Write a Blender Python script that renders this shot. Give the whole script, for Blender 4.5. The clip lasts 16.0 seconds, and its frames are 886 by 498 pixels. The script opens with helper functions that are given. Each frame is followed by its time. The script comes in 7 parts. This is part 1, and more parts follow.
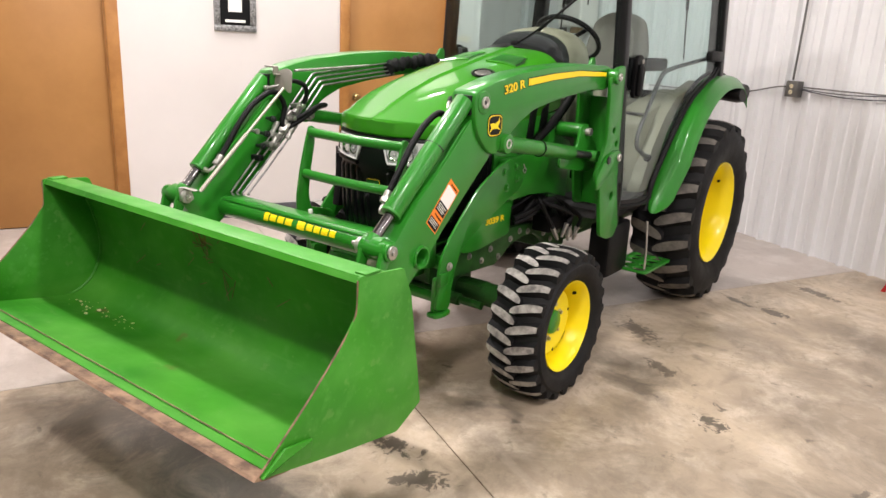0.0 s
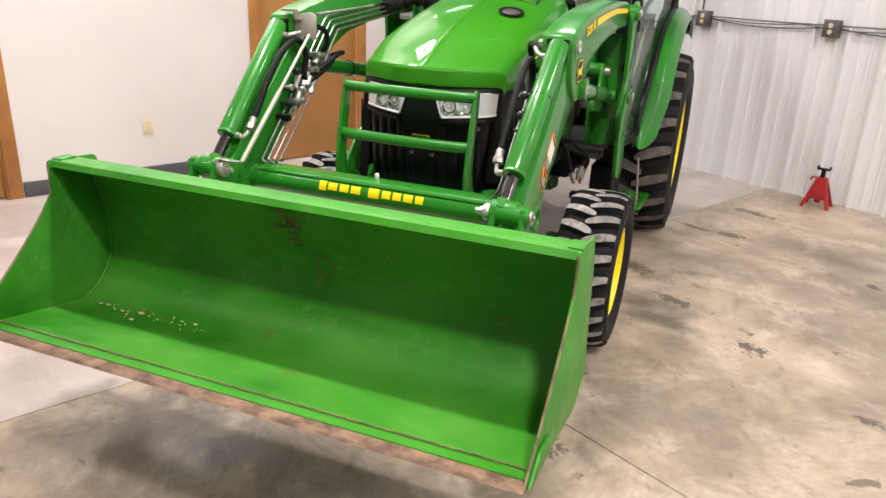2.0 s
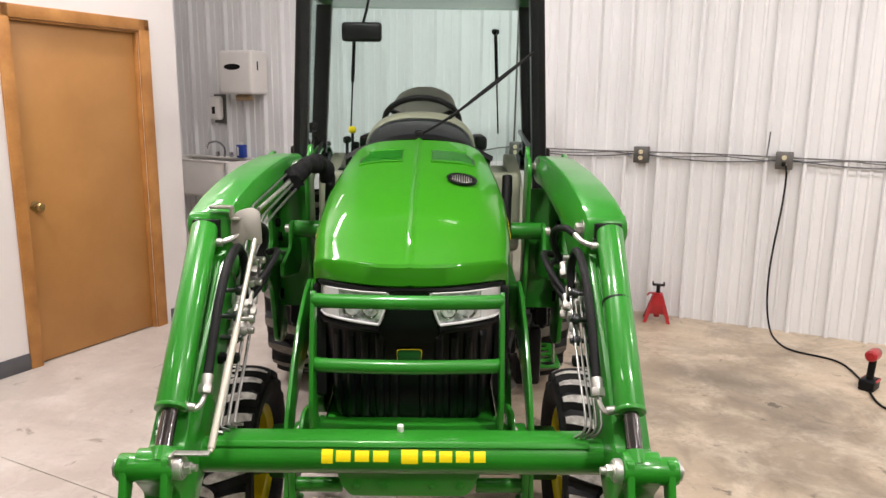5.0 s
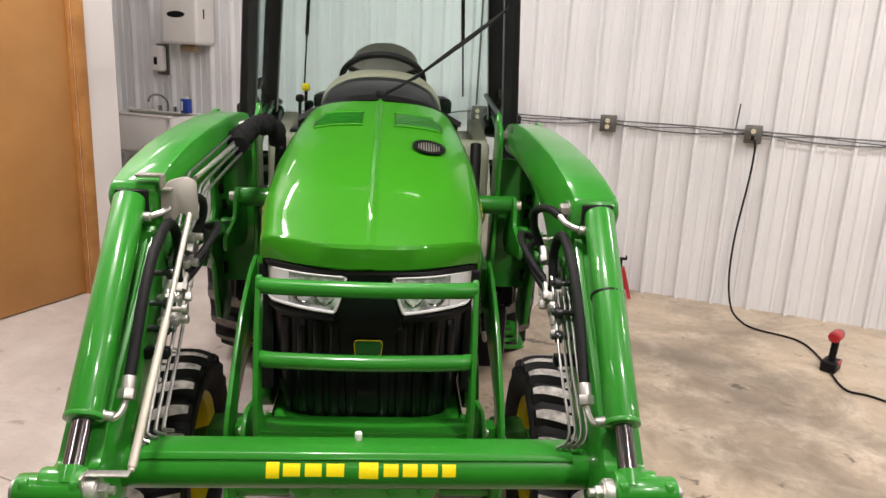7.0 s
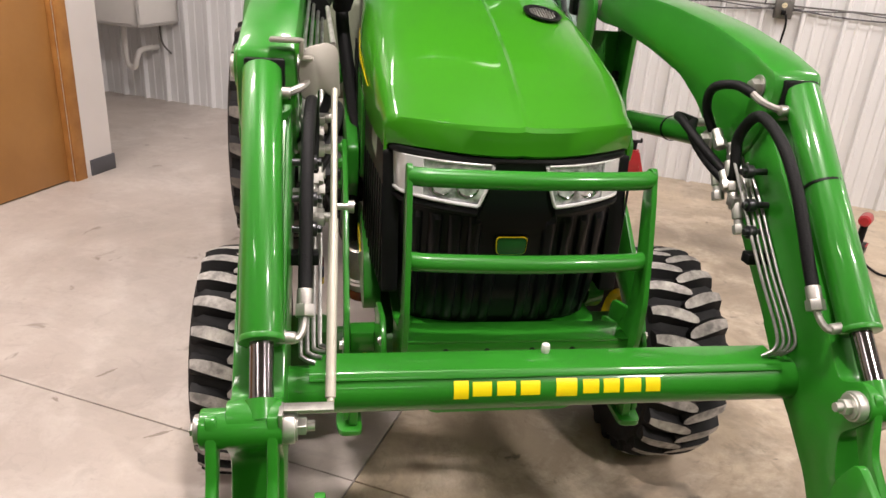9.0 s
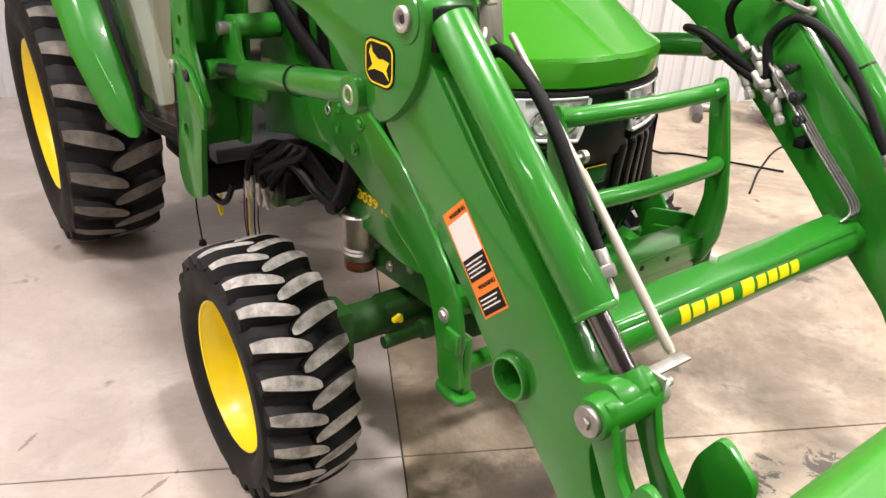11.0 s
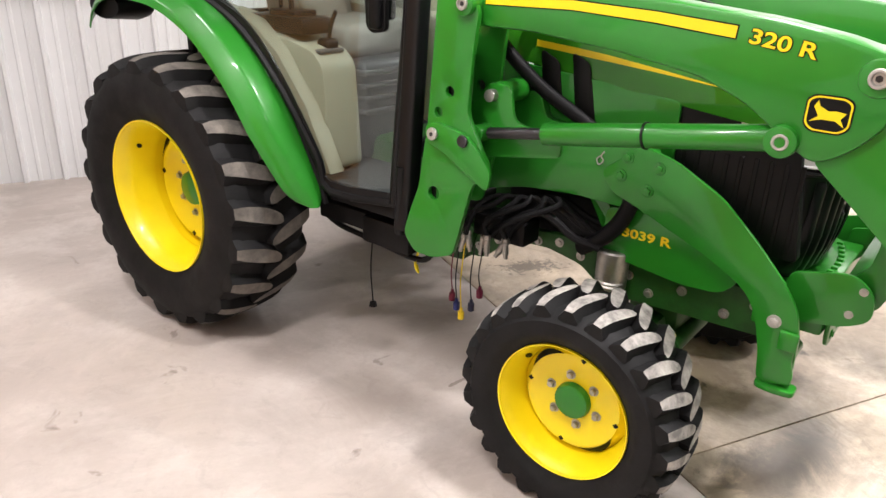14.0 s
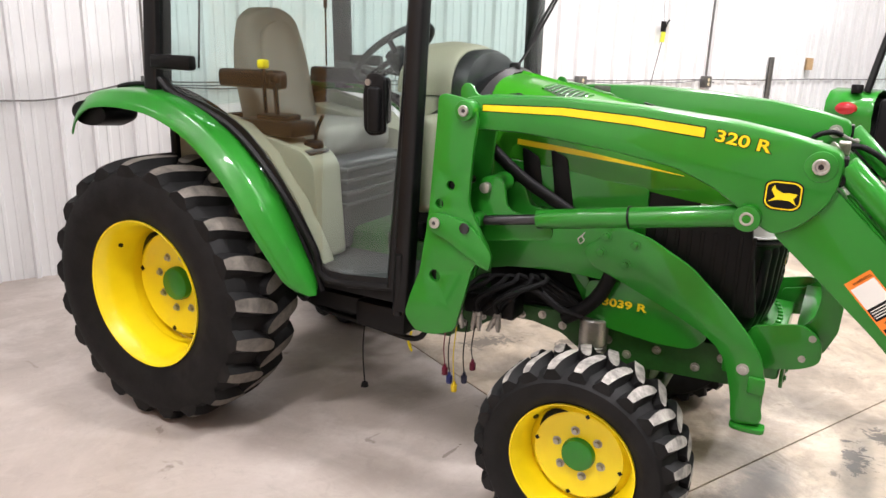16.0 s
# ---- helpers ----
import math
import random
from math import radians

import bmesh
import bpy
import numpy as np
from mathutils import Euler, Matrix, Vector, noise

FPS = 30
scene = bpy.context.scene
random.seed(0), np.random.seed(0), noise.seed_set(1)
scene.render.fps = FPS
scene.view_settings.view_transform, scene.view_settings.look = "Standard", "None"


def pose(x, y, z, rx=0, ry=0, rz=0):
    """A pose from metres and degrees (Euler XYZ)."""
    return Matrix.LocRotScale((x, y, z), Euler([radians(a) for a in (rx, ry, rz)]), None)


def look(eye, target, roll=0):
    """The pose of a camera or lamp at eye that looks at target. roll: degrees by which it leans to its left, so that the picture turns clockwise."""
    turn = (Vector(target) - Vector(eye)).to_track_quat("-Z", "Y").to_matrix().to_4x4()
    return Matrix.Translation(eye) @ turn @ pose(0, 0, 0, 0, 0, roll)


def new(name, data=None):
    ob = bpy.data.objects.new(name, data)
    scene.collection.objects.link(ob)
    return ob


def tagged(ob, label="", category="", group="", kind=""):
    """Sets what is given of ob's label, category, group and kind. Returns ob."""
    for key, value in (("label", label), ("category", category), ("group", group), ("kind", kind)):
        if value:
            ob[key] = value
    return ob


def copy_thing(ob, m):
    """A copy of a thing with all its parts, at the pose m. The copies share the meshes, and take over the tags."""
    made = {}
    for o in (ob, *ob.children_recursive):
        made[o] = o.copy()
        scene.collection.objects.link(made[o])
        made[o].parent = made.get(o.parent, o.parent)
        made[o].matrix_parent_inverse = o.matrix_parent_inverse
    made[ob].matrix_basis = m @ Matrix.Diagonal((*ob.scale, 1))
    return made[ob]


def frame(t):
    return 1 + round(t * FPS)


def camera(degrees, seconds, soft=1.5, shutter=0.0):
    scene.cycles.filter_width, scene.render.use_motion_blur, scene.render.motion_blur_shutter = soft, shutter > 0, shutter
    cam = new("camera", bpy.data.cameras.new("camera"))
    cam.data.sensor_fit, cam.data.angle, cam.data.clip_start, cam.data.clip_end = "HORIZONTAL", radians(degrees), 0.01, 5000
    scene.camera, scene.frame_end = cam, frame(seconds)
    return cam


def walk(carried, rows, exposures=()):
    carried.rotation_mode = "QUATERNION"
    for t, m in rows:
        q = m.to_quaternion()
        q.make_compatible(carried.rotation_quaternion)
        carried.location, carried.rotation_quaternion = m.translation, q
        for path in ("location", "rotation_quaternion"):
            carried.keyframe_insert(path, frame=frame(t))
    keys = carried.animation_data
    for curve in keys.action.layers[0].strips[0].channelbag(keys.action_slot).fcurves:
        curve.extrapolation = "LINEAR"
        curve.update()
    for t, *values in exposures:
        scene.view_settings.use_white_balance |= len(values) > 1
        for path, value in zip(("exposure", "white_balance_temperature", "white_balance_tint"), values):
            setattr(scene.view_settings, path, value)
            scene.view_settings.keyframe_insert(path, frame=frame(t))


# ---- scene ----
cam = camera(62.4, 16.0)
PATH = [
    (0, (1.997, -2.679, 1.488), (0.864, -1.129, 0.928), 2.9),
    (0.5, (1.826, -2.783, 1.508), (0.831, -1.151, 0.921), 3.1),
    (1, (1.616, -2.93, 1.513), (0.719, -1.251, 0.9), 3.6),
    (1.5, (1.375, -2.956, 1.48), (0.547, -1.256, 0.83), 2.9),
    (2, (1.082, -2.956, 1.477), (0.404, -1.212, 0.771), 2.6),
    (2.5, (0.842, -3.016, 1.489), (0.346, -1.218, 0.767), 2.6),
    (3, (0.568, -3.09, 1.53), (0.242, -1.244, 0.833), 2.0),
    (3.5, (0.392, -3.0, 1.521), (0.158, -1.12, 0.881), 1.6),
    (4, (0.216, -2.759, 1.544), (0.095, -0.849, 0.966), 1.4),
    (4.2, (0.172, -2.677, 1.551), (0.082, -0.754, 1.007), 1.1),
    (4.5, (0.129, -2.596, 1.575), (0.077, -0.655, 1.096), 1.1),
    (4.7, (0.102, -2.531, 1.604), (0.082, -0.571, 1.206), 0.8),
    (6.8, (0.026, -2.269, 1.605), (0.179, -0.32, 1.184), 2.5),
    (7, (0.041, -2.209, 1.598), (0.193, -0.277, 1.103), 2.8),
    (7.5, (0.062, -2.056, 1.575), (0.186, -0.152, 0.975), 3.6),
    (8, (0.0, -1.948, 1.542), (0.112, -0.08, 0.835), 4.6),
    (8.5, (-0.166, -1.919, 1.533), (0.028, -0.082, 0.768), 4.8),
    (9, (-0.413, -1.932, 1.516), (-0.096, -0.121, 0.728), 4.1),
    (9.2, (-0.493, -1.92, 1.501), (-0.132, -0.118, 0.712), 3.1),
    (11.3, (-1.328, -1.428, 1.454), (-0.189, -0.046, 0.564), 2.8),
    (11.5, (-1.399, -1.364, 1.448), (-0.234, 0.002, 0.567), 2.5),
    (12, (-1.595, -1.161, 1.471), (-0.339, 0.136, 0.612), 1.7),
    (12.5, (-1.767, -1.058, 1.484), (-0.398, 0.136, 0.646), 2.1),
    (13, (-2.054, -0.972, 1.494), (-0.598, 0.14, 0.694), 2.6),
    (13.5, (-2.186, -0.918, 1.496), (-0.706, 0.186, 0.727), 3.0),
    (14, (-2.268, -0.758, 1.495), (-0.807, 0.369, 0.724), 1.8),
    (14.5, (-2.325, -0.634, 1.513), (-0.873, 0.511, 0.751), 0.5),
    (15, (-2.438, -0.542, 1.536), (-0.863, 0.481, 0.849), 0.3),
    (15.5, (-2.58, -0.538, 1.546), (-0.929, 0.408, 0.931), 0.8),
    (16, (-2.657, -0.589, 1.548), (-0.97, 0.339, 1.006), 1.7),
]
walk(cam, [(t, look(e, g, r)) for t, e, g, r in PATH],
     exposures=[(0, -0.16, 6500, 14), (4.5, -0.24, 6500, 14), (7, -0.36, 6550, 14), (9, -0.3, 6750, 16), (11.5, 0.12, 6500, 14), (13, 0.18, 6400, 13), (16, 0.08, 6250, 13)])

# ---------- world, lamps ----------
world = bpy.data.worlds.new("world")
scene.world = world
world.use_nodes = True
wn = world.node_tree.nodes
wn["Background"].inputs[0].default_value = (0.75, 0.85, 1.0, 1)
wn["Background"].inputs[1].default_value = 0.1

ROOM = Matrix.Rotation(radians(-27.3), 4, "Z")      # the hall stands askew to the tractor
CEIL = 3.9


def strip_lamp(u, v, long_u, power, size=(0.9, 0.16)):
    lamp = bpy.data.lights.new("strip_or_fill_light", "AREA")
    lamp.shape = "RECTANGLE"
    lamp.size, lamp.size_y = size if long_u else (size[1], size[0])
    lamp.energy = power
    lamp.color = (1.0, 0.945, 0.91)
    ob = new("strip_or_fill_light", lamp)
    ob.matrix_world = ROOM @ Matrix.Translation((u, v, CEIL - 0.14))
    return ob


# place in the hall, long way, watts
# First two follow the bucket's shadow edges; the others are unseen, added as fill.
LAMPS = [(2.9, -1.75, True, 148, 0.35), (0.2, -0.95, True, 132, 0.3), (-2.25, -0.8, True, 92, 0.9), (-2.4, 1.0, False, 34, 0.9), (-1.2, -3.4, True, 20, 0.9), (2.4, -4.6, True, 9, 0.9), (-0.9, 1.9, True, 39, 0.9), (2.6, 1.7, True, 80, 0.9),
         (5.2, 1.7, True, 150, 0.9), (5.6, -1.8, True, 60, 0.9), (8.6, 0.6, True, 150, 0.9), (-4.0, 2.6, False, 4, 0.9)]
for lu, lv, along, watts, long_ in LAMPS:
    strip_lamp(lu, lv, along, watts, (long_, 0.16))


# ---------- materials ----------
def mat(name, color, rough=0.5, metal=0.0, var=0.0, scale=8.0, color2=None, bump=0.0, bscale=60.0, coat=0.0, rvar=0.0, trans=0.0, ior=1.45, spec=0.5):
    m = bpy.data.materials.new(name)
    m.use_nodes = True
    nt = m.node_tree
    n, l = nt.nodes, nt.links
    b = n["Principled BSDF"]
    b.inputs["Base Color"].default_value = (*color, 1)
    b.inputs["Roughness"].default_value = rough
    b.inputs["Metallic"].default_value = metal
    b.inputs["Coat Weight"].default_value = coat
    b.inputs["Coat Roughness"].default_value = 0.06
    b.inputs["Transmission Weight"].default_value = trans
    b.inputs["IOR"].default_value = ior
    b.inputs["Specular IOR Level"].default_value = spec
    tc = n.new("ShaderNodeTexCoord")
    if var or color2 or rvar:
        a = n.new("ShaderNodeTexNoise")
        a.inputs["Scale"].default_value = scale
        a.inputs["Detail"].default_value = 6
        a.inputs["Roughness"].default_value = 0.62
        l.new(tc.outputs["Object"], a.inputs["Vector"])
        r = n.new("ShaderNodeValToRGB")
        c2 = color2 or tuple(c * (1 - var) for c in color)
        r.color_ramp.elements[0].position, r.color_ramp.elements[1].position = 0.36, 0.66
        r.color_ramp.elements[0].color, r.color_ramp.elements[1].color = (*c2, 1), (*color, 1)
        l.new(a.outputs["Fac"], r.inputs["Fac"])
        l.new(r.outputs["Color"], b.inputs["Base Color"])
        if rvar:
            mr = n.new("ShaderNodeMapRange")
            mr.inputs["From Min"].default_value, mr.inputs["From Max"].default_value = 0.3, 0.7
            mr.inputs["To Min"].default_value, mr.inputs["To Max"].default_value = rough + rvar, rough
            l.new(a.outputs["Fac"], mr.inputs["Value"])
            l.new(mr.outputs["Result"], b.inputs["Roughness"])
    if bump:
        k = n.new("ShaderNodeTexNoise")
        k.inputs["Scale"].default_value = bscale
        k.inputs["Detail"].default_value = 4
        l.new(tc.outputs["Object"], k.inputs["Vector"])
        bp = n.new("ShaderNodeBump")
        bp.inputs["Strength"].default_value = bump
        bp.inputs["Distance"].default_value = 0.004
        l.new(k.outputs["Fac"], bp.inputs["Height"])
        l.new(bp.outputs["Normal"], b.inputs["Normal"])
    return m


def mottled(name, base, dark, light, stain, s1, s2, rough, stain_at=0.66, bump=0.25, spots=0.72, cloud=0.5, patches=()):
    """Concrete: clouds at two scales, grain, and dark stains with their own edges; spills: (u, v, ru, rv, turn, amount, softness)."""
    m = bpy.data.materials.new(name)
    m.use_nodes = True
    n, l = m.node_tree.nodes, m.node_tree.links
    b = n["Principled BSDF"]
    tc = n.new("ShaderNodeTexCoord")

    def noise_at(scale, detail=6, rough_=0.6, dist=0.0):
        a = n.new("ShaderNodeTexNoise")
        a.inputs["Scale"].default_value, a.inputs["Detail"].default_value = scale, detail
        a.inputs["Roughness"].default_value, a.inputs["Distortion"].default_value = rough_, dist
        l.new(tc.outputs["Object"], a.inputs["Vector"])
        return a.outputs["Fac"]

    def ramp(fac, p0, p1, c0, c1):
        r = n.new("ShaderNodeValToRGB")
        r.color_ramp.elements[0].position, r.color_ramp.elements[1].position = p0, p1
        r.color_ramp.elements[0].color, r.color_ramp.elements[1].color = c0, c1
        l.new(fac, r.inputs["Fac"])
        return r.outputs["Color"]

    def mixc(fac, a, b_):
        x = n.new("ShaderNodeMix")
        x.data_type = "RGBA"
        l.new(fac, x.inputs["Factor"])
        for sock, val in ((x.inputs["A"], a), (x.inputs["B"], b_)):
            if isinstance(val, tuple):
                sock.default_value = (*val, 1)
            else:
                l.new(val, sock)
        return x.outputs["Result"]

    W, K = (1, 1, 1, 1), (0, 0, 0, 1)
    c = mixc(ramp(noise_at(s1, 5, 0.55, 0.6), 0.36, 0.64, K, W), dark, base)
    c = mixc(ramp(noise_at(s2, 8, 0.7, 0.3), 0.48, 0.72, K, W), c, light)
    c = mixc(ramp(noise_at(s1 * 2.3 + 0.37, 3, 0.5, 1.2), stain_at, stain_at + 0.10, K, (0.7, 0.7, 0.7, 1)), c, stain)
    c = mixc(ramp(noise_at(s1 * 1.3 + 0.2, 9, 0.72, 0.8), 0.47, 0.62, K, (cloud, cloud, cloud, 1)), c, tuple(0.6 * q for q in dark))
    c = mixc(ramp(noise_at(s2 * 2.1, 4, 0.55, 0.5), spots, spots + 0.05, K, (0.8, 0.8, 0.8, 1)), c, stain)
    c = mixc(ramp(noise_at(9.5, 9, 0.74, 1.1), 0.55, 0.63, K, (cloud * 0.6, cloud * 0.6, cloud * 0.6, 1)), c, tuple(0.62 * q for q in dark))
    mp = n.new("ShaderNodeMapping")
    mp.inputs["Scale"].default_value, mp.inputs["Rotation"].default_value = (0.5, 5.0, 1.0), (0, 0, 0.9)
    l.new(tc.outputs["Object"], mp.inputs["Vector"])
    drag = noise_at(1.6, 7, 0.65, 0.4)
    l.new(mp.outputs["Vector"], drag.node.inputs["Vector"])
    c = mixc(ramp(drag, 0.55, 0.75, K, (0.3, 0.3, 0.3, 1)), c, light)
    c = mixc(ramp(noise_at(28, 6, 0.7), 0.52, 0.75, K, (0.4, 0.4, 0.4, 1)), c, dark)
    c = mixc(ramp(noise_at(160, 2), 0.62, 0.8, K, (0.35, 0.35, 0.35, 1)), c, dark)
    ragged, blotch = noise_at(19, 5, 0.72, 0.9), noise_at(3.4, 9, 0.74, 1.6)
    for u, v, ru, rv, turn, amount, soft in patches:
        tm, ln, add, rng_, am = n.new("ShaderNodeMapping"), n.new("ShaderNodeVectorMath"), n.new("ShaderNodeMath"), n.new("ShaderNodeMapRange"), n.new("ShaderNodeMath")
        tm.vector_type, ln.operation, add.operation, am.operation = "TEXTURE", "LENGTH", "MULTIPLY_ADD", "MULTIPLY"
        tm.inputs["Location"].default_value, tm.inputs["Rotation"].default_value, tm.inputs["Scale"].default_value = (u, v, 0), (0, 0, radians(turn)), (ru, rv, 10)
        l.new(tc.outputs["Object"], tm.inputs["Vector"])
        l.new(tm.outputs["Vector"], ln.inputs[0])
        l.new(ragged if soft < 0.5 else blotch, add.inputs[0])
        gain = 5.2 if soft < 0.5 else 2.6
        add.inputs[1].default_value = gain
        l.new(ln.outputs["Value"], add.inputs[2])
        rng_.inputs["From Min"].default_value, rng_.inputs["From Max"].default_value = gain / 2 + 1.0 + soft * 0.5, gain / 2 + 0.95 - soft
        rng_.inputs["To Max"].default_value = 1.0
        l.new(add.outputs[0], rng_.inputs["Value"])
        l.new(rng_.outputs["Result"], am.inputs[0])
        am.inputs[1].default_value = amount
        c = mixc(am.outputs[0], c, stain)
    l.new(c, b.inputs["Base Color"])
    mr = n.new("ShaderNodeMapRange")
    mr.inputs["From Min"].default_value, mr.inputs["From Max"].default_value = 0.3, 0.7
    mr.inputs["To Min"].default_value, mr.inputs["To Max"].default_value = rough - 0.1, rough + 0.12
    l.new(noise_at(s2 * 0.7), mr.inputs["Value"])
    l.new(mr.outputs["Result"], b.inputs["Roughness"])
    bp = n.new("ShaderNodeBump")
    bp.inputs["Strength"].default_value, bp.inputs["Distance"].default_value = bump, 0.003
    l.new(noise_at(45, 6), bp.inputs["Height"])
    l.new(bp.outputs["Normal"], b.inputs["Normal"])
    return m


GREEN = mat("green_paint", (0.017, 0.198, 0.014), 0.32, var=0.16, scale=3, coat=0.55, rvar=0.08, spec=0.3)
HOODPAINT = mat("polished_green_paint", (0.030, 0.212, 0.008), 0.4, var=0.05, scale=2, coat=0.7, spec=0.12)
HOODPAINT.node_tree.nodes["Principled BSDF"].inputs["Coat Roughness"].default_value = 0.02
GREEN_CAST = mat("green_cast_iron", (0.012, 0.085, 0.008), 0.45, var=0.4, scale=14, bump=0.2, bscale=90, rvar=0.15)
YELLOW = mat("yellow_paint", (0.88, 0.70, 0.002), 0.36, var=0.05, scale=6, coat=0.3, bump=0.02, bscale=40)
DECAL_YELLOW = mat("yellow_decal", (0.86, 0.64, 0.006), 0.35)
BLACK = mat("black_plastic", (0.0045, 0.0045, 0.005), 0.45, var=0.3, scale=10, bump=0.1, bscale=200, spec=0.22)
# For walls out of view, dimmed to weaken the bounce and raise contrast.
DIMWALL = mat("dimmed_unseen_wall", (0.42, 0.40, 0.37), 0.7, var=0.1, scale=2)
GRILLE = mat("black_grille_plastic", (0.0045, 0.005, 0.006), 0.3, var=0.3, scale=6, bump=0.04, bscale=60, spec=0.24)
DARKBADGE = mat("dark_green_enamel", (0.008, 0.06, 0.012), 0.25)
BLACK_GLOSS = mat("black_gloss_paint", (0.006, 0.006, 0.0065), 0.3, spec=0.3)
RUBBER = mat("tyre_rubber", (0.008, 0.008, 0.0085), 0.6, var=0.4, scale=9, bump=0.2, bscale=120, rvar=0.15, spec=0.3)
DUSTDARK = mat("scuffed_rubber", (0.185, 0.165, 0.142), 0.85, color2=(0.08, 0.074, 0.066), scale=16, bump=0.3, bscale=150)
DUST = mat("dusty_worn_rubber", (0.43, 0.405, 0.37), 0.85, color2=(0.15, 0.142, 0.135), scale=26, bump=0.3, bscale=150)
HOSE = mat("hose_rubber", (0.0045, 0.0045, 0.005), 0.55, bump=0.3, bscale=260, spec=0.2)
ZINC = mat("bright_zinc", (0.56, 0.545, 0.51), 0.36, metal=0.7, var=0.25, scale=40, rvar=0.15)
STEEL = mat("zinc_steel", (0.50, 0.485, 0.45), 0.34, metal=0.9, var=0.35, scale=22, rvar=0.2)
LINESTEEL = mat("steel_line_zinc", (0.36, 0.355, 0.34), 0.32, metal=0.9, var=0.4, scale=30, rvar=0.15)
CHROME = mat("chrome_rod", (0.5, 0.5, 0.52), 0.1, metal=1.0)
RODSTEEL = mat("polished_rod_steel", (0.20, 0.19, 0.19), 0.16, metal=1.0, var=0.2, scale=20)
DARKSTEEL = mat("dark_steel", (0.07, 0.07, 0.075), 0.3, metal=0.8, var=0.3, scale=20)
RUST = mat("rusty_edge", (0.27, 0.17, 0.105), 0.75, color2=(0.085, 0.05, 0.032), scale=17, bump=0.4, bscale=90)
TAN = mat("tan_plastic", (0.27, 0.255, 0.185), 0.55, var=0.08, scale=5, bump=0.1, bscale=300)
SEAT = mat("grey_seat_cloth", (0.24, 0.225, 0.195), 0.9, var=0.12, scale=12, bump=0.35, bscale=350)
SEATDARK = mat("dark_seat_cloth", (0.07, 0.068, 0.065), 0.9, var=0.2, scale=12, bump=0.3, bscale=350)
LENS = mat("headlight_reflector", (0.82, 0.83, 0.84), 0.16, metal=0.3, color2=(0.20, 0.205, 0.21), scale=36, bump=1.0, bscale=26, coat=1.0)
LENSWHITE = mat("pale_lamp_housing", (0.60, 0.60, 0.60), 0.18, var=0.15, scale=25, coat=1.0)
REDLENS = mat("red_lens", (0.35, 0.01, 0.015), 0.2, coat=0.5)
ORANGE = mat("orange_label", (0.85, 0.22, 0.02), 0.45)
WHITE = mat("white_label", (0.78, 0.77, 0.74), 0.5)
WALLPAINT = mat("white_wall_paint", (0.72, 0.68, 0.66), 0.7, var=0.05, scale=1.5, bump=0.12, bscale=180)
METALWALL = mat("white_metal_sheet", (0.74, 0.745, 0.75), 0.42, var=0.06, scale=1.1, bump=0.03, bscale=30, rvar=0.1)
DOORWOOD = mat("orange_brown_door", (0.42, 0.205, 0.062), 0.45, color2=(0.36, 0.17, 0.05), scale=2.2, bump=0.05, bscale=120)
TRIMWOOD = mat("oak_trim", (0.46, 0.215, 0.06), 0.45, color2=(0.33, 0.14, 0.035), scale=6, bump=0.08, bscale=90)
BASEGREY = mat("grey_vinyl_base", (0.09, 0.09, 0.10), 0.5, var=0.15, scale=8)
# Ceiling is out of view; its dark tone holds down bounced light.
CEILDARKENED = mat("darkened_ceiling", (0.26, 0.25, 0.24), 0.7, var=0.05, scale=2)
GREYMETAL = mat("galvanised_box", (0.17, 0.165, 0.155), 0.45, metal=0.6, var=0.3, scale=30)
IVORY = mat("ivory_plastic", (0.70, 0.62, 0.42), 0.4)
WHITEPLASTIC = mat("white_plastic", (0.75, 0.73, 0.70), 0.35, var=0.04, scale=6)
RED = mat("red_paint", (0.42, 0.015, 0.02), 0.35, var=0.2, scale=12, coat=0.3)
CARTRED = mat("orange_red_plastic", (0.62, 0.07, 0.02), 0.4, var=0.2, scale=9)
BLUE = mat("blue_carton", (0.02, 0.06, 0.35), 0.45)
BRASS = mat("aged_brass", (0.35, 0.24, 0.10), 0.35, metal=0.9)
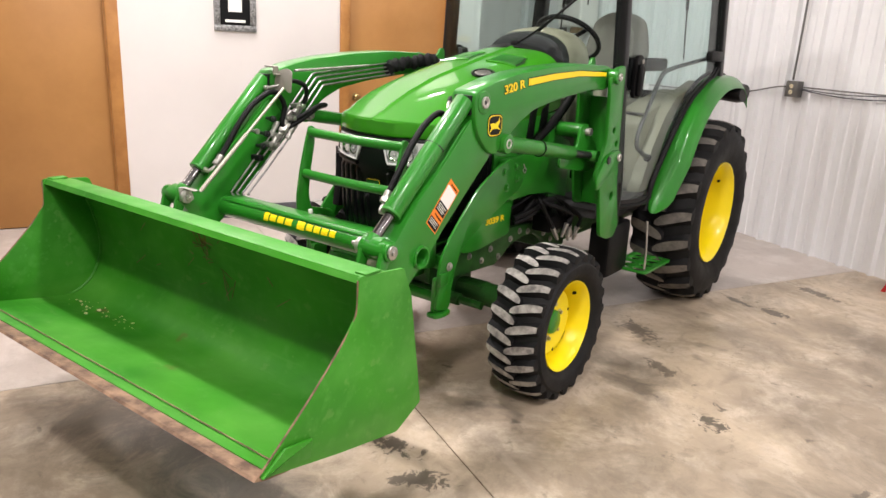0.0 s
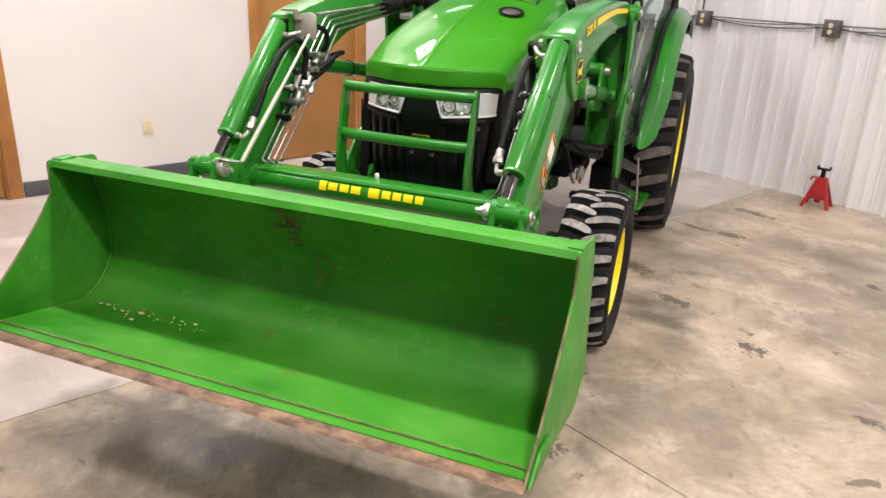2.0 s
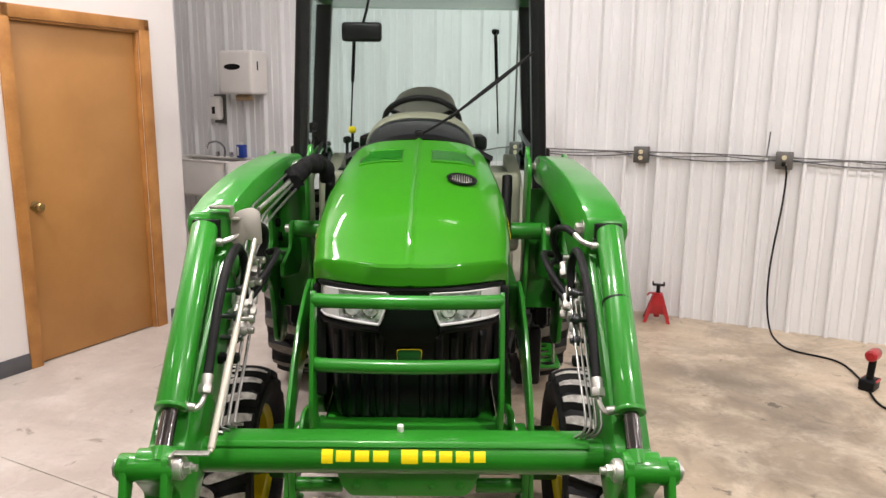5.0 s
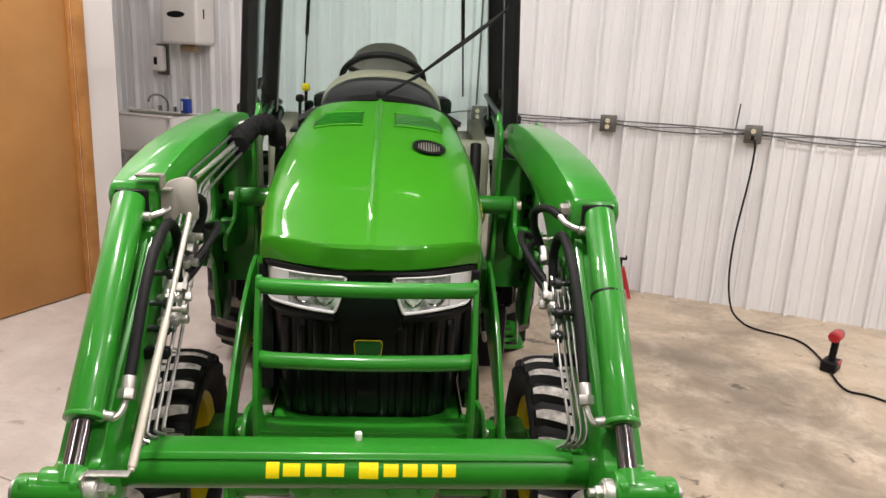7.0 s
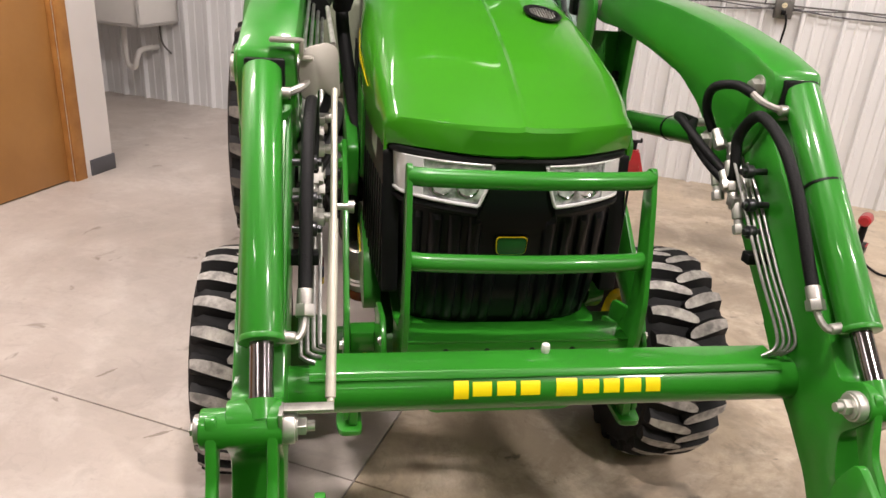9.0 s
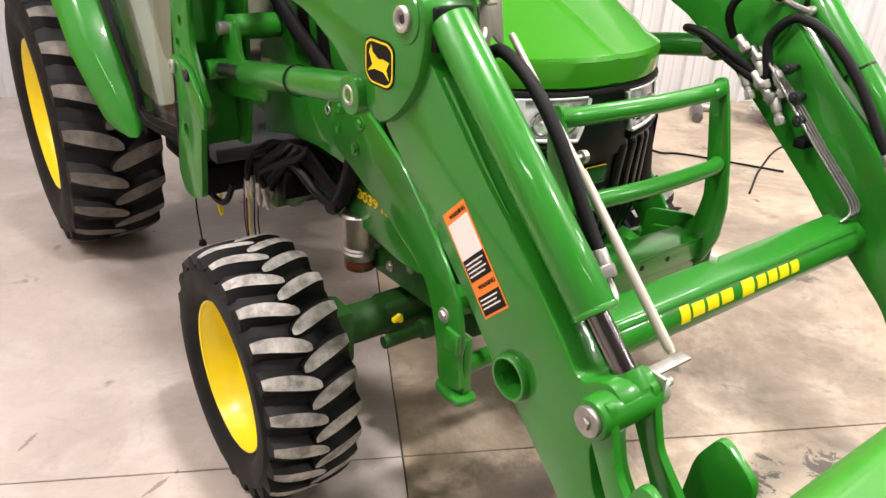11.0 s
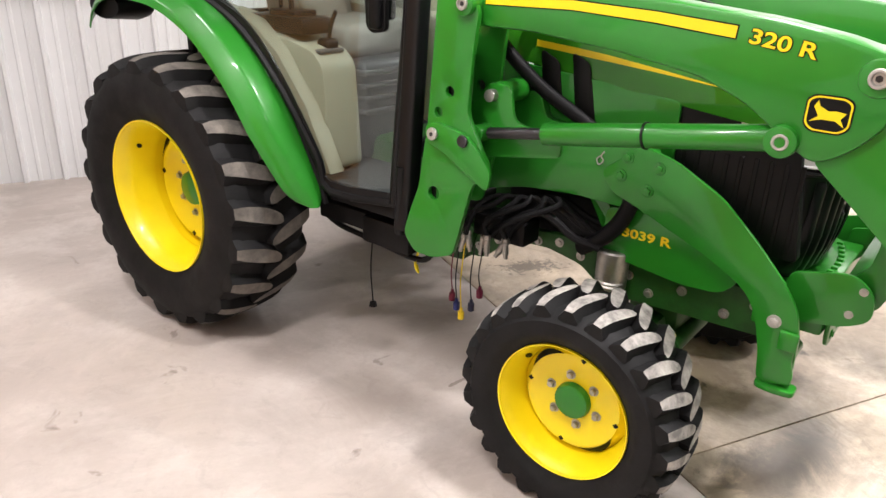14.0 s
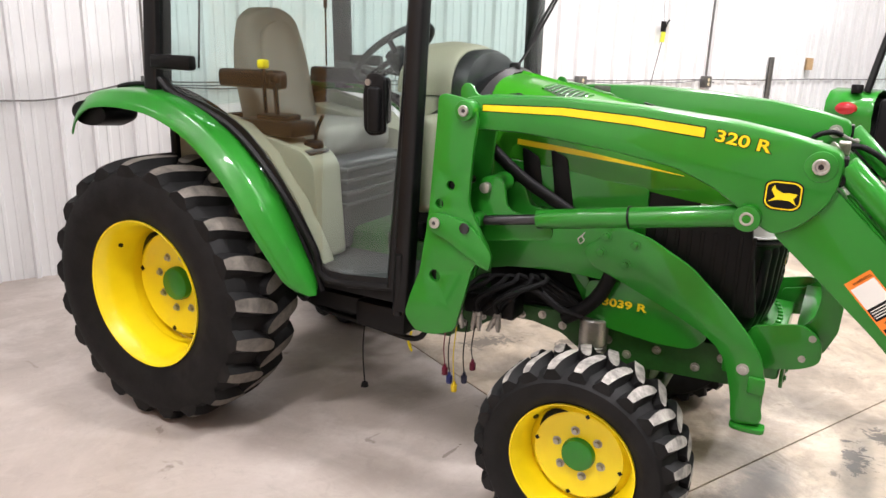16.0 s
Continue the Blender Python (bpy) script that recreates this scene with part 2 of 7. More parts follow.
# Oil spots and dark patches by place; the first three darken under the bucket.
SPILLS_AND_DIMMING = [(0.50, -1.22, 0.62, 0.30, 12, 0.80, 0.8), (0.16, -1.50, 0.30, 0.26, 0, 0.62, 0.7), (0.86, -1.08, 0.42, 0.18, 20, 0.6, 0.7), (0.40, 1.60, 0.40, 0.20, 8, 0.42, 0.9), (0.84, 2.24, 0.55, 0.15, -8, 0.45, 0.9),
          (1.40, 1.78, 0.50, 0.17, -20, 0.5, 0.9), (0.45, 0.82, 0.30, 0.13, 10, 0.6, 0.6), (0.68, 0.70, 0.22, 0.07, 15, 0.6, 0.5), (0.22, -0.44, 0.30, 0.10, 5, 0.7, 0.5), (0.62, -0.10, 0.30, 0.20, 30, 0.45, 0.8),
          (1.09, 0.78, 0.062, 0.045, 20, 0.9, 0.12), (0.00, 2.09, 0.10, 0.03, 0, 0.8, 0.15), (0.22, 2.15, 0.09, 0.055, 10, 0.8, 0.15), (0.04, 2.735, 0.15, 0.04, 0, 0.8, 0.15), (1.118, 2.005, 0.055, 0.03, -30, 0.85, 0.12),
          (1.64, 0.60, 0.055, 0.028, 10, 0.85, 0.12), (0.587, 0.947, 0.10, 0.035, 0, 0.7, 0.2), (0.742, -0.518, 0.11, 0.045, 35, 0.9, 0.2), (1.0, -0.506, 0.09, 0.045, 60, 0.85, 0.2), (0.165, 1.165, 0.16, 0.07, -10, 0.75, 0.3),
          # Broad ones past u 1.3: dirt, also dimming floor the lamps leave too bright.
          (2.1, 0.9, 0.5, 0.18, 20, 0.4, 0.9), (2.4, -0.6, 0.5, 0.25, -30, 0.4, 0.9), (1.75, 0.02, 0.75, 0.42, 15, 0.42, 1.0), (1.95, -0.45, 0.5, 0.2, -20, 0.45, 0.9), (1.55, 0.62, 0.60, 0.34, 12, 0.40, 1.0), (0.05, -0.50, 0.28, 0.14, 0, 0.65, 0.6), (1.30, 1.20, 0.45, 0.16, -15, 0.35, 0.9)]
SCUFFS = [(-0.85, -0.35, 0.05, 0.006, 50, 0.8, 0.1), (-0.62, 0.35, 0.06, 0.006, 20, 0.8, 0.1), (-1.25, -0.15, 0.035, 0.006, 70, 0.8, 0.1), (-1.3, -0.35, 0.02, 0.012, 0, 0.8, 0.1), (-1.0, 0.35, 0.30, 0.16, 10, 0.25, 0.9), (-1.6, 0.9, 0.5, 0.2, 40, 0.22, 0.9), (-1.5, -0.9, 0.05, 0.007, -35, 0.8, 0.1), (-0.9, -1.3, 0.04, 0.012, 15, 0.8, 0.1)]
FLOORLIGHT = mottled("light_coated_concrete", (0.49, 0.437, 0.395), (0.385, 0.332, 0.295), (0.57, 0.525, 0.488), (0.20, 0.165, 0.135), 0.55, 2.6, 0.42, 0.70, 0.25, 0.675, 0.3, SCUFFS)
FLOORDARK = mottled("stained_concrete", (0.55, 0.447, 0.325), (0.30, 0.24, 0.176), (0.62, 0.53, 0.422), (0.075, 0.062, 0.048), 0.9, 3.4, 0.42, 0.65, 0.25, 0.67, 0.62, SPILLS_AND_DIMMING)



def scratched_paint():
    """Worn green paint: dull clouds, pale scuffs and painted-in brightness along the floor, thin scratches and
    rust-brown spots.
    """
    m = bpy.data.materials.new("worn_green_paint")
    m.use_nodes = True
    n, l = m.node_tree.nodes, m.node_tree.links
    p = n["Principled BSDF"]
    tc = n.new("ShaderNodeTexCoord")

    def fac(scale, stretch, lo, hi, detail=5):
        mp, a_, r = n.new("ShaderNodeMapping"), n.new("ShaderNodeTexNoise"), n.new("ShaderNodeMapRange")
        mp.inputs["Scale"].default_value = stretch
        a_.inputs["Scale"].default_value, a_.inputs["Detail"].default_value = scale, detail
        r.inputs["From Min"].default_value, r.inputs["From Max"].default_value = lo, hi
        l.new(tc.outputs["Object"], mp.inputs["Vector"])
        l.new(mp.outputs["Vector"], a_.inputs["Vector"])
        l.new(a_.outputs["Fac"], r.inputs["Value"])
        return r.outputs["Result"]

    def mix(f, a_, b_, amount):
        x, k = n.new("ShaderNodeMix"), n.new("ShaderNodeMath")
        x.data_type, k.operation = "RGBA", "MULTIPLY"
        k.inputs[1].default_value = amount
        l.new(f, k.inputs[0])
        l.new(k.outputs[0], x.inputs["Factor"])
        for s_, v_ in ((x.inputs["A"], a_), (x.inputs["B"], b_)):
            if isinstance(v_, tuple):
                s_.default_value = (*v_, 1)
            else:
                l.new(v_, s_)
        return x.outputs["Result"]

    col = mix(fac(3.0, (1, 1, 1), 0.35, 0.65), (0.034, 0.236, 0.011), (0.021, 0.168, 0.009), 1.0)
    col = mix(fac(4.0, (0.8, 1.4, 1.4), 0.48, 0.72, 8), col, (0.075, 0.30, 0.040), 0.5)
    col = mix(fac(22.0, (1, 1, 1), 0.55, 0.72, 6), col, (0.10, 0.30, 0.06), 0.28)
    col = mix(fac(9.0, (0.5, 6, 6), 0.60, 0.74, 6), col, (0.085, 0.29, 0.05), 0.35)
    col = mix(fac(14.0, (1, 1.5, 1.5), 0.64, 0.70, 7), col, (0.13, 0.28, 0.07), 0.35)
    col = mix(fac(6.5, (1, 1, 1), 0.68, 0.74, 8), col, (0.13, 0.06, 0.025), 0.8)
    # floor scuffed and coloured brighter for the light on it, rust patch high on the back
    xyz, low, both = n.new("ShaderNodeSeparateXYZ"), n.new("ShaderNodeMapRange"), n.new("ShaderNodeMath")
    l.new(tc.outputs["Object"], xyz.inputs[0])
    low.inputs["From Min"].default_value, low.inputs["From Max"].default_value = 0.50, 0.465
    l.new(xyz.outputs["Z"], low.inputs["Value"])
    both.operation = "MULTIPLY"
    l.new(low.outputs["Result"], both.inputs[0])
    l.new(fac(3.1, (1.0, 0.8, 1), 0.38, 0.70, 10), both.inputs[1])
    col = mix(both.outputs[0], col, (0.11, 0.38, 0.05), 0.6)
    tm, ln, rag, cut = n.new("ShaderNodeMapping"), n.new("ShaderNodeVectorMath"), n.new("ShaderNodeMath"), n.new("ShaderNodeMapRange")
    tm.vector_type, ln.operation, rag.operation = "TEXTURE", "LENGTH", "MULTIPLY_ADD"
    tm.inputs["Location"].default_value, tm.inputs["Scale"].default_value = (-0.07, -1.2, 0.775), (0.065, 4.0, 0.075)
    l.new(tc.outputs["Object"], tm.inputs["Vector"])
    l.new(tm.outputs["Vector"], ln.inputs[0])
    l.new(fac(38.0, (1.6, 1, 0.7), 0.3, 0.7, 7), rag.inputs[0])
    rag.inputs[1].default_value = 2.4
    l.new(ln.outputs["Value"], rag.inputs[2])
    cut.inputs["From Min"].default_value, cut.inputs["From Max"].default_value = 1.65, 1.35
    l.new(rag.outputs[0], cut.inputs["Value"])
    col = mix(cut.outputs["Result"], col, (0.13, 0.055, 0.02), 0.85)
    p.inputs["Specular IOR Level"].default_value = 0.32
    l.new(col, p.inputs["Base Color"])
    r2 = n.new("ShaderNodeMapRange")
    r2.inputs["To Min"].default_value, r2.inputs["To Max"].default_value = 0.35, 0.62
    l.new(fac(4.0, (1, 1, 1), 0.3, 0.7), r2.inputs["Value"])
    l.new(r2.outputs["Result"], p.inputs["Roughness"])
    bp = n.new("ShaderNodeBump")
    bp.inputs["Strength"].default_value, bp.inputs["Distance"].default_value = 0.12, 0.004
    l.new(fac(11.0, (1, 1, 1), 0.2, 0.8), bp.inputs["Height"])
    l.new(bp.outputs["Normal"], p.inputs["Normal"])
    return m


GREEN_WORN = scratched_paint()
GLASS = bpy.data.materials.new("tinted_glass")
GLASS.use_nodes = True
gn, gl = GLASS.node_tree.nodes, GLASS.node_tree.links
gn.remove(gn["Principled BSDF"])
g_t, g_g, g_m, g_f, g_r = gn.new("ShaderNodeBsdfTransparent"), gn.new("ShaderNodeBsdfGlossy"), gn.new("ShaderNodeMixShader"), gn.new("ShaderNodeLayerWeight"), gn.new("ShaderNodeMapRange")
g_t.inputs["Color"].default_value = (0.92, 0.975, 0.965, 1)
g_g.inputs["Roughness"].default_value = 0.02
g_f.inputs["Blend"].default_value = 0.12
g_r.inputs["To Min"].default_value, g_r.inputs["To Max"].default_value = 0.014, 0.16
gl.new(g_f.outputs["Facing"], g_r.inputs["Value"])
gl.new(g_r.outputs["Result"], g_m.inputs[0])
gl.new(g_t.outputs[0], g_m.inputs[1])
gl.new(g_g.outputs[0], g_m.inputs[2])
gl.new(g_m.outputs[0], gn["Material Output"].inputs["Surface"])

DOORGLASS = GLASS.copy()
DOORGLASS.name = "grey_door_glass"
DOORGLASS.node_tree.nodes["Transparent BSDF"].inputs["Color"].default_value = (0.865, 0.935, 0.925, 1)
DOORGLASS.node_tree.nodes["Map Range"].inputs["To Min"].default_value = 0.05
DOORGLASS.node_tree.nodes["Map Range"].inputs["To Max"].default_value = 0.3

GLOW = bpy.data.materials.new("lit_tube")
GLOW.use_nodes = True
GLOW.node_tree.nodes["Principled BSDF"].inputs["Emission Color"].default_value = (1.0, 0.96, 0.9, 1)
GLOW.node_tree.nodes["Principled BSDF"].inputs["Emission Strength"].default_value = 9.0


# ---------- mesh helpers ----------
def finish(bm, material, name, angle=38):
    bmesh.ops.recalc_face_normals(bm, faces=bm.faces)
    me = bpy.data.meshes.new(name)
    bm.to_mesh(me)
    bm.free()
    for m in material if isinstance(material, (list, tuple)) else (material,):
        me.materials.append(m)
    for p in me.polygons:
        p.use_smooth = True
    me.set_sharp_from_angle(angle=radians(angle))
    return me


def part(name, bm, material, parent=None, label="", angle=38):
    ob = new(name, finish(bm, material, name, angle))
    if parent is not None:
        ob.parent = parent
    if label:
        tagged(ob, label)
    return ob


def thing(name, label, category, group="", at=(0, 0, 0)):
    ob = new(name)
    ob.empty_display_size = 0.05
    ob.location = at
    return tagged(ob, label, category, group)


def join(*bms):
    out = bmesh.new()
    for b in bms:
        me = bpy.data.meshes.new("tmp")
        b.to_mesh(me)
        b.free()
        out.from_mesh(me)
        bpy.data.meshes.remove(me)
    return out


def moved(bm, m):
    bmesh.ops.transform(bm, matrix=m, verts=bm.verts)
    return bm


def box(x0, x1, y0, y1, z0, z1, bevel=0.004, seg=2):
    bm = bmesh.new()
    bmesh.ops.create_cube(bm, size=1)
    bmesh.ops.transform(bm, matrix=Matrix.LocRotScale(((x0 + x1) / 2, (y0 + y1) / 2, (z0 + z1) / 2), None, (abs(x1 - x0), abs(y1 - y0), abs(z1 - z0))), verts=bm.verts)
    if bevel:
        bmesh.ops.bevel(bm, geom=bm.edges[:], offset=min(bevel, 0.4 * min(abs(x1 - x0), abs(y1 - y0), abs(z1 - z0))), segments=seg, profile=0.5, affect="EDGES")
    return bm


def cyl(p0, p1, r, r2=None, seg=20, bevel=0.0):
    p0, p1 = Vector(p0), Vector(p1)
    d = p1 - p0
    bm = bmesh.new()
    bmesh.ops.create_cone(bm, cap_ends=True, segments=seg, radius1=r, radius2=r if r2 is None else r2, depth=d.length)
    if bevel:
        es = [e for e in bm.edges if abs(e.verts[0].co.z - e.verts[1].co.z) < 1e-6]
        bmesh.ops.bevel(bm, geom=es, offset=bevel, segments=2, profile=0.5, affect="EDGES")
    bmesh.ops.transform(bm, matrix=Matrix.Translation((p0 + p1) / 2) @ d.to_track_quat("Z", "Y").to_matrix().to_4x4(), verts=bm.verts)
    return bm


def smooth_path(pts, n=6):
    """Catmull-Rom through the points."""
    p = [Vector(q) for q in pts]
    p = [p[0] * 2 - p[1]] + p + [p[-1] * 2 - p[-2]]
    out = []
    for i in range(1, len(p) - 2):
        for k in range(n):
            t = k / n
            a, b, c, d = p[i - 1], p[i], p[i + 1], p[i + 2]
            out.append(0.5 * ((2 * b) + (c - a) * t + (2 * a - 5 * b + 4 * c - d) * t * t + (3 * b - a - 3 * c + d) * t ** 3))
    out.append(p[-2])
    return out


def tube(pts, r, seg=10, smooth=True, n=6):
    path = smooth_path(pts, n) if smooth else [Vector(p) for p in pts]
    bm = bmesh.new()
    rings, nrm = [], None
    for i, p in enumerate(path):
        t = (path[min(i + 1, len(path) - 1)] - path[max(i - 1, 0)]).normalized()
        if nrm is None:
            nrm = t.orthogonal().normalized()
        nrm = (nrm - t * nrm.dot(t)).normalized()
        bi = t.cross(nrm)
        rings.append([bm.verts.new(p + r * (math.cos(a) * nrm + math.sin(a) * bi)) for a in (2 * math.pi * k / seg for k in range(seg))])
    for a, b in zip(rings, rings[1:]):
        for k in range(seg):
            bm.faces.new((a[k], a[(k + 1) % seg], b[(k + 1) % seg], b[k]))
    bm.faces.new(rings[0][::-1])
    bm.faces.new(rings[-1])
    return bm


def rounded(poly, radii, seg=5):
    """A polygon with rounded corners; radii: one number or one a corner."""
    out = []
    n = len(poly)
    for i in range(n):
        r = radii[i] if isinstance(radii, (list, tuple)) else radii
        p, a, b = Vector(poly[i]), Vector(poly[i - 1]), Vector(poly[(i + 1) % n])
        u, w = (a - p), (b - p)
        d = min(r, 0.45 * u.length, 0.45 * w.length)
        if d < 1e-4:
            out.append(tuple(p))
            continue
        s, e = p + u.normalized() * d, p + w.normalized() * d
        for k in range(seg + 1):
            t = k / seg
            out.append(tuple((1 - t) ** 2 * s + 2 * t * (1 - t) * p + t * t * e))
    return out


def plate(poly, x0, x1, holes=(), bevel=0.003, axis="x"):
    """A plate with the outline poly (y, z), from x0 to x1; holes: (y, z, r)."""
    bm = bmesh.new()
    loops = [poly] + [[(y + r * math.cos(-2 * math.pi * k / 14), z + r * math.sin(-2 * math.pi * k / 14)) for k in range(14)] for y, z, r in holes]
    edges = []
    for lp in loops:
        vs = [bm.verts.new((x0, y, z)) for y, z in lp]
        edges += [bm.edges.new((vs[k], vs[(k + 1) % len(vs)])) for k in range(len(vs))]
    if holes:
        bmesh.ops.triangle_fill(bm, use_beauty=True, use_dissolve=False, edges=edges)
    else:
        bm.faces.new(bm.verts)
    if len(bm.faces):
        ext = bmesh.ops.extrude_face_region(bm, geom=bm.faces[:])
        bmesh.ops.translate(bm, vec=(x1 - x0, 0, 0), verts=[g for g in ext["geom"] if isinstance(g, bmesh.types.BMVert)])
    bmesh.ops.recalc_face_normals(bm, faces=bm.faces)
    if bevel:
        es = [e for e in bm.edges if len(e.link_faces) == 2 and e.calc_face_angle(0) > 0.9 and abs(e.verts[0].co.x - e.verts[1].co.x) < 1e-5]
        bmesh.ops.bevel(bm, geom=es, offset=bevel, segments=2, profile=0.5, affect="EDGES")
    if axis == "y":
        bmesh.ops.transform(bm, matrix=Matrix(((0, 1, 0, 0), (1, 0, 0, 0), (0, 0, 1, 0), (0, 0, 0, 1))), verts=bm.verts)
    return bm


def lathe(profile, seg=48):
    """Turned about the x axis; profile: (x, r)."""
    bm = bmesh.new()
    rings = [[bm.verts.new((x, r * math.cos(2 * math.pi * k / seg), r * math.sin(2 * math.pi * k / seg))) for k in range(seg)] for x, r in profile]
    for a, b in zip(rings, rings[1:]):
        for k in range(seg):
            bm.faces.new((a[k], a[(k + 1) % seg], b[(k + 1) % seg], b[k]))
    return bm


def loft(sections, close_ends=False, closed=False):
    bm = bmesh.new()
    rows = [[bm.verts.new(p) for p in s] for s in sections]
    for a, b in zip(rows, rows[1:]):
        m = len(a)
        for k in range(m if closed else m - 1):
            bm.faces.new((a[k], a[(k + 1) % m], b[(k + 1) % m], b[k]))
    if close_ends:
        bm.faces.new(rows[0])
        bm.faces.new(rows[-1][::-1])
    return bm


def thick(bm, t):
    """Give a sheet its thickness."""
    bmesh.ops.recalc_face_normals(bm, faces=bm.faces)
    bmesh.ops.solidify(bm, geom=bm.faces[:], thickness=t)
    return bm


def lettering(body, size, depth=0.0012, bold=0.0):
    cu = bpy.data.curves.new("lettering", "FONT")
    cu.body, cu.size, cu.extrude, cu.offset = body, size, depth, bold
    cu.align_x, cu.align_y = "CENTER", "CENTER"
    ob = bpy.data.objects.new("lettering", cu)
    scene.collection.objects.link(ob)
    me = bpy.data.meshes.new_from_object(ob.evaluated_get(bpy.context.evaluated_depsgraph_get()))
    bpy.data.objects.remove(ob)
    bm = bmesh.new()
    bm.from_mesh(me)
    bpy.data.meshes.remove(me)
    return bm


def bolt_bm(p, axis, r=0.011, h=0.012, washer=True):
    """A hexagon head with its washer, standing out along the axis."""
    p, a = Vector(p), Vector(axis).normalized()
    parts = [cyl(p, p + a * h, r, seg=6, bevel=0.0015)]
    if washer:
        parts.append(cyl(p - a * 0.001, p + a * 0.003, r * 1.55, seg=18))
    return join(*parts)


# ---------- the hall ----------
def built(name, bm, material, label, category, m=ROOM, kind="structure", parent=None, angle=38):
    ob = part(name, bm, material, parent, "", angle)
    ob.matrix_world = m
    return tagged(ob, label, category, "", kind)


BACK, LEFT, EDGE, CUT = 3.49, -2.87, -0.205, -0.32
U0, U1, V0 = -5.1, 12.0, -6.5
J = 0.004
built("floor_subbase", box(U0 - 0.2, U1 + 0.2, V0 - 0.2, BACK + 0.3, -0.2, -0.012, 0), mat("joint_dirt", (0.05, 0.045, 0.04), 0.9), "dark grit in the saw cut joints", "floor")
slabs = [(U0, EDGE - J / 2, CUT + J, BACK + 0.15, FLOORLIGHT), (U0, EDGE - J / 2, V0, CUT, FLOORLIGHT),
         (EDGE + J / 2, 3.4, CUT + J, BACK + 0.15, FLOORDARK), (EDGE + J / 2, 3.4, V0, CUT, FLOORDARK),
         (3.4 + J, U1, CUT + J, BACK + 0.15, FLOORDARK), (3.4 + J, U1, V0, CUT, FLOORDARK)]
for i, (a, b, c, d, m_) in enumerate(slabs):
    built("floor_%d" % (i + 1), box(a, b, c, d, -0.16, 0, 0.002, 1), m_,
          "pale coated concrete floor slab with scuffs" if m_ is FLOORLIGHT else "brown stained concrete floor slab with oil spots", "floor")


def ribbed(u0, u1, z0, z1, v, face=-1):
    """Ribbed steel sheet: a high rib each 0.246 m, two low ones between; face: the way it looks."""
    prof = []
    pitch, first = (0.2464, 0.366) if u1 > 0 else (0.229, -2.01)
    k = math.floor((u0 - first) / pitch)
    while first + k * pitch < u1:
        o = first + k * pitch
        for du, h in ((0, 0), (0.010, 0), (0.022, 0.036), (0.040, 0.036), (0.052, 0), (0.098, 0), (0.104, 0.007), (0.120, 0.007), (0.126, 0), (0.172, 0), (0.178, 0.007), (0.194, 0.007), (0.200, 0)):
            if u0 <= o + du <= u1:
                prof.append((o + du, v + face * h))
        k += 1
    prof = [(u0, v)] + prof + [(u1, v)]
    return loft([[(u, w, z) for u, w in prof] for z in (z0, z1)])


def wall_back():
    built("wall_back", join(ribbed(U0, -1.45, 0.0, CEIL, BACK), ribbed(-1.45, U1, 0.0, CEIL, BACK)), METALWALL, "white ribbed steel wall sheet", "wall", angle=20)
    built("wall_back_core", box(U0, U1, BACK + 0.03, BACK + 0.2, -0.1, CEIL, 0), WALLPAINT, "plain wall behind the steel sheet", "wall")
    # Right and front walls are unseen and dimmed against bounced light.
    built("wall_right", box(U1, U1 + 0.2, V0, BACK + 0.2, -0.1, CEIL, 0), DIMWALL, "plain end wall of the hall", "wall")
    built("wall_front", box(U0, U1, V0 - 0.2, V0, -0.1, CEIL, 0), DIMWALL, "plain unseen wall, dimmed so that it bounces less light", "wall")
    # Unseen ceiling, kept dark to cut the fill light.
    built("ceiling", box(U0 - 0.2, U1 + 0.2, V0 - 0.2, BACK + 0.2, CEIL, CEIL + 0.1, 0), CEILDARKENED, "unseen ceiling, darkened so that it bounces less light", "ceiling")
    built("wall_alcove", box(U0 - 0.2, U0, V0, BACK + 0.2, -0.1, CEIL, 0), WALLPAINT, "plain end wall of the hall", "wall")


wall_back()

# the partition with its two doors
DA, DB, DH, END = (-2.13, -1.27), (0.52, 1.40), 2.03, 1.72
T = 0.14


def wall_left():
    runs = [(V0, DA[0], 0, CEIL), (DA[1], DB[0], 0, CEIL), (DB[1], END, 0, CEIL), (DA[0], DA[1], DH, CEIL), (DB[0], DB[1], DH, CEIL)]
    built("wall_left", join(*[box(LEFT - T, LEFT, a, b, c, d, 0) for a, b, c, d in runs]), WALLPAINT, "white painted plasterboard wall", "wall")
    built("wall_office", box(U0, LEFT - T - 0.002, END - T, END, 0, CEIL, 0), WALLPAINT, "white painted end wall by the sink", "wall")
    for i, (a, b) in enumerate(((V0, DA[0] - 0.09), (DA[1] + 0.09, DB[0] - 0.075), (DB[1] + 0.13, END + 0.012))):
        built("baseboard_%d" % (i + 1), box(LEFT, LEFT + 0.012, a, b, 0, 0.10, 0.003), BASEGREY, "dark grey vinyl baseboard", "baseboard")
    built("baseboard_4", box(U0, LEFT, END, END + 0.012, 0, 0.10, 0.003), BASEGREY, "dark grey vinyl baseboard", "baseboard")


wall_left()


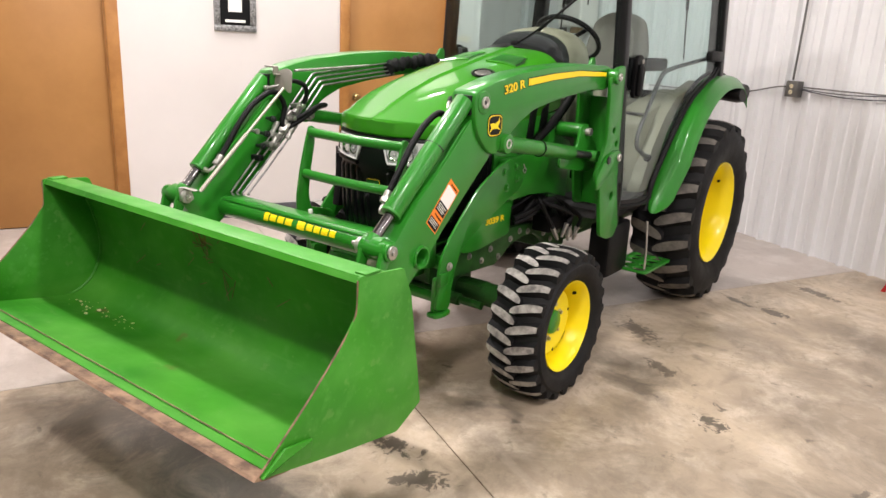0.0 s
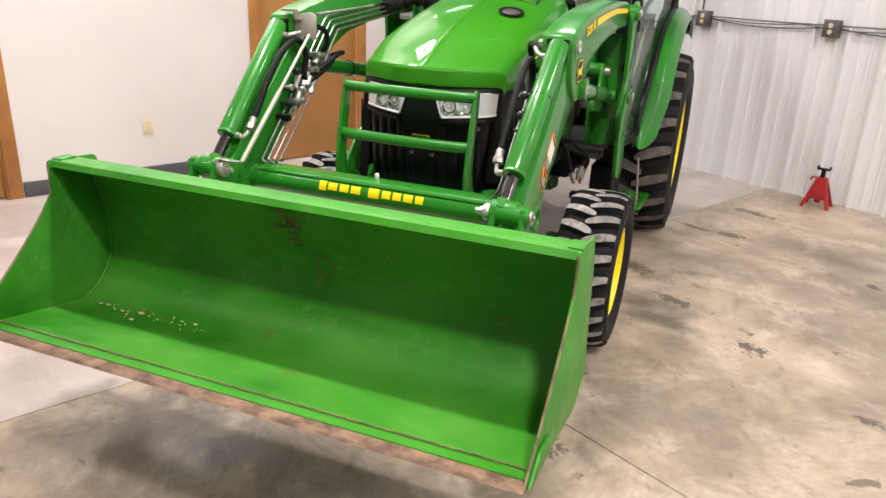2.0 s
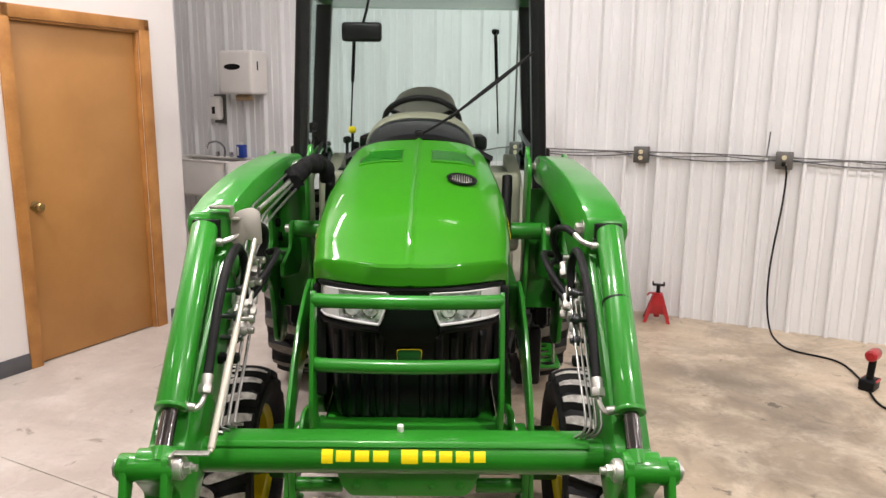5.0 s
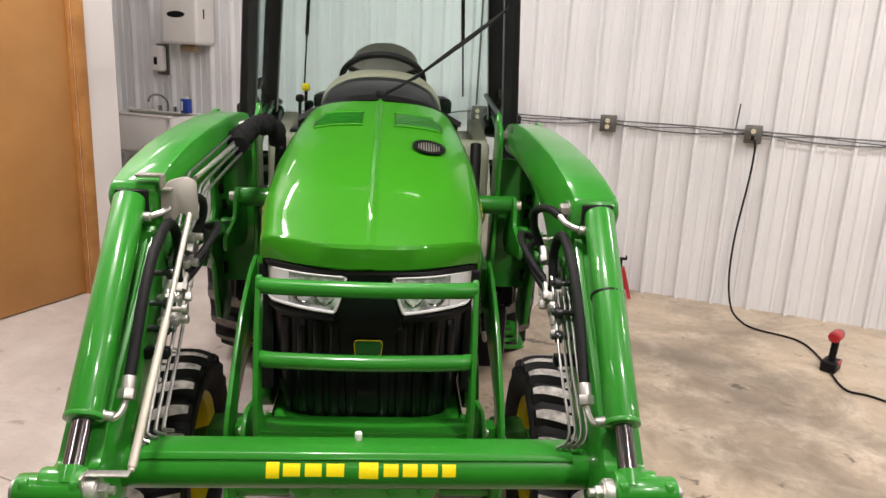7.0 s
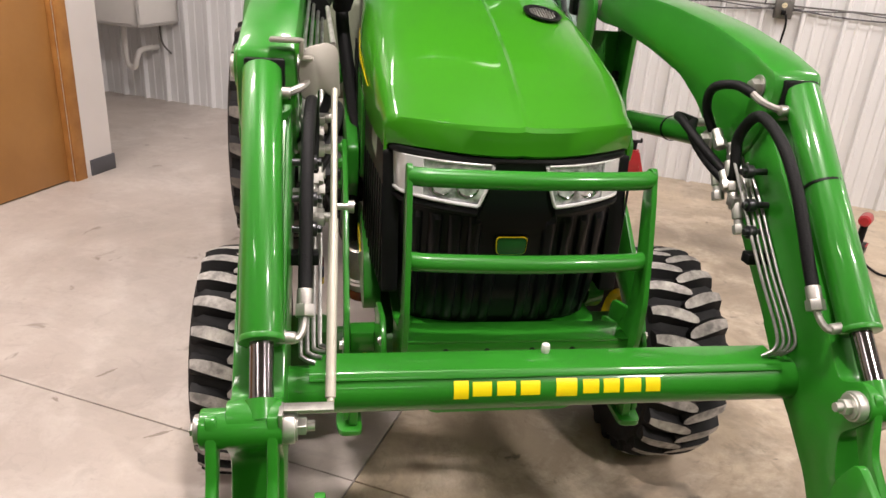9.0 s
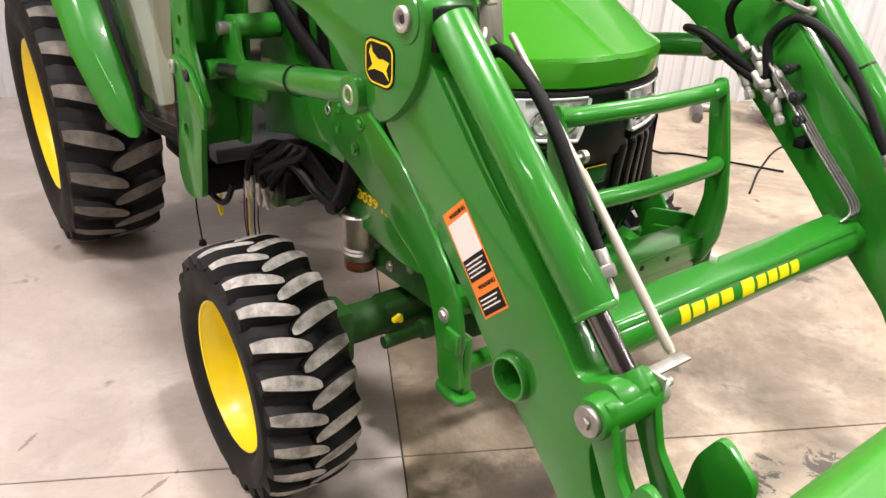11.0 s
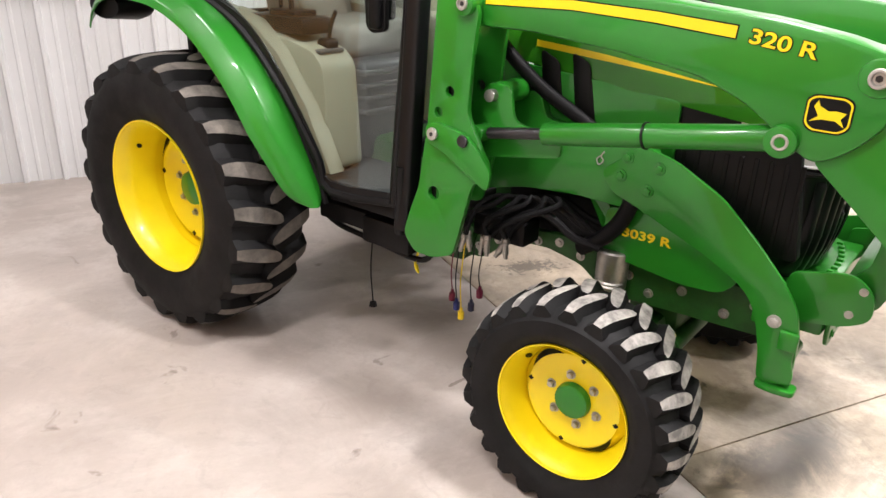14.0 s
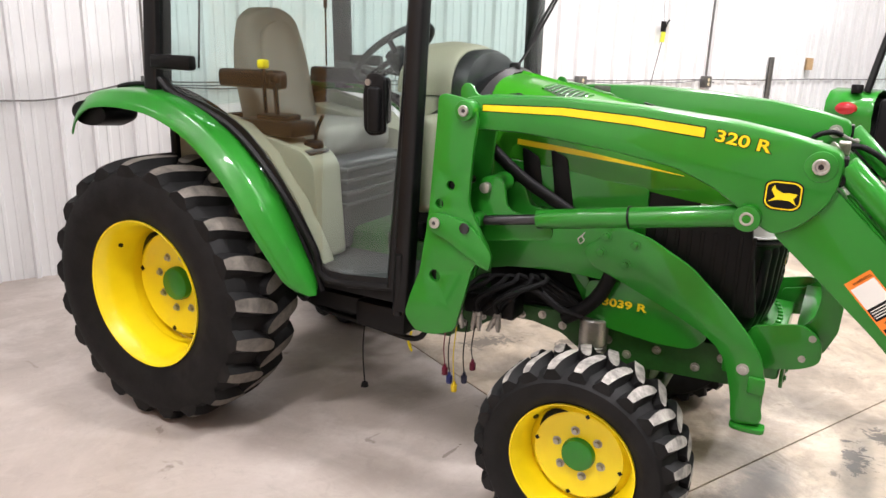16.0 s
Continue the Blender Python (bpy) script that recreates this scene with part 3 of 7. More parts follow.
def door(i, a, b, knob_v, recess):
    d = tagged(part("door_%d" % i, box(LEFT - recess - 0.045, LEFT - recess, a + 0.012, b - 0.012, 0.008, DH - 0.012, 0.003), DOORWOOD), "flat orange-brown wooden door, closed", "door", "", "structure")
    d.matrix_world = ROOM
    jamb = join(box(LEFT - T, LEFT, a, a + 0.012, 0, DH, 0.002), box(LEFT - T, LEFT, b - 0.012, b, 0, DH, 0.002), box(LEFT - T, LEFT, a, b, DH - 0.012, DH, 0.002))
    part("door_jamb", jamb, TRIMWOOD, d)
    for n_, x in (("door_trim", (a - 0.075, a)), ("door_trim", (b, b + 0.085))):
        part(n_, box(LEFT, LEFT + 0.016, x[0], x[1], 0, DH + 0.075, 0.004), TRIMWOOD, d)
    part("door_trim", box(LEFT, LEFT + 0.016, a - 0.075, b + 0.085, DH, DH + 0.075, 0.004), TRIMWOOD, d)
    x = LEFT - recess
    k = join(cyl((x, knob_v, 0.96), (x + 0.008, knob_v, 0.96), 0.033, seg=24, bevel=0.002), cyl((x, knob_v, 0.96), (x + 0.04, knob_v, 0.96), 0.011),
             moved(lathe([(0.034, 0.0005), (0.036, 0.016), (0.046, 0.026), (0.058, 0.027), (0.066, 0.02), (0.069, 0.0005)], 24), Matrix.Translation((x, knob_v, 0.96))))
    part("door_knob", k, BRASS, d, "aged brass door knob")
    return d


door(1, DA[0], DA[1], DA[0] + 0.07, 0.03)
door(2, DB[0], DB[1], DB[0] + 0.075, 0.03)


# ---------- the tractor ----------
tractor = thing("tractor", "green compact tractor with cab and yellow wheels on the concrete floor", "tractor")


def lug_mesh(R, base, half, n, width, depth_down, sweep):
    """The tread bars of one tyre: broad curved bars with blunt inner ends, by turns left and right."""
    bm = bmesh.new()
    steps = (0.0, 0.04, 0.12, 0.28, 0.45, 0.62, 0.76, 0.86, 1.0)
    tops = (0.34, 0.66, 0.92, 1.06, 1.08, 1.00, 0.88, 0.72, 0.40)
    for side in (-1, 1):
        for k in range(n):
            a0 = 2 * math.pi * (k + (0.5 if side > 0 else 0)) / n
            rings = []
            for s, tw in zip(steps, tops):
                w = side * (-0.017 * half / 0.118 + half * (1 + 0.017 / 0.118) * min(1.0, s * 1.13))
                drop = 0 if s < 0.86 else (s - 0.86) / 0.14
                a = a0 - sweep * (1 - (1 - s) ** 1.6)
                ht = R - 0.020 * (abs(w) / half) ** 4 * (half / 0.112) ** 0.5 - depth_down * drop
                lo = base - 0.012 * (abs(w) / half) ** 3 - depth_down * drop * 1.1 - 0.004
                q = []
                for r_, f, ww in ((lo, 0.5, tw + 0.42 + 0.9 * s), (ht, 0.5, tw + 0.25 * drop), (ht, -0.5, tw + 0.25 * drop), (lo, -0.5, tw + 0.42 + 0.9 * s)):
                    an = a + f * ww * width / R
                    q.append(bm.verts.new((w, r_ * math.cos(an), r_ * math.sin(an))))
                rings.append(q)
            for a, b in zip(rings, rings[1:]):
                for e in range(3):
                    f = bm.faces.new((a[e], a[e + 1], b[e + 1], b[e]))
                    f.material_index = 1 if e == 1 and a is not rings[-2] else 0
            bm.faces.new(rings[0])
            bm.faces.new(rings[-1][::-1])
    return bm


def rested(bm):
    """Pressed flat where it meets the floor."""
    for v in bm.verts:
        v.co.z = max(v.co.z, 0.001)
    return bm


def wheel(name, c, side, R, half, rim_r, flange, disc, hub_r, bolts, bolt_r, n, lugw, tread_h, steer=0.0):
    """side: +1 looks to +x. The rim is the part, tyre, tread, hub and bolts hang on it."""
    m = Matrix.Translation(c) @ Matrix.Rotation(radians(steer), 4, "Z") @ Matrix.Diagonal((side, 1, 1, 1))
    k = rim_r / 0.2
    rim_prof = [(-flange, rim_r), (-flange + 0.012, rim_r - 0.006), (-flange + 0.02, rim_r * 0.90), (0, rim_r * 0.84), (disc + 0.012 * k, rim_r * 0.85), (flange - 0.045 * k, rim_r * 0.90), (flange - 0.012, rim_r * 0.955),
                (flange - 0.005, rim_r * 0.985), (flange + 0.004, rim_r * 1.0), (flange + 0.006, rim_r * 1.02), (flange - 0.004, rim_r * 1.02)]
    dish = [(disc - 0.008, rim_r * 0.86), (disc + 0.004, rim_r * 0.80), (disc + 0.022 * k, rim_r * 0.73), (disc + 0.022 * k, rim_r * 0.66), (disc + 0.012 * k, rim_r * 0.58), (disc + 0.012 * k, hub_r * 0.6)]
    rim = part(name, moved(join(lathe(rim_prof, 56), lathe(dish, 56)), m), YELLOW, tractor, "yellow steel wheel rim")
    b = R - tread_h
    s = half
    tyre_prof = [(-flange, rim_r * 1.0), (-s * 0.93, rim_r * 1.12), (-s * 1.04, rim_r + (b - rim_r) * 0.45), (-s * 1.03, rim_r + (b - rim_r) * 0.72), (-s * 0.93, b - 0.02), (-s * 0.75, b - 0.004), (0, b),
                 (s * 0.75, b - 0.004), (s * 0.93, b - 0.02), (s * 1.03, rim_r + (b - rim_r) * 0.72), (s * 1.04, rim_r + (b - rim_r) * 0.45), (s * 0.96, rim_r * 1.14), (flange - 0.002, rim_r * 1.035), (flange - 0.004, rim_r * 0.99)]
    part("tyre", rested(moved(lathe(tyre_prof, 72), m)), RUBBER, rim, "black rubber tyre")
    part("tread", rested(moved(lug_mesh(R, b, half * 0.98, n, lugw, (R - rim_r) * 0.33, (0.34 if R < 0.4 else 0.38) * half / R), m)), [RUBBER, DUST if R < 0.4 else DUSTDARK], rim, "tread bars with pale dusty tops")
    hub_prof = [(disc, hub_r), (disc + 0.02 * k, hub_r), (disc + 0.032 * k, hub_r * 0.93), (disc + 0.036 * k, hub_r * 0.8), (disc + 0.034 * k, 0.0006)]
    part("hub_cap", moved(lathe(hub_prof, 36), m), GREEN, rim, "green hub cap")
    for q in range(bolts):
        a = 2 * math.pi * (q + 0.3) / bolts
        y, z = bolt_r * math.cos(a), bolt_r * math.sin(a)
        part("wheel_bolt", moved(bolt_bm((disc + 0.010 * k, y, z), (1, 0, 0), 0.0095 * k ** 0.5, 0.016), m), STEEL, rim)
    for q in range(4):
        a = 2 * math.pi * (q + 0.1) / 4
        y, z = rim_r * 0.70 * math.cos(a), rim_r * 0.70 * math.sin(a)
        part("rim_slot", moved(cyl((disc + 0.021 * k, y, z), (disc + 0.0235 * k, y, z), 0.0085 * k, seg=4), m), BLACK, rim)
    for deg in (50, 230) if side < 0 else (125, 305):
        arc = [radians(deg - 24 + 4 * q) for q in range(13)]
        rows = [[(disc + x_, r_ * math.cos(a), r_ * math.sin(a)) for a in arc] for x_, r_ in ((0.0255 * k, rim_r * 0.735), (0.016 * k, rim_r * 0.805))]
        mid_r = [rim_r * (0.735 + 0.085 * math.sin(math.pi * q / 12)) for q in range(13)]
        rows[1] = [(disc + 0.0245 * k - 0.008 * math.sin(math.pi * q / 12), mid_r[q] * math.cos(a), mid_r[q] * math.sin(a)) for q, a in enumerate(arc)]
        part("rim_gap", moved(thick(loft(rows), 0.0008), m), BLACK, rim)
    part("valve_hole", moved(join(cyl((flange - 0.05 * k, -0.88 * rim_r * math.cos(2.5), 0.88 * rim_r * math.sin(2.5)), (flange - 0.048 * k, -0.865 * rim_r * math.cos(2.5), 0.865 * rim_r * math.sin(2.5)), 0.010, seg=10)), m), BLACK, rim)
    return rim


FW, RW = (0.632, 0.005, 0.320), (0.615, 1.775, 0.543)
for sd in (1, -1):
    wheel("front_wheel", (sd * FW[0] - 0.010, FW[1], FW[2]), sd, 0.336, 0.118, 0.197, 0.092, 0.0, 0.054, 6, 0.077, 24, 0.0335, 0.026)
    wheel("rear_wheel", (sd * RW[0] - (0.045 if sd < 0 else 0), RW[1] + (0.015 if sd < 0 else 0), RW[2]), sd, 0.545, 0.178, 0.298, 0.152, -0.05, 0.072, 8, 0.118, 21, 0.056, 0.034)

# hood
HOOD = [(-0.466, 0.276, 1.086, 1.066), (-0.475, 0.282, 1.093, 1.064), (-0.476, 0.287, 1.144, 1.068), (-0.470, 0.288, 1.1535, 1.079), (-0.456, 0.290, 1.159, 1.080), (-0.42, 0.292, 1.169, 1.081), (-0.36, 0.300, 1.195, 1.084), (-0.25, 0.308, 1.238, 1.092), (-0.10, 0.317, 1.289, 1.106),
        (0.10, 0.323, 1.339, 1.13), (0.30, 0.316, 1.387, 1.15), (0.45, 0.307, 1.418, 1.168), (0.545, 0.299, 1.437, 1.18)]


HX = 4.0


def hood_point(i, u):
    """u in -1..1 across, as a share of the half width."""
    y, w, zt, zb = HOOD[i]
    a = min(1.0, abs(u))
    hx = HX + 5.0 * max(0.0, min(1.0, (-0.08 - y) / 0.36))
    z = zb + (zt - zb) * (1 - a ** hx) ** (1 / hx)
    ridge = 0.009 * max(0.0, 1 - a * w / 0.014) + 0.010 * (1 - a)
    bow = 0.118 * max(0.0, min(1.0, (-0.02 - y) / 0.42)) * a ** 2.1
    return (w * u, y + bow, z + ridge * min(1.0, 0.3 + 4.0 * max(0.0, y + 0.47)))


half_ = [0.018, 0.045, 0.05, 0.12, 0.22, 0.34, 0.46, 0.58, 0.68, 0.76, 0.83, 0.88, 0.92, 0.95, 0.97, 0.985, 0.995, 1.0]
across = [-u for u in half_[::-1]] + [0.0] + half_
hood_sections = [[hood_point(i, s) for s in across] for i in range(len(HOOD))]
hood_front = [(p[0] * 0.97, p[1] + 0.02, min(p[2], 1.075)) for p in hood_sections[0]]
part("hood", thick(loft([hood_front] + hood_sections), 0.006), HOODPAINT, tractor, "glossy green engine hood with a centre crease", angle=32)


def nose_section(z, w, front, k, back, n=24):
    """A level outline of the nose: straight sides, bowed front."""
    pts = [(-w, back, z)]
    for j in range(n + 1):
        s = -1 + 2 * j / n
        x = w * math.copysign(abs(s) ** 0.82, s)
        corner = 0.05 * max(0, (abs(s) - 0.86) / 0.14) ** 2
        pts.append((x, front + k * s * s + corner, z))
    pts.append((w, back, z))
    return pts


NOSE = [(0.655, 0.225, -0.405, 0.04), (0.70, 0.236, -0.43, 0.046), (0.80, 0.25, -0.446, 0.055), (0.90, 0.262, -0.452, 0.070), (0.97, 0.269, -0.463, 0.085), (1.00, 0.272, -0.464, 0.090), (1.085, 0.276, -0.458, 0.102), (1.104, 0.276, -0.450, 0.106)]
part("grille", loft([nose_section(z, w, f, k, -0.02) for z, w, f, k in NOSE], True), GRILLE, tractor, "black plastic front grille")
part("hood_seal", tube([(p[0], p[1] + 0.006, 1.080) for p in nose_section(0, 0.285, -0.464, 0.104, 0.1)][1:-1], 0.009, 8, n=2), BLACK, tractor)


def nose_at(x, z, out=0.0):
    """The grille's front at x, z."""
    for a, b in zip(NOSE, NOSE[1:]):
        if a[0] <= z <= b[0]:
            t = (z - a[0]) / (b[0] - a[0])
            w, f, k = (a[i] + t * (b[i] - a[i]) for i in (1, 2, 3))
            s = math.copysign(min(1.0, abs(x) / w) ** (1 / 0.82), x)
            return (x, f + k * s * s + 0.05 * max(0, (abs(s) - 0.86) / 0.14) ** 2 - out, z)
    return (x, -0.44, z)


for k in range(-5, 6):
    x = k * 0.043
    top = 0.84 if abs(x) < 0.06 else 0.95
    rows = []
    for z in (0.665, 0.68, 0.74, 0.79, 0.5 * (0.79 + top), top - 0.012, top):
        h = 0.0 if z in (0.665, top) else 0.011
        rows.append([(nose_at(x + dx, z, 0.001 + h * g)) for dx, g in ((-0.015, 0.0), (-0.010, 0.8), (-0.004, 1.0), (0.004, 1.0), (0.010, 0.8), (0.015, 0.0))])
    if abs(x) > 0.02:
        part("grille_rib", thick(loft(rows), 0.002), GRILLE, tractor)
part("grille_brow", thick(loft([[nose_at(x_, z, 0.006) for x_ in (-0.058 - e, -0.03, 0, 0.03, 0.058 + e)] for z, e in ((0.925, 0.03), (0.955, 0.025), (1.0, 0.008), (1.09, -0.008))]), 0.004), GRILLE, tractor)
for sd in (1, -1):
    xs = [0.065 + (0.262 - 0.065) * j / 12 for j in range(13)]
    low_z = [0.976 + 0.012 * (x - 0.065) / 0.2 for x in xs]
    slant = [0.022 * (1 - j / 12) for j in range(13)]
    top = [nose_at(sd * (x - 0.007), 1.072, 0.006) for x in xs]
    mid = [nose_at(sd * (x + 0.4 * e), 1.015, 0.010) for x, e in zip(xs, slant)]
    low = [nose_at(sd * (x + e), z, 0.006) for x, e, z in zip(xs, slant, low_z)]
    side = [(sd * 0.279, y, z) for y, z in ((-0.36, 1.05), (-0.355, 1.0), (-0.35, 0.985))]
    lens = loft([top + [(sd * 0.282, -0.30, 1.080)], mid + [(sd * 0.282, -0.29, 1.05)], low + [(sd * 0.281, -0.31, 1.0)]])
    hl = part("headlight", thick(lens, 0.008), LENS, tractor, "clear headlight with bright reflector")
    part("headlight_rim", tube([(p[0], p[1] - 0.001, p[2] - 0.012) for p in low + [(sd * 0.284, -0.30, 0.997)]], 0.009, 8, n=2), BLACK, hl)
    strip_ = [nose_at(sd * (x + e), z + 0.005, 0.0135) for x, e, z in zip(xs, slant, low_z)]
    part("lower_trim", tube(strip_ + [(sd * 0.285, -0.315, 1.006)], 0.0045, 8, n=2), LENSWHITE, hl, "bright trim under the lens")
    part("inner_trim", tube([nose_at(sd * x, z, 0.012) for x, z in ((0.086, 0.982), (0.077, 1.005), (0.066, 1.04), (0.059, 1.07))], 0.004, 8), LENSWHITE, hl)
    part("outer_housing", thick(loft([[nose_at(sd * x, z, 0.015) for x in (0.205, 0.22, 0.235, 0.25, 0.262)] + [(sd * 0.280, -0.328, z + 0.004), (sd * 0.287, -0.298, z + 0.008)] for z in (0.994, 1.015, 1.045, 1.072)]), 0.004), LENSWHITE, hl, "pale outer lamp housing")
    part("flank_housing", thick(loft([[(sd * 0.280, -0.335, 0.995), (sd * 0.292, -0.29, 1.015), (sd * 0.299, -0.25, 1.032), (sd * 0.3035, -0.21, 1.05)], [(sd * 0.280, -0.345, 1.072), (sd * 0.292, -0.30, 1.080), (sd * 0.299, -0.25, 1.085), (sd * 0.3035, -0.21, 1.09)]]), 0.004), LENSWHITE, hl)
    for x, r_ in ((0.112, 0.026), (0.168, 0.028)):
        p = nose_at(sd * x, 1.022, 0.012)
        part("lamp_bowl", moved(lathe([(-0.004, r_), (0.001, r_ * 0.96), (0.0, r_ * 0.86), (-0.012, r_ * 0.5), (-0.016, r_ * 0.2), (-0.016, 0.0005)], 24), Matrix.Translation(p) @ Matrix.Rotation(radians(-90 + 12 * sd), 4, "Z")), CHROME, hl)
        part("lamp_bulb", moved(lathe([(-0.016, r_ * 0.22), (-0.003, r_ * 0.22), (0.001, r_ * 0.1), (0.001, 0.0005)], 12), Matrix.Translation(p) @ Matrix.Rotation(radians(-90 + 12 * sd), 4, "Z")), LENSWHITE, hl)
    part("top_trim", tube([nose_at(sd * x, 1.072, 0.010) for x in xs], 0.003, 6, n=2), LENSWHITE, hl)

# hood emblem and fittings
part("grille_badge", plate(rounded([(-0.034, 0.862), (0.034, 0.862), (0.037, 0.905), (-0.037, 0.905)], 0.012), -0.4595, -0.4585, bevel=0, axis="y"), DECAL_YELLOW, tractor, "plain yellow and green badge")
part("badge_backing", plate(rounded([(-0.036, 0.860), (0.036, 0.860), (0.039, 0.907), (-0.039, 0.907)], 0.012), -0.4584, -0.440, axis="y"), BLACK, tractor)
part("grille_badge", plate(rounded([(-0.0325, 0.8635), (0.0325, 0.8635), (0.0355, 0.9035), (-0.0355, 0.9035)], 0.011), -0.461, -0.4595, axis="y"), DARKBADGE, tractor)

# side panels under the hood
for sd in (1, -1):
    x = 0.318 * sd
    part("side_panel", plate(rounded([(-0.05, 0.90), (0.50, 0.92), (0.53, 1.17), (0.25, 1.15), (-0.05, 1.12)], 0.02), x - 0.012 * sd, x + 0.004 * sd), GREEN, tractor, "green side panel")
    def nose_in(bm):
        for v in bm.verts:
            v.co.x *= 1 - 0.085 * max(0.0, (-0.05 - v.co.y) / 0.36)
        return bm
    part("side_grille", nose_in(plate(rounded([(-0.41, 0.74), (-0.25, 0.74), (-0.05, 0.74), (-0.05, 1.12), (-0.20, 1.10), (-0.36, 1.075)], 0.015), 0.27 * sd, 0.312 * sd)), BLACK, tractor, "black mesh side grille")
    for vp in ([(0.375, 1.05), (0.31, 1.075), (0.33, 1.185), (0.395, 1.215)], [(0.265, 1.05), (0.195, 1.02), (0.23, 1.19), (0.29, 1.215)]):
        part("side_vent", plate(rounded(vp, 0.016), x + 0.002 * sd, x + 0.007 * sd), BLACK, tractor, "black perforated vent")
    for j in range(9):
        y = -0.385 + j * 0.038
        part("side_grille_rib", nose_in(box(0.312 * sd, 0.316 * sd, y, y + 0.012, 0.755, 1.0, 0.002, 1)), BLACK, tractor)
    rows = [[], []]
    for q in range(15):
        t = q / 14
        y = -0.15 + 0.57 * t
        zc, hw = 1.170 + 0.058 * t + 0.006 * math.sin(t * math.pi), 0.001 + 0.0085 * min(1.0, t * 1.6)
        k_ = max(j_ for j_ in range(len(HOOD) - 1) if HOOD[j_][0] <= y)
        f_ = (y - HOOD[k_][0]) / (HOOD[k_ + 1][0] - HOOD[k_][0])
        w, zt, zb = (HOOD[k_][e] + f_ * (HOOD[k_ + 1][e] - HOOD[k_][e]) for e in (1, 2, 3))
        for row, z in zip(rows, (zc - hw, zc + hw)):
            row.append((sd * (w * (1 - max(0.0, (z - zb) / (zt - zb)) ** HX) ** (1 / HX) + 0.002), y, z))
    part("hood_stripe", thick(loft(rows), 0.001), DECAL_YELLOW, tractor, "thin yellow stripe")
    part("lower_panel", plate(rounded([(0.13, 0.63), (-0.12, 0.60), (-0.24, 0.605), (-0.29, 0.66), (-0.22, 0.76), (-0.05, 0.80), (0.13, 0.78)], 0.03), 0.275 * sd, 0.318 * sd), GREEN, tractor, "green lower panel with yellow model number")
    nm_ = Matrix.Translation((0.3195 * sd, -0.005, 0.714)) @ Euler((math.pi / 2, 0, math.pi / 2 * sd)).to_matrix().to_4x4() @ Matrix.Diagonal((1.38, 1, 1, 1))
    for name_, after in (("model_number", False), ("model_letter", True)):
        num = lettering("3039 R", 0.038, 0.0012, 0.0009)
        xs_ = sorted(v.co.x for v in num.verts)
        cut = max(zip(xs_, xs_[1:]), key=lambda q: q[1] - q[0])
        bmesh.ops.delete(num, geom=[v for v in num.verts if (v.co.x > cut[0] + 1e-5) != after], context="VERTS")
        part(name_, moved(num, nm_), DECAL_YELLOW, tractor, "yellow model number")

# frame, engine, axle
part("engine", join(box(-0.21, 0.21, -0.15, 0.55, 0.57, 0.98, 0.02), box(-0.14, 0.14, -0.12, 0.18, 0.48, 0.60, 0.02), box(-0.24, 0.24, 0.05, 0.4, 0.62, 0.9, 0.03)), BLACK, tractor, "dark engine block")
part("transmission", join(box(-0.19, 0.19, 0.72, 1.85, 0.40, 0.78, 0.04), box(-0.15, 0.15, 0.5, 0.74, 0.54, 0.78, 0.03), box(-0.26, 0.26, 1.4, 1.9, 0.42, 0.72, 0.05)), GREEN_CAST, tractor, "dark green cast transmission housing")
for sd in (1, -1):
    part("frame_rail", plate(rounded([(-0.40, 0.495), (0.10, 0.475), (0.17, 0.51), (0.22, 0.545), (0.34, 0.568), (0.45, 0.562), (0.53, 0.52), (0.60, 0.46), (0.78, 0.44), (0.78, 0.60), (0.1, 0.635), (-0.40, 0.62)], 0.02), 0.24 * sd, 0.27 * sd), GREEN_CAST, tractor, "cast side rail")
    for y, z in ((-0.33, 0.58), (-0.25, 0.53), (-0.12, 0.56), (-0.02, 0.52), (0.05, 0.56), (0.12, 0.51), (0.22, 0.575), (0.30, 0.60), (0.38, 0.585), (0.46, 0.595), (0.54, 0.545), (0.62, 0.50), (0.60, 0.57), (0.70, 0.53)):
        part("frame_bolt", bolt_bm((0.27 * sd, y, z), (sd, 0, 0), 0.010, 0.01), STEEL, tractor)
    part("rear_axle", cyl((0.15 * sd, 1.775, 0.54), (0.60 * sd, 1.775, 0.54), 0.10, 0.075, bevel=0.01), GREEN_CAST, tractor)
    part("axle_end", join(cyl((0.44 * sd, 0.0, 0.36), (0.60 * sd, 0.005, 0.32), 0.075, 0.06, bevel=0.008), box(0.40 * sd, 0.52 * sd, -0.06, 0.06, 0.27, 0.44, 0.02)), GREEN_CAST, tractor)
    part("fuel_filter", moved(lathe([(0.0, 0.001), (0.0, 0.046), (0.02, 0.050), (0.026, 0.046), (0.032, 0.050), (0.038, 0.046), (0.046, 0.050), (0.13, 0.050), (0.135, 0.044), (0.135, 0.001)], 32), Matrix.Translation((-0.30, 0.095, 0.51)) @ Matrix.Rotation(radians(-90), 4, "Y")), STEEL, tractor, "ribbed steel fuel filter") if sd < 0 else None
part("front_axle", join(cyl((-0.46, 0, 0.36), (0.46, 0, 0.36), 0.055, seg=16), box(-0.16, 0.16, -0.09, 0.09, 0.30, 0.46, 0.03), box(-0.30, 0.30, -0.05, 0.05, 0.31, 0.41, 0.02)), GREEN_CAST, tractor, "dark green cast front axle")
part("front_bolster", join(box(-0.21, 0.21, -0.50, -0.10, 0.515, 0.60, 0.015), box(-0.24, 0.24, -0.50, -0.36, 0.60, 0.66, 0.01)), GREEN, tractor, "green front bolster")


# cab
def px(y):
    return 0.657 - 0.10 * (1.82 - y) ** 2


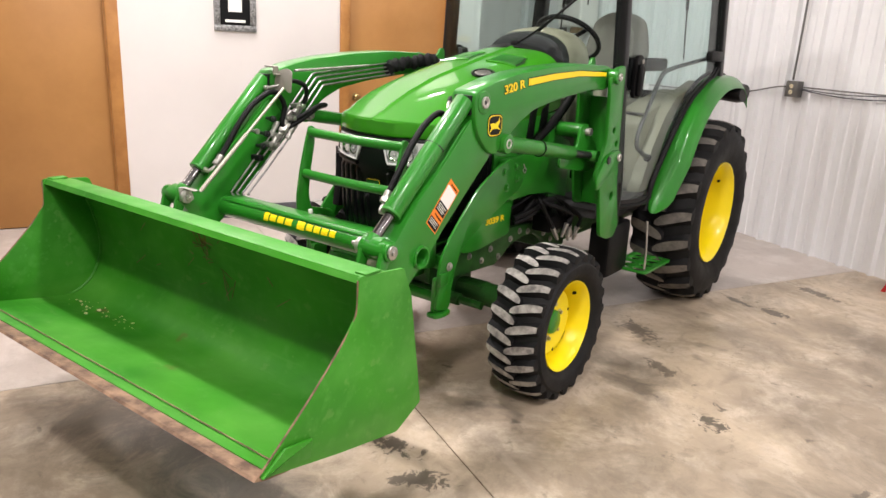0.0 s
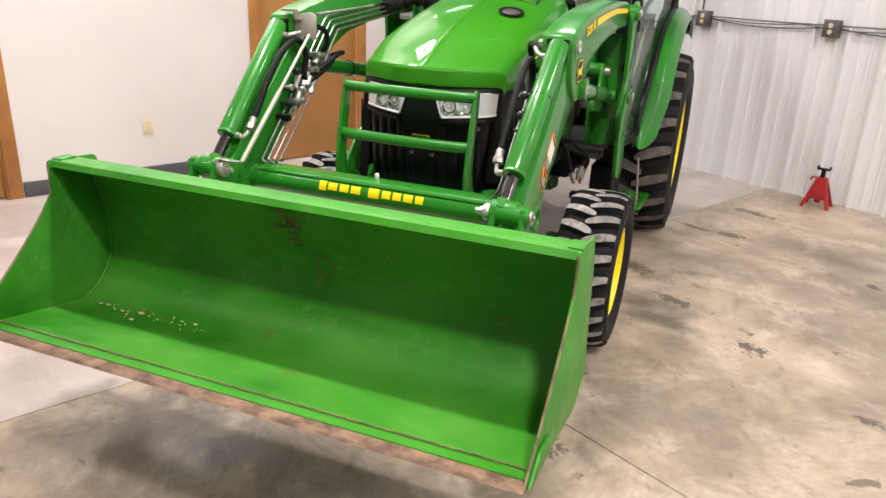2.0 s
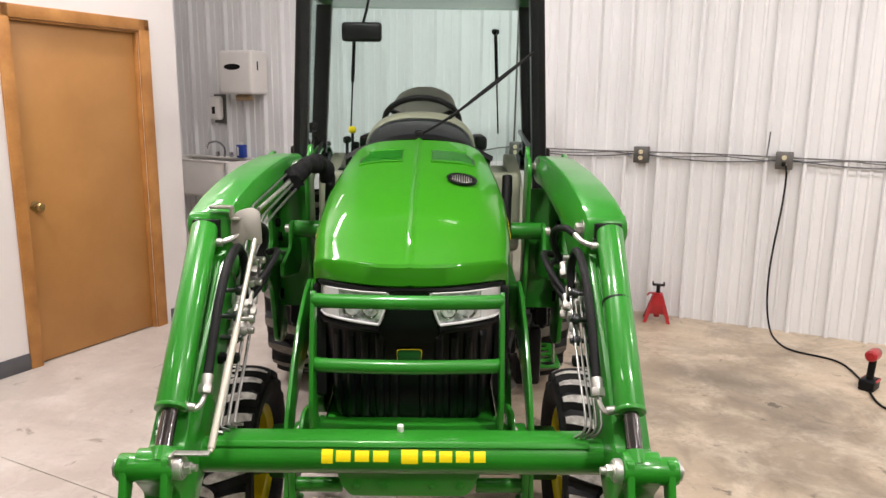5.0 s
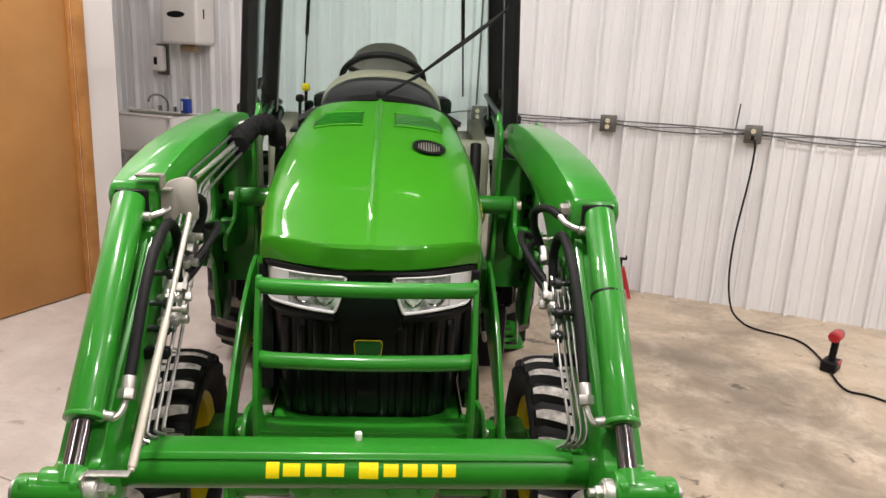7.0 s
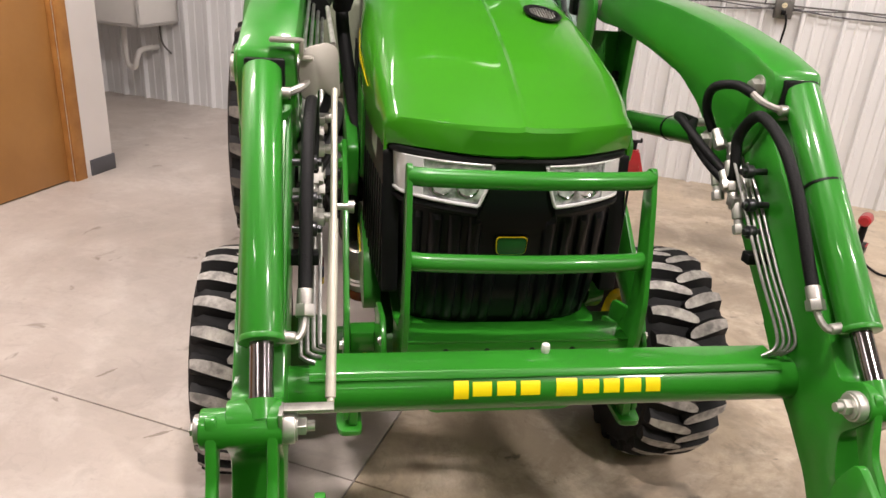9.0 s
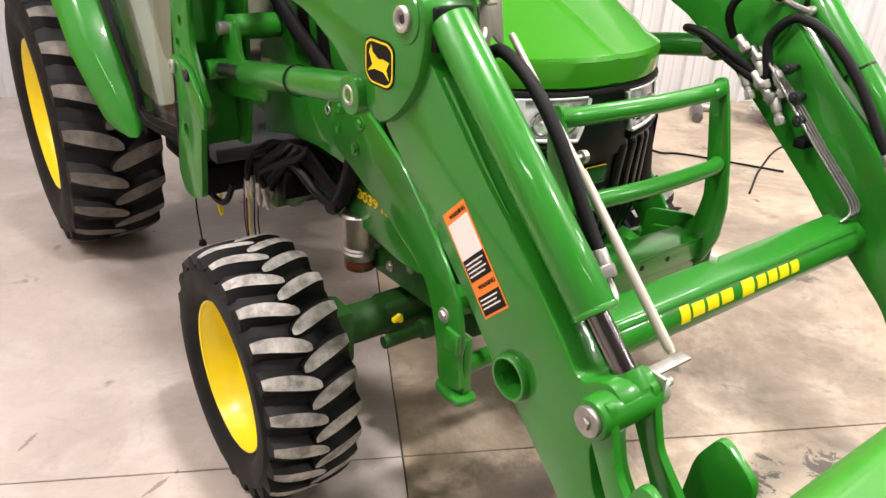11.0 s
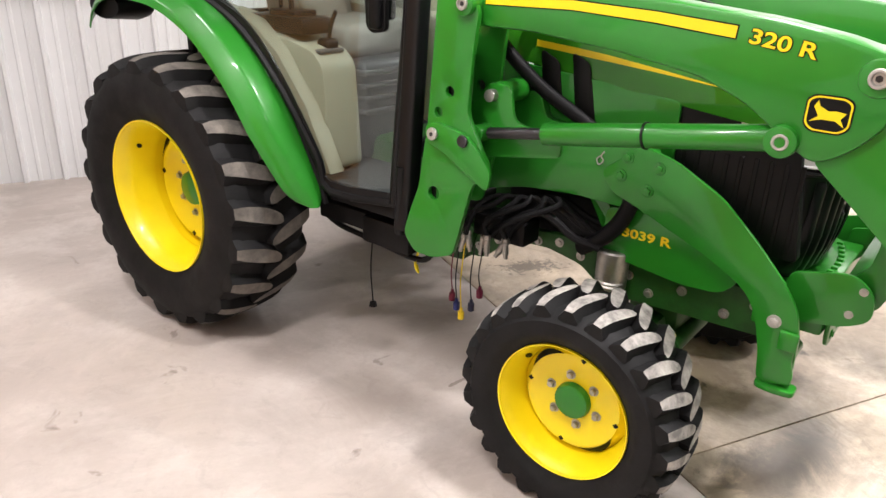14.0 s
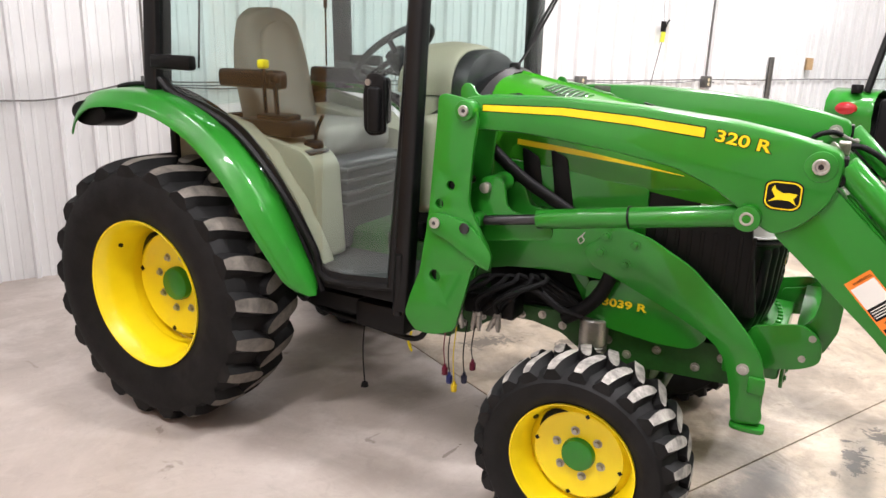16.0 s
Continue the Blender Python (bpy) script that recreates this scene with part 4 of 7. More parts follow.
def post(p0, p1, w, d, material=BLACK_GLOSS, name="cab_post"):
    p0, p1 = Vector(p0), Vector(p1)
    b = box(-w / 2, w / 2, -d / 2, d / 2, 0, 1, 0)
    sh = Matrix(((1, 0, p1.x - p0.x, p0.x), (0, 1, p1.y - p0.y, p0.y), (0, 0, p1.z - p0.z, p0.z), (0, 0, 0, 1)))
    moved(b, sh)
    es = [e for e in b.edges if abs(e.verts[0].co.z - e.verts[1].co.z) > 0.1]
    bmesh.ops.bevel(b, geom=es, offset=0.010, segments=3, profile=0.5, affect="EDGES")
    return part(name, b, material, tractor)


TOPZ = 2.12
DOORLINE = [(0.735, 0.695), (1.03, 0.69), (1.08, 0.79), (1.155, 0.915), (1.24, 1.03), (1.34, 1.135), (1.45, 1.22), (1.60, 1.285), (1.74, 1.325), (1.82, 1.38)]
for sd in (1, -1):
    post((0.550 * sd, 0.728, 0.62), (0.475 * sd, 0.705, TOPZ), 0.060, 0.060)
    post((0.615 * sd, 1.85, 1.30), (0.565 * sd, 1.84, TOPZ), 0.085, 0.07)
    cols = [0.735 + (1.81 - 0.735) * k / 22 for k in range(23)]

    def lean(y, z):
        return (px(y) - 0.075 * max(0.0, (z - 1.0)) * 0.9) * sd
    def foot(y):
        for (y0, z0), (y1, z1) in zip(DOORLINE, DOORLINE[1:]):
            if y <= y1:
                return z0 + (z1 - z0) * (y - y0) / (y1 - y0)
        return DOORLINE[-1][1]
    g = loft([[(lean(y, z), y, z) for z in (foot(y), max(1.0, foot(y)) + 0.001, TOPZ)] for y in cols])
    dr = part("cab_door", tube([(lean(y, z), y, z) for y, z in DOORLINE], 0.016, 8, n=3), BLACK, tractor, "black framed glass cab door, closed")
    line_ = [(p.x, p.y) for p in smooth_path([(y, z, 0) for y, z in DOORLINE], 3)]
    inset = []
    for y, z in line_:
        d_ = Vector((1.10 - y, 1.55 - z)).normalized() * 0.036
        inset.append((y + d_.x, z + d_.y))
    part("door_seal", thick(loft([[(lean(y, z) + 0.004 * sd, y, z) for y, z in line_], [(lean(y, z) + 0.004 * sd, y, z) for y, z in inset]]), 0.008), BLACK_GLOSS, dr)
    pane = part("door_glass", thick(g, 0.004), DOORGLASS, dr, "lightly tinted door glass")
    pane.visible_shadow = False
    part("door_frame", tube([(lean(y, z), y, z) for y, z in ((0.775, 0.695), (0.762, 0.9), (0.742, 1.4), (0.728, TOPZ))], 0.021, 10), BLACK_GLOSS, dr)
    part("door_hinge_bar", tube([((px(0.75) + 0.02) * sd, 0.742, 0.60), ((px(0.75) + 0.022) * sd, 0.735, 0.83)], 0.017, 10, smooth=False), BLACK_GLOSS, dr)
    hx = lean(0.85, 1.35)
    hd = part("door_handle", join(plate(rounded([(0.812, 1.24), (0.870, 1.23), (0.895, 1.25), (0.900, 1.37), (0.885, 1.44), (0.840, 1.445), (0.815, 1.43)], 0.022), hx - 0.004 * sd, hx + 0.016 * sd), box(hx + 0.012 * sd, hx + 0.040 * sd, 0.822, 0.868, 1.245, 1.40, 0.014, 3), box(hx - 0.045 * sd, hx - 0.006 * sd, 0.815, 0.885, 1.27, 1.43, 0.015, 3)), BLACK, dr, "black door latch")
    part("lock_cylinder", cyl((hx + 0.016 * sd, 0.876, 1.412), (hx + 0.022 * sd, 0.876, 1.412), 0.011, seg=16), STEEL, hd)
    rh = lean(1.78, 1.44)
    part("door_hinge", box(rh - 0.01 * sd, rh + 0.03 * sd, 1.62, 1.84, 1.42, 1.475, 0.012), BLACK, dr)
    # tan inner panel and fender well
    inner = [(1.10, 0.72), (1.22, 0.95), (1.36, 1.12), (1.50, 1.22), (1.85, 1.30), (1.85, 0.75)]
    part("cab_inner_panel", plate(inner, 0.46 * sd, 0.53 * sd), TAN, tractor, "tan plastic inner panel")
    part("cab_sill", box(0.40 * sd, 0.548 * sd, 0.70, 1.10, 0.63, 0.685, 0.015), BLACK, tractor)
part("cab_floor", box(-0.50, 0.50, 0.64, 1.4, 0.64, 0.69, 0.01), mat("grey_floor_mat", (0.06, 0.06, 0.062), 0.7, var=0.3, scale=12, bump=0.3, bscale=140), tractor, "grey rubber floor mat")
part("cab_rear_wall", box(-0.55, 0.55, 1.84, 1.88, 0.8, 1.22, 0.01), BLACK, tractor)
part("cab_roof", join(box(-0.62, 0.62, 0.56, 2.02, TOPZ, TOPZ + 0.14, 0.05, 4)), GREEN, tractor, "green cab roof")
ws = loft([[(0.525 * q * (1 - 0.08 * h), 0.690 - 0.02 * h - 0.085 * (1 - abs(q) ** 2.6), 1.0 + (TOPZ - 1.0) * h) for q in [-1 + k / 9 for k in range(19)]] for h in (0.0, 0.5, 1.0)])
pane = part("windscreen", thick(ws, 0.005), GLASS, tractor, "clear windscreen")
pane.visible_shadow = False
rw = bmesh.new()
rw.faces.new([rw.verts.new(p) for p in ((-0.60, 1.87, 1.26), (0.60, 1.87, 1.26), (0.56, 1.86, TOPZ), (-0.56, 1.86, TOPZ))])
pane = part("rear_window", thick(rw, 0.004), GLASS, tractor, "clear rear window")
pane.visible_shadow = False
part("cowl", loft([[(x * k, y, z - 0.10 * (x / 0.3) ** 2 * 0.9) for x in [-0.3 + 0.06 * j for j in range(11)]] for k, y, z in ((1.0, 0.55, 1.452), (1.02, 0.575, 1.47), (1.0, 0.61, 1.46), (1.0, 0.9, 1.3))]), BLACK, tractor, "black cowl under the windscreen")


# fenders
def fender(sd, wide=0.0):
    prof = [(2.24, 1.205), (2.20, 1.27), (2.11, 1.325), (1.95, 1.345), (1.76, 1.335), (1.60, 1.29), (1.46, 1.215), (1.33, 1.10), (1.23, 0.965), (1.15, 0.82), (1.085, 0.70), (1.06, 0.63)]
    prof = [(p.x, p.y) for p in smooth_path([(y, z, 0) for y, z in prof], 3)]
    cy, cz = 1.775, 0.60
    secs = []
    for i, (y, z) in enumerate(prof):
        d = Vector((y - cy, z - cz)).normalized()
        row = []
        wide_ = wide * min(1.0, max(0.0, (z - 0.65) / 0.5)) - 0.045 * max(0.0, 1 - (z - 0.62) / 0.30)
        for x, drop in ((0.58, 0.018), (0.594, 0.004), (0.606, 0.0), (0.64 + 0.4 * wide_, 0.002), (0.672 + wide_, 0.006), (0.684 + wide_, 0.010), (0.694 + wide_, 0.018), (0.720 + wide_, 0.046), (0.731 + wide_, 0.060), (0.736 + wide_, 0.074)):
            tip = math.sqrt(1 - min(1.0, max(0.0, (0.715 - z) / 0.088)) ** 2)
            row.append((sd * (0.635 + (x - 0.635) * tip), y - d.x * drop * tip, z - d.y * drop * tip))
        secs.append(row)
    f = part("fender", thick(loft(secs), 0.006), GREEN, tractor, "rounded green rear fender", angle=50)
    part("fender_lamp", moved(lathe([(-0.07, 0.0006), (-0.07, 0.05), (0.03, 0.06), (0.06, 0.052), (0.065, 0.0006)], 24), Matrix.Translation((0.66 * sd, 2.12, 1.235)) @ Matrix.Diagonal((1.15, 2.1, 1.0, 1))), BLACK, f)
    part("fender_seal", tube([(0.592 * sd, y, z + 0.008) for y, z in prof[6:]], 0.012, 8, smooth=False), BLACK, f)


for sd in (1, -1):
    fender(sd, 0.035 if sd < 0 else 0.0)


# ---------- the loader ----------
loader = thing("front_loader", "green front loader with two curved arms mounted on the tractor", "loader")
BOOM = [(0.525, 1.335), (0.50, 1.385), (0.44, 1.395), (0.17, 1.402), (-0.08, 1.39), (-0.31, 1.368), (-0.46, 1.342), (-0.575, 1.31), (-0.585, 1.28), (-0.580, 1.225), (-0.568, 1.185), (-0.545, 1.150), (-0.515, 1.118), (-0.48, 1.092), (-0.44, 1.078),
        (-0.40, 1.10), (-0.34, 1.145), (-0.28, 1.185), (-0.17, 1.23), (0.03, 1.262), (0.29, 1.288), (0.45, 1.288), (0.515, 1.30)]
ARM = [(-0.50, 1.22), (-0.565, 1.225), (-0.70, 1.095), (-0.84, 0.975), (-0.92, 0.895), (-0.965, 0.845), (-1.02, 0.88), (-1.055, 0.85), (-1.045, 0.81), (-1.00, 0.76), (-1.02, 0.69), (-1.12, 0.56), (-1.13, 0.50), (-1.08, 0.47), (-1.0, 0.56), (-0.95, 0.63), (-0.83, 0.735), (-0.71, 0.845), (-0.585, 0.955), (-0.44, 1.08)]
PIN = (-1.025, 0.835)


def loader_side(sd):
    X = lambda a: a * sd
    arm = part("lift_arm", plate(rounded(ARM, 0.02, 3), X(0.475), X(0.555), [(-0.833, 0.772, 0.032)], bevel=0.004), GREEN, loader, "green steel lift arm")
    boom = part("upper_boom", plate(rounded(BOOM, 0.025, 3), X(0.465), X(0.572), bevel=0.012), GREEN, loader, "curved green upper boom with yellow stripe")
    part("torque_tube_boss", moved(lathe([(0.44, 0.031), (0.562, 0.031), (0.566, 0.033), (0.566, 0.037), (0.562, 0.040), (0.55, 0.041)], 32), Matrix.Translation((0, -0.833, 0.772)) @ Matrix.Diagonal((sd, 1, 1, 1))), GREEN, arm)
    # Black disc gives the dark of the hollow tube behind the opening.
    part("tube_mouth_shade", cyl((X(0.46), -0.833, 0.772), (X(0.47), -0.833, 0.772), 0.034, seg=28), BLACK, arm)
    # Black insert on the solid boom end, painted as a shaded recess.
    part("knee_mouth_shade", box(X(0.485), X(0.556), -0.592, -0.560, 1.228, 1.296, 0.004), BLACK, boom)
    for nm, y, z, r in (("knee_pin", -0.532, 1.272, 0.040), ("lift_pin", -0.376, 1.117, 0.036), ("rear_pin", 0.472, 1.348, 0.033)):
        x1 = {"knee_pin": 0.584, "lift_pin": 0.592, "rear_pin": 0.630}[nm]
        part(nm + "_boss", cyl((X(0.55), y, z), (X(x1 - 0.008), y, z), r, seg=26, bevel=0.005), GREEN, boom)
        pn = part(nm, moved(lathe([(-0.012, r * 0.52), (-0.002, r * 0.52), (0.0, r * 0.47), (0.0, r * 0.36), (-0.003, r * 0.30), (-0.006, r * 0.29), (-0.006, 0.0005)], 24), Matrix.Translation((X(x1), y, z)) @ Matrix.Diagonal((sd, 1, 1, 1))), ZINC, boom, "bright steel pivot pin")
        part("pin_screw", cyl((X(x1 - 0.007), y, z), (X(x1 - 0.004), y, z), r * 0.19, seg=6), DARKSTEEL, pn)
        part(nm + "_nut", bolt_bm((X(0.465), y, z), (-sd, 0, 0), 0.016, 0.02), STEEL, boom)
    if sd > 0:
        part("rating_plate", box(0.4625, 0.4655, 0.339, 0.409, 1.369, 1.393, 0.0005), GREYMETAL, boom, "small grey metal rating plate")
    # stripe, model number, badge
    st = [(0.43, 1.366), (0.17, 1.374), (-0.05, 1.364), (-0.24, 1.348), (-0.238, 1.322), (-0.05, 1.340), (0.17, 1.352), (0.43, 1.348)]
    part("boom_stripe", plate(st, X(0.5725), X(0.5745), bevel=0), DECAL_YELLOW, boom, "long yellow stripe")
    num = moved(lettering("320 R", 0.0435, 0.0012, 0.0009), Matrix.Translation((X(0.5735), -0.338, 1.319)) @ Euler((math.pi / 2, 0, math.pi / 2 * sd)).to_matrix().to_4x4() @ Matrix.Rotation(radians(-8.5 * -sd), 4, "Z") @ Matrix.Diagonal((1.38, 1, 1, 1)))
    part("model_number", num, DECAL_YELLOW, boom, "yellow model number")
    back = moved(lettering("320 R", 0.0435, 0.0004, 0.0027), Matrix.Translation((X(0.5729), -0.338, 1.319)) @ Euler((math.pi / 2, 0, math.pi / 2 * sd)).to_matrix().to_4x4() @ Matrix.Rotation(radians(-8.5 * -sd), 4, "Z") @ Matrix.Diagonal((1.38, 1, 1, 1)))
    part("number_outline", back, BLACK, boom)
    part("stripe_outline", plate([(0.432, 1.369), (0.17, 1.377), (-0.05, 1.367), (-0.243, 1.351), (-0.241, 1.319), (-0.05, 1.337), (0.17, 1.349), (0.432, 1.345)], X(0.5715), X(0.5728), bevel=0), BLACK, boom)
    by, bz = -0.455, 1.188
    sh = [(-0.047, -0.026), (-0.03, -0.040), (0.03, -0.040), (0.047, -0.026), (0.047, 0.030), (0.03, 0.040), (-0.03, 0.040), (-0.047, 0.030)]
    part("badge", plate(rounded([(by + a, bz + b) for a, b in sh], 0.01), X(0.5725), X(0.5738), bevel=0), BLACK, boom, "black badge with a yellow border")
    part("badge", plate(rounded([(by + a * 0.93, bz + b * 0.92) for a, b in sh], 0.01), X(0.5738), X(0.5744), bevel=0), DECAL_YELLOW, boom)
    part("badge", plate(rounded([(by + a * 0.85, bz + b * 0.83) for a, b in sh], 0.01), X(0.5744), X(0.575), bevel=0), BLACK, boom)
    mk = [(-0.03, 0.006), (-0.012, 0.008), (0.0, 0.006), (0.016, 0.014), (0.02, 0.024), (0.026, 0.012), (0.016, -0.004), (0.03, -0.016), (0.01, -0.010), (-0.014, -0.010), (-0.030, -0.020), (-0.022, -0.006)]
    part("badge_mark", plate([(by + a * 1.15, bz + b * 1.15) for a, b in mk], X(0.575), X(0.5756), bevel=0), DECAL_YELLOW, boom, "plain yellow mark")
    # weld beads along the front of the arm
    for wx in (0.487, 0.543):
        bead = [(X(wx), y - 0.001 + 0.0012 * math.sin(37 * k), z + 0.001) for k, (y, z) in enumerate([(-0.60 - 0.0185 * q, 1.191 - 0.0177 * q) for q in range(18)])]
        part("weld_bead", tube(bead, 0.0045, 6, n=3), GREEN, arm)
    # warning labels on the arm
    R45 = Matrix.Translation((X(0.5555), -0.715, 0.935)) @ Euler((math.pi / 2, 0, math.pi / 2 * sd)).to_matrix().to_4x4() @ Matrix.Rotation(radians(-44 * sd), 4, "Z")
    def dec(nm, x0, x1, y0, y1, lift, material, lb=""):
        part(nm, moved(box(x0, x1, y0, y1, 0, 0.0006 + lift, 0), R45), material, arm, lb)
    dec("warning_label", -0.036, 0.036, -0.10, 0.085, 0, ORANGE, "orange and white warning label")
    dec("label_field", -0.032, 0.032, 0.0, 0.064, 0.0006, WHITE)
    dec("label_field", -0.032, 0.032, -0.038, 0.0, 0.0006, BLACK)
    dec("label_field", -0.032, 0.032, -0.096, -0.064, 0.0006, BLACK)
    for k in range(4):
        dec("label_line", -0.028, 0.026 - 0.008 * (k % 2), -0.010 - k * 0.007, -0.0075 - k * 0.007, 0.0011, WHITE)
    for k in range(3):
        dec("label_line", -0.028, 0.024 - 0.006 * (k % 2), -0.072 - k * 0.007, -0.0695 - k * 0.007, 0.0011, WHITE)
    for yy in (0.073, -0.051):
        part("warning_word", moved(lettering("WARNING", 0.0105, 0.0006), R45 @ Matrix.Translation((0.006, yy, 0.001))), BLACK, arm)
    # lift cylinder
    a, b = Vector((X(0.535), 0.455, 0.985)), Vector((X(0.535), -0.376, 1.117))
    lc = part("lift_cylinder", join(cyl(a.lerp(b, 0.26), a.lerp(b, 0.97), 0.031, seg=26, bevel=0.004), cyl(b - Vector((X(0.05), 0, 0)), b + Vector((X(0.055), 0, 0)), 0.036, seg=24, bevel=0.004)), GREEN, loader, "green hydraulic lift cylinder")
    part("cylinder_rod", cyl(a.lerp(b, 0.04), a.lerp(b, 0.28), 0.0165, seg=18), DARKSTEEL, lc, "dark steel rod")
    part("rod_eye", cyl(a - Vector((X(0.03), 0, 0)), a + Vector((X(0.03), 0, 0)), 0.027, seg=20, bevel=0.003), GREEN, lc)
    part("cable_tie", moved(lathe([(-0.003, 0.0325), (-0.003, 0.035), (0.003, 0.035), (0.003, 0.0325)], 26), Matrix.Translation(a.lerp(b, 0.61)) @ (b - a).to_track_quat("X", "Z").to_matrix().to_4x4()), BLACK, lc)
    # bucket cylinder
    a, b = Vector((X(0.525), -0.585, 1.275)), Vector((X(0.505), PIN[0], PIN[1] + 0.01))
    bc = part("bucket_cylinder", join(cyl(a, a.lerp(b, 0.80), 0.0345, seg=28, bevel=0.004), cyl(a.lerp(b, 0.792), a.lerp(b, 0.808), 0.0358, seg=28, bevel=0.002)), GREEN, loader, "green hydraulic bucket cylinder")
    part("cylinder_rod", cyl(a.lerp(b, 0.8), a.lerp(b, 0.97), 0.0185, seg=18), RODSTEEL, bc, "polished steel rod")
    part("rod_eye", join(cyl((X(0.474), PIN[0], PIN[1]), (X(0.592), PIN[0], PIN[1]), 0.030, seg=24, bevel=0.004), cyl(a.lerp(b, 0.95), b, 0.026, seg=18)), GREEN, bc)
    part("pin_head", join(cyl((X(0.590), PIN[0], PIN[1]), (X(0.600), PIN[0], PIN[1]), 0.022, seg=20, bevel=0.002), bolt_bm((X(0.600), PIN[0], PIN[1]), (sd, 0, 0), 0.010, 0.006, False)), STEEL, bc)
    part("pin_head", join(cyl((X(0.474), PIN[0], PIN[1]), (X(0.456), PIN[0], PIN[1]), 0.026, seg=20, bevel=0.003), bolt_bm((X(0.456), PIN[0], PIN[1]), (-sd, 0, 0), 0.014, 0.016), cyl((X(0.45), PIN[0], PIN[1]), (X(0.428), PIN[0], PIN[1]), 0.008, seg=12)), ZINC, bc)
    # links to the bucket
    for lx in (0.488, 0.574):
        part("bucket_link", plate(rounded([(PIN[0] - 0.02, PIN[1] + 0.035), (PIN[0] + 0.03, PIN[1] + 0.01), (-1.055, 0.74), (-1.10, 0.66), (-1.15, 0.56), (-1.20, 0.58), (-1.14, 0.70), (-1.075, 0.77)], 0.015), X(lx - 0.008), X(lx + 0.008)), GREEN, loader)
    # mast
    mast_poly = rounded([(0.575, 1.34), (0.573, 1.385), (0.555, 1.396), (0.50, 1.388), (0.455, 1.375), (0.43, 1.33), (0.445, 1.22), (0.455, 1.05), (0.40, 0.95), (0.37, 0.905), (0.43, 0.84), (0.49, 0.605), (0.57, 0.575), (0.645, 0.575), (0.69, 0.63), (0.665, 0.71), (0.63, 0.80), (0.60, 1.0), (0.585, 1.2)], 0.022)
    holes = [(0.52, 1.105, 0.015), (0.56, 1.04, 0.015), (0.57, 0.79, 0.021)]
    ms = part("mast", plate(mast_poly, X(0.585), X(0.603), holes, bevel=0.002), GREEN, loader, "upright green loader mast with pin holes")
    part("mast_plate", plate(rounded([(0.575, 1.36), (0.575, 1.405), (0.560, 1.425), (0.535, 1.42), (0.518, 1.388), (0.455, 1.375), (0.43, 1.33), (0.445, 1.22), (0.455, 1.05), (0.46, 0.90), (0.50, 0.74), (0.60, 0.73), (0.60, 1.0), (0.585, 1.2)], 0.022), X(0.435), X(0.450), holes[:2], bevel=0.002), GREEN, ms)
    # Black plugs behind the holes stand for the shade inside the mast.
    for y, z, r in holes:
        part("pin_hole_shade", cyl((X(0.57), y, z), (X(0.584), y, z), r * 1.25, seg=16), BLACK, ms)
    part("mast_web", box(X(0.45), X(0.585), 0.56, 0.575, 0.74, 1.25, 0.002), GREEN, ms)
    tab = rounded([(0.60, 0.995), (0.56, 1.015), (0.45, 0.995), (0.40, 0.95), (0.355, 0.90), (0.365, 0.84), (0.42, 0.865), (0.52, 0.925), (0.59, 0.95)], 0.02)
    part("cylinder_bracket", plate(tab, X(0.604), X(0.618)), GREEN, ms)
    part("bracket_pin", join(cyl((X(0.618), 0.565, 0.978), (X(0.628), 0.565, 0.978), 0.019, seg=20, bevel=0.003)), ZINC, ms)
    part("pin_screw", cyl((X(0.628), 0.565, 0.978), (X(0.6285), 0.565, 0.978), 0.007, seg=6), DARKSTEEL, ms)
    part("bracket_pin", cyl((X(0.618), 0.455, 0.975), (X(0.626), 0.455, 0.975), 0.018, seg=20, bevel=0.003), DARKSTEEL, ms)
    # mounting frame
    fr = part("mounting_frame", plate(rounded([(0.58, 1.02), (0.46, 1.06), (0.40, 1.10), (0.36, 1.08), (0.34, 1.02), (0.20, 1.00), (-0.02, 0.985), (-0.02, 0.87), (0.05, 0.80), (0.22, 0.805), (0.40, 0.79), (0.58, 0.745)], 0.02), X(0.325), X(0.3565)), GREEN, loader, "green loader mounting frame")
    part("frame_cheek", plate(rounded([(0.56, 1.02), (0.47, 1.09), (0.42, 1.135), (0.375, 1.12), (0.36, 1.03), (0.20, 0.995), (0.20, 0.95), (0.50, 0.90), (0.56, 0.92)], 0.025), X(0.492), X(0.506)), GREEN, fr)
    part("frame_pin", cyl((X(0.40), 0.435, 1.095), (X(0.53), 0.435, 1.095), 0.018, seg=20, bevel=0.003), STEEL, fr)
    part("frame_boss", cyl((X(0.36), 0.435, 1.095), (X(0.505), 0.435, 1.095), 0.034, seg=22, bevel=0.004), GREEN, fr)
    leg = rounded([(0.14, 0.90), (0.05, 0.97), (0.02, 0.995), (-0.08, 0.97), (-0.22, 0.895), (-0.33, 0.795), (-0.41, 0.71), (-0.455, 0.645), (-0.475, 0.56), (-0.465, 0.51), (-0.485, 0.43), (-0.39, 0.41), (-0.38, 0.50), (-0.36, 0.58), (-0.33, 0.645), (-0.28, 0.685), (-0.17, 0.74), (0.04, 0.825), (0.10, 0.845)], 0.03)
    lg = part("frame_leg", plate(leg, X(0.357), X(0.370)), GREEN, loader, "curved green frame leg")
    part("leg_foot", plate(rounded([(X(0.325), -0.492), (X(0.380), -0.492), (X(0.388), -0.44), (X(0.380), -0.388), (X(0.325), -0.388)], 0.018), 0.398, 0.414), GREEN, lg).matrix_world = Matrix(((0, 1, 0, 0), (0, 0, 1, 0), (1, 0, 0, 0), (0, 0, 0, 1)))
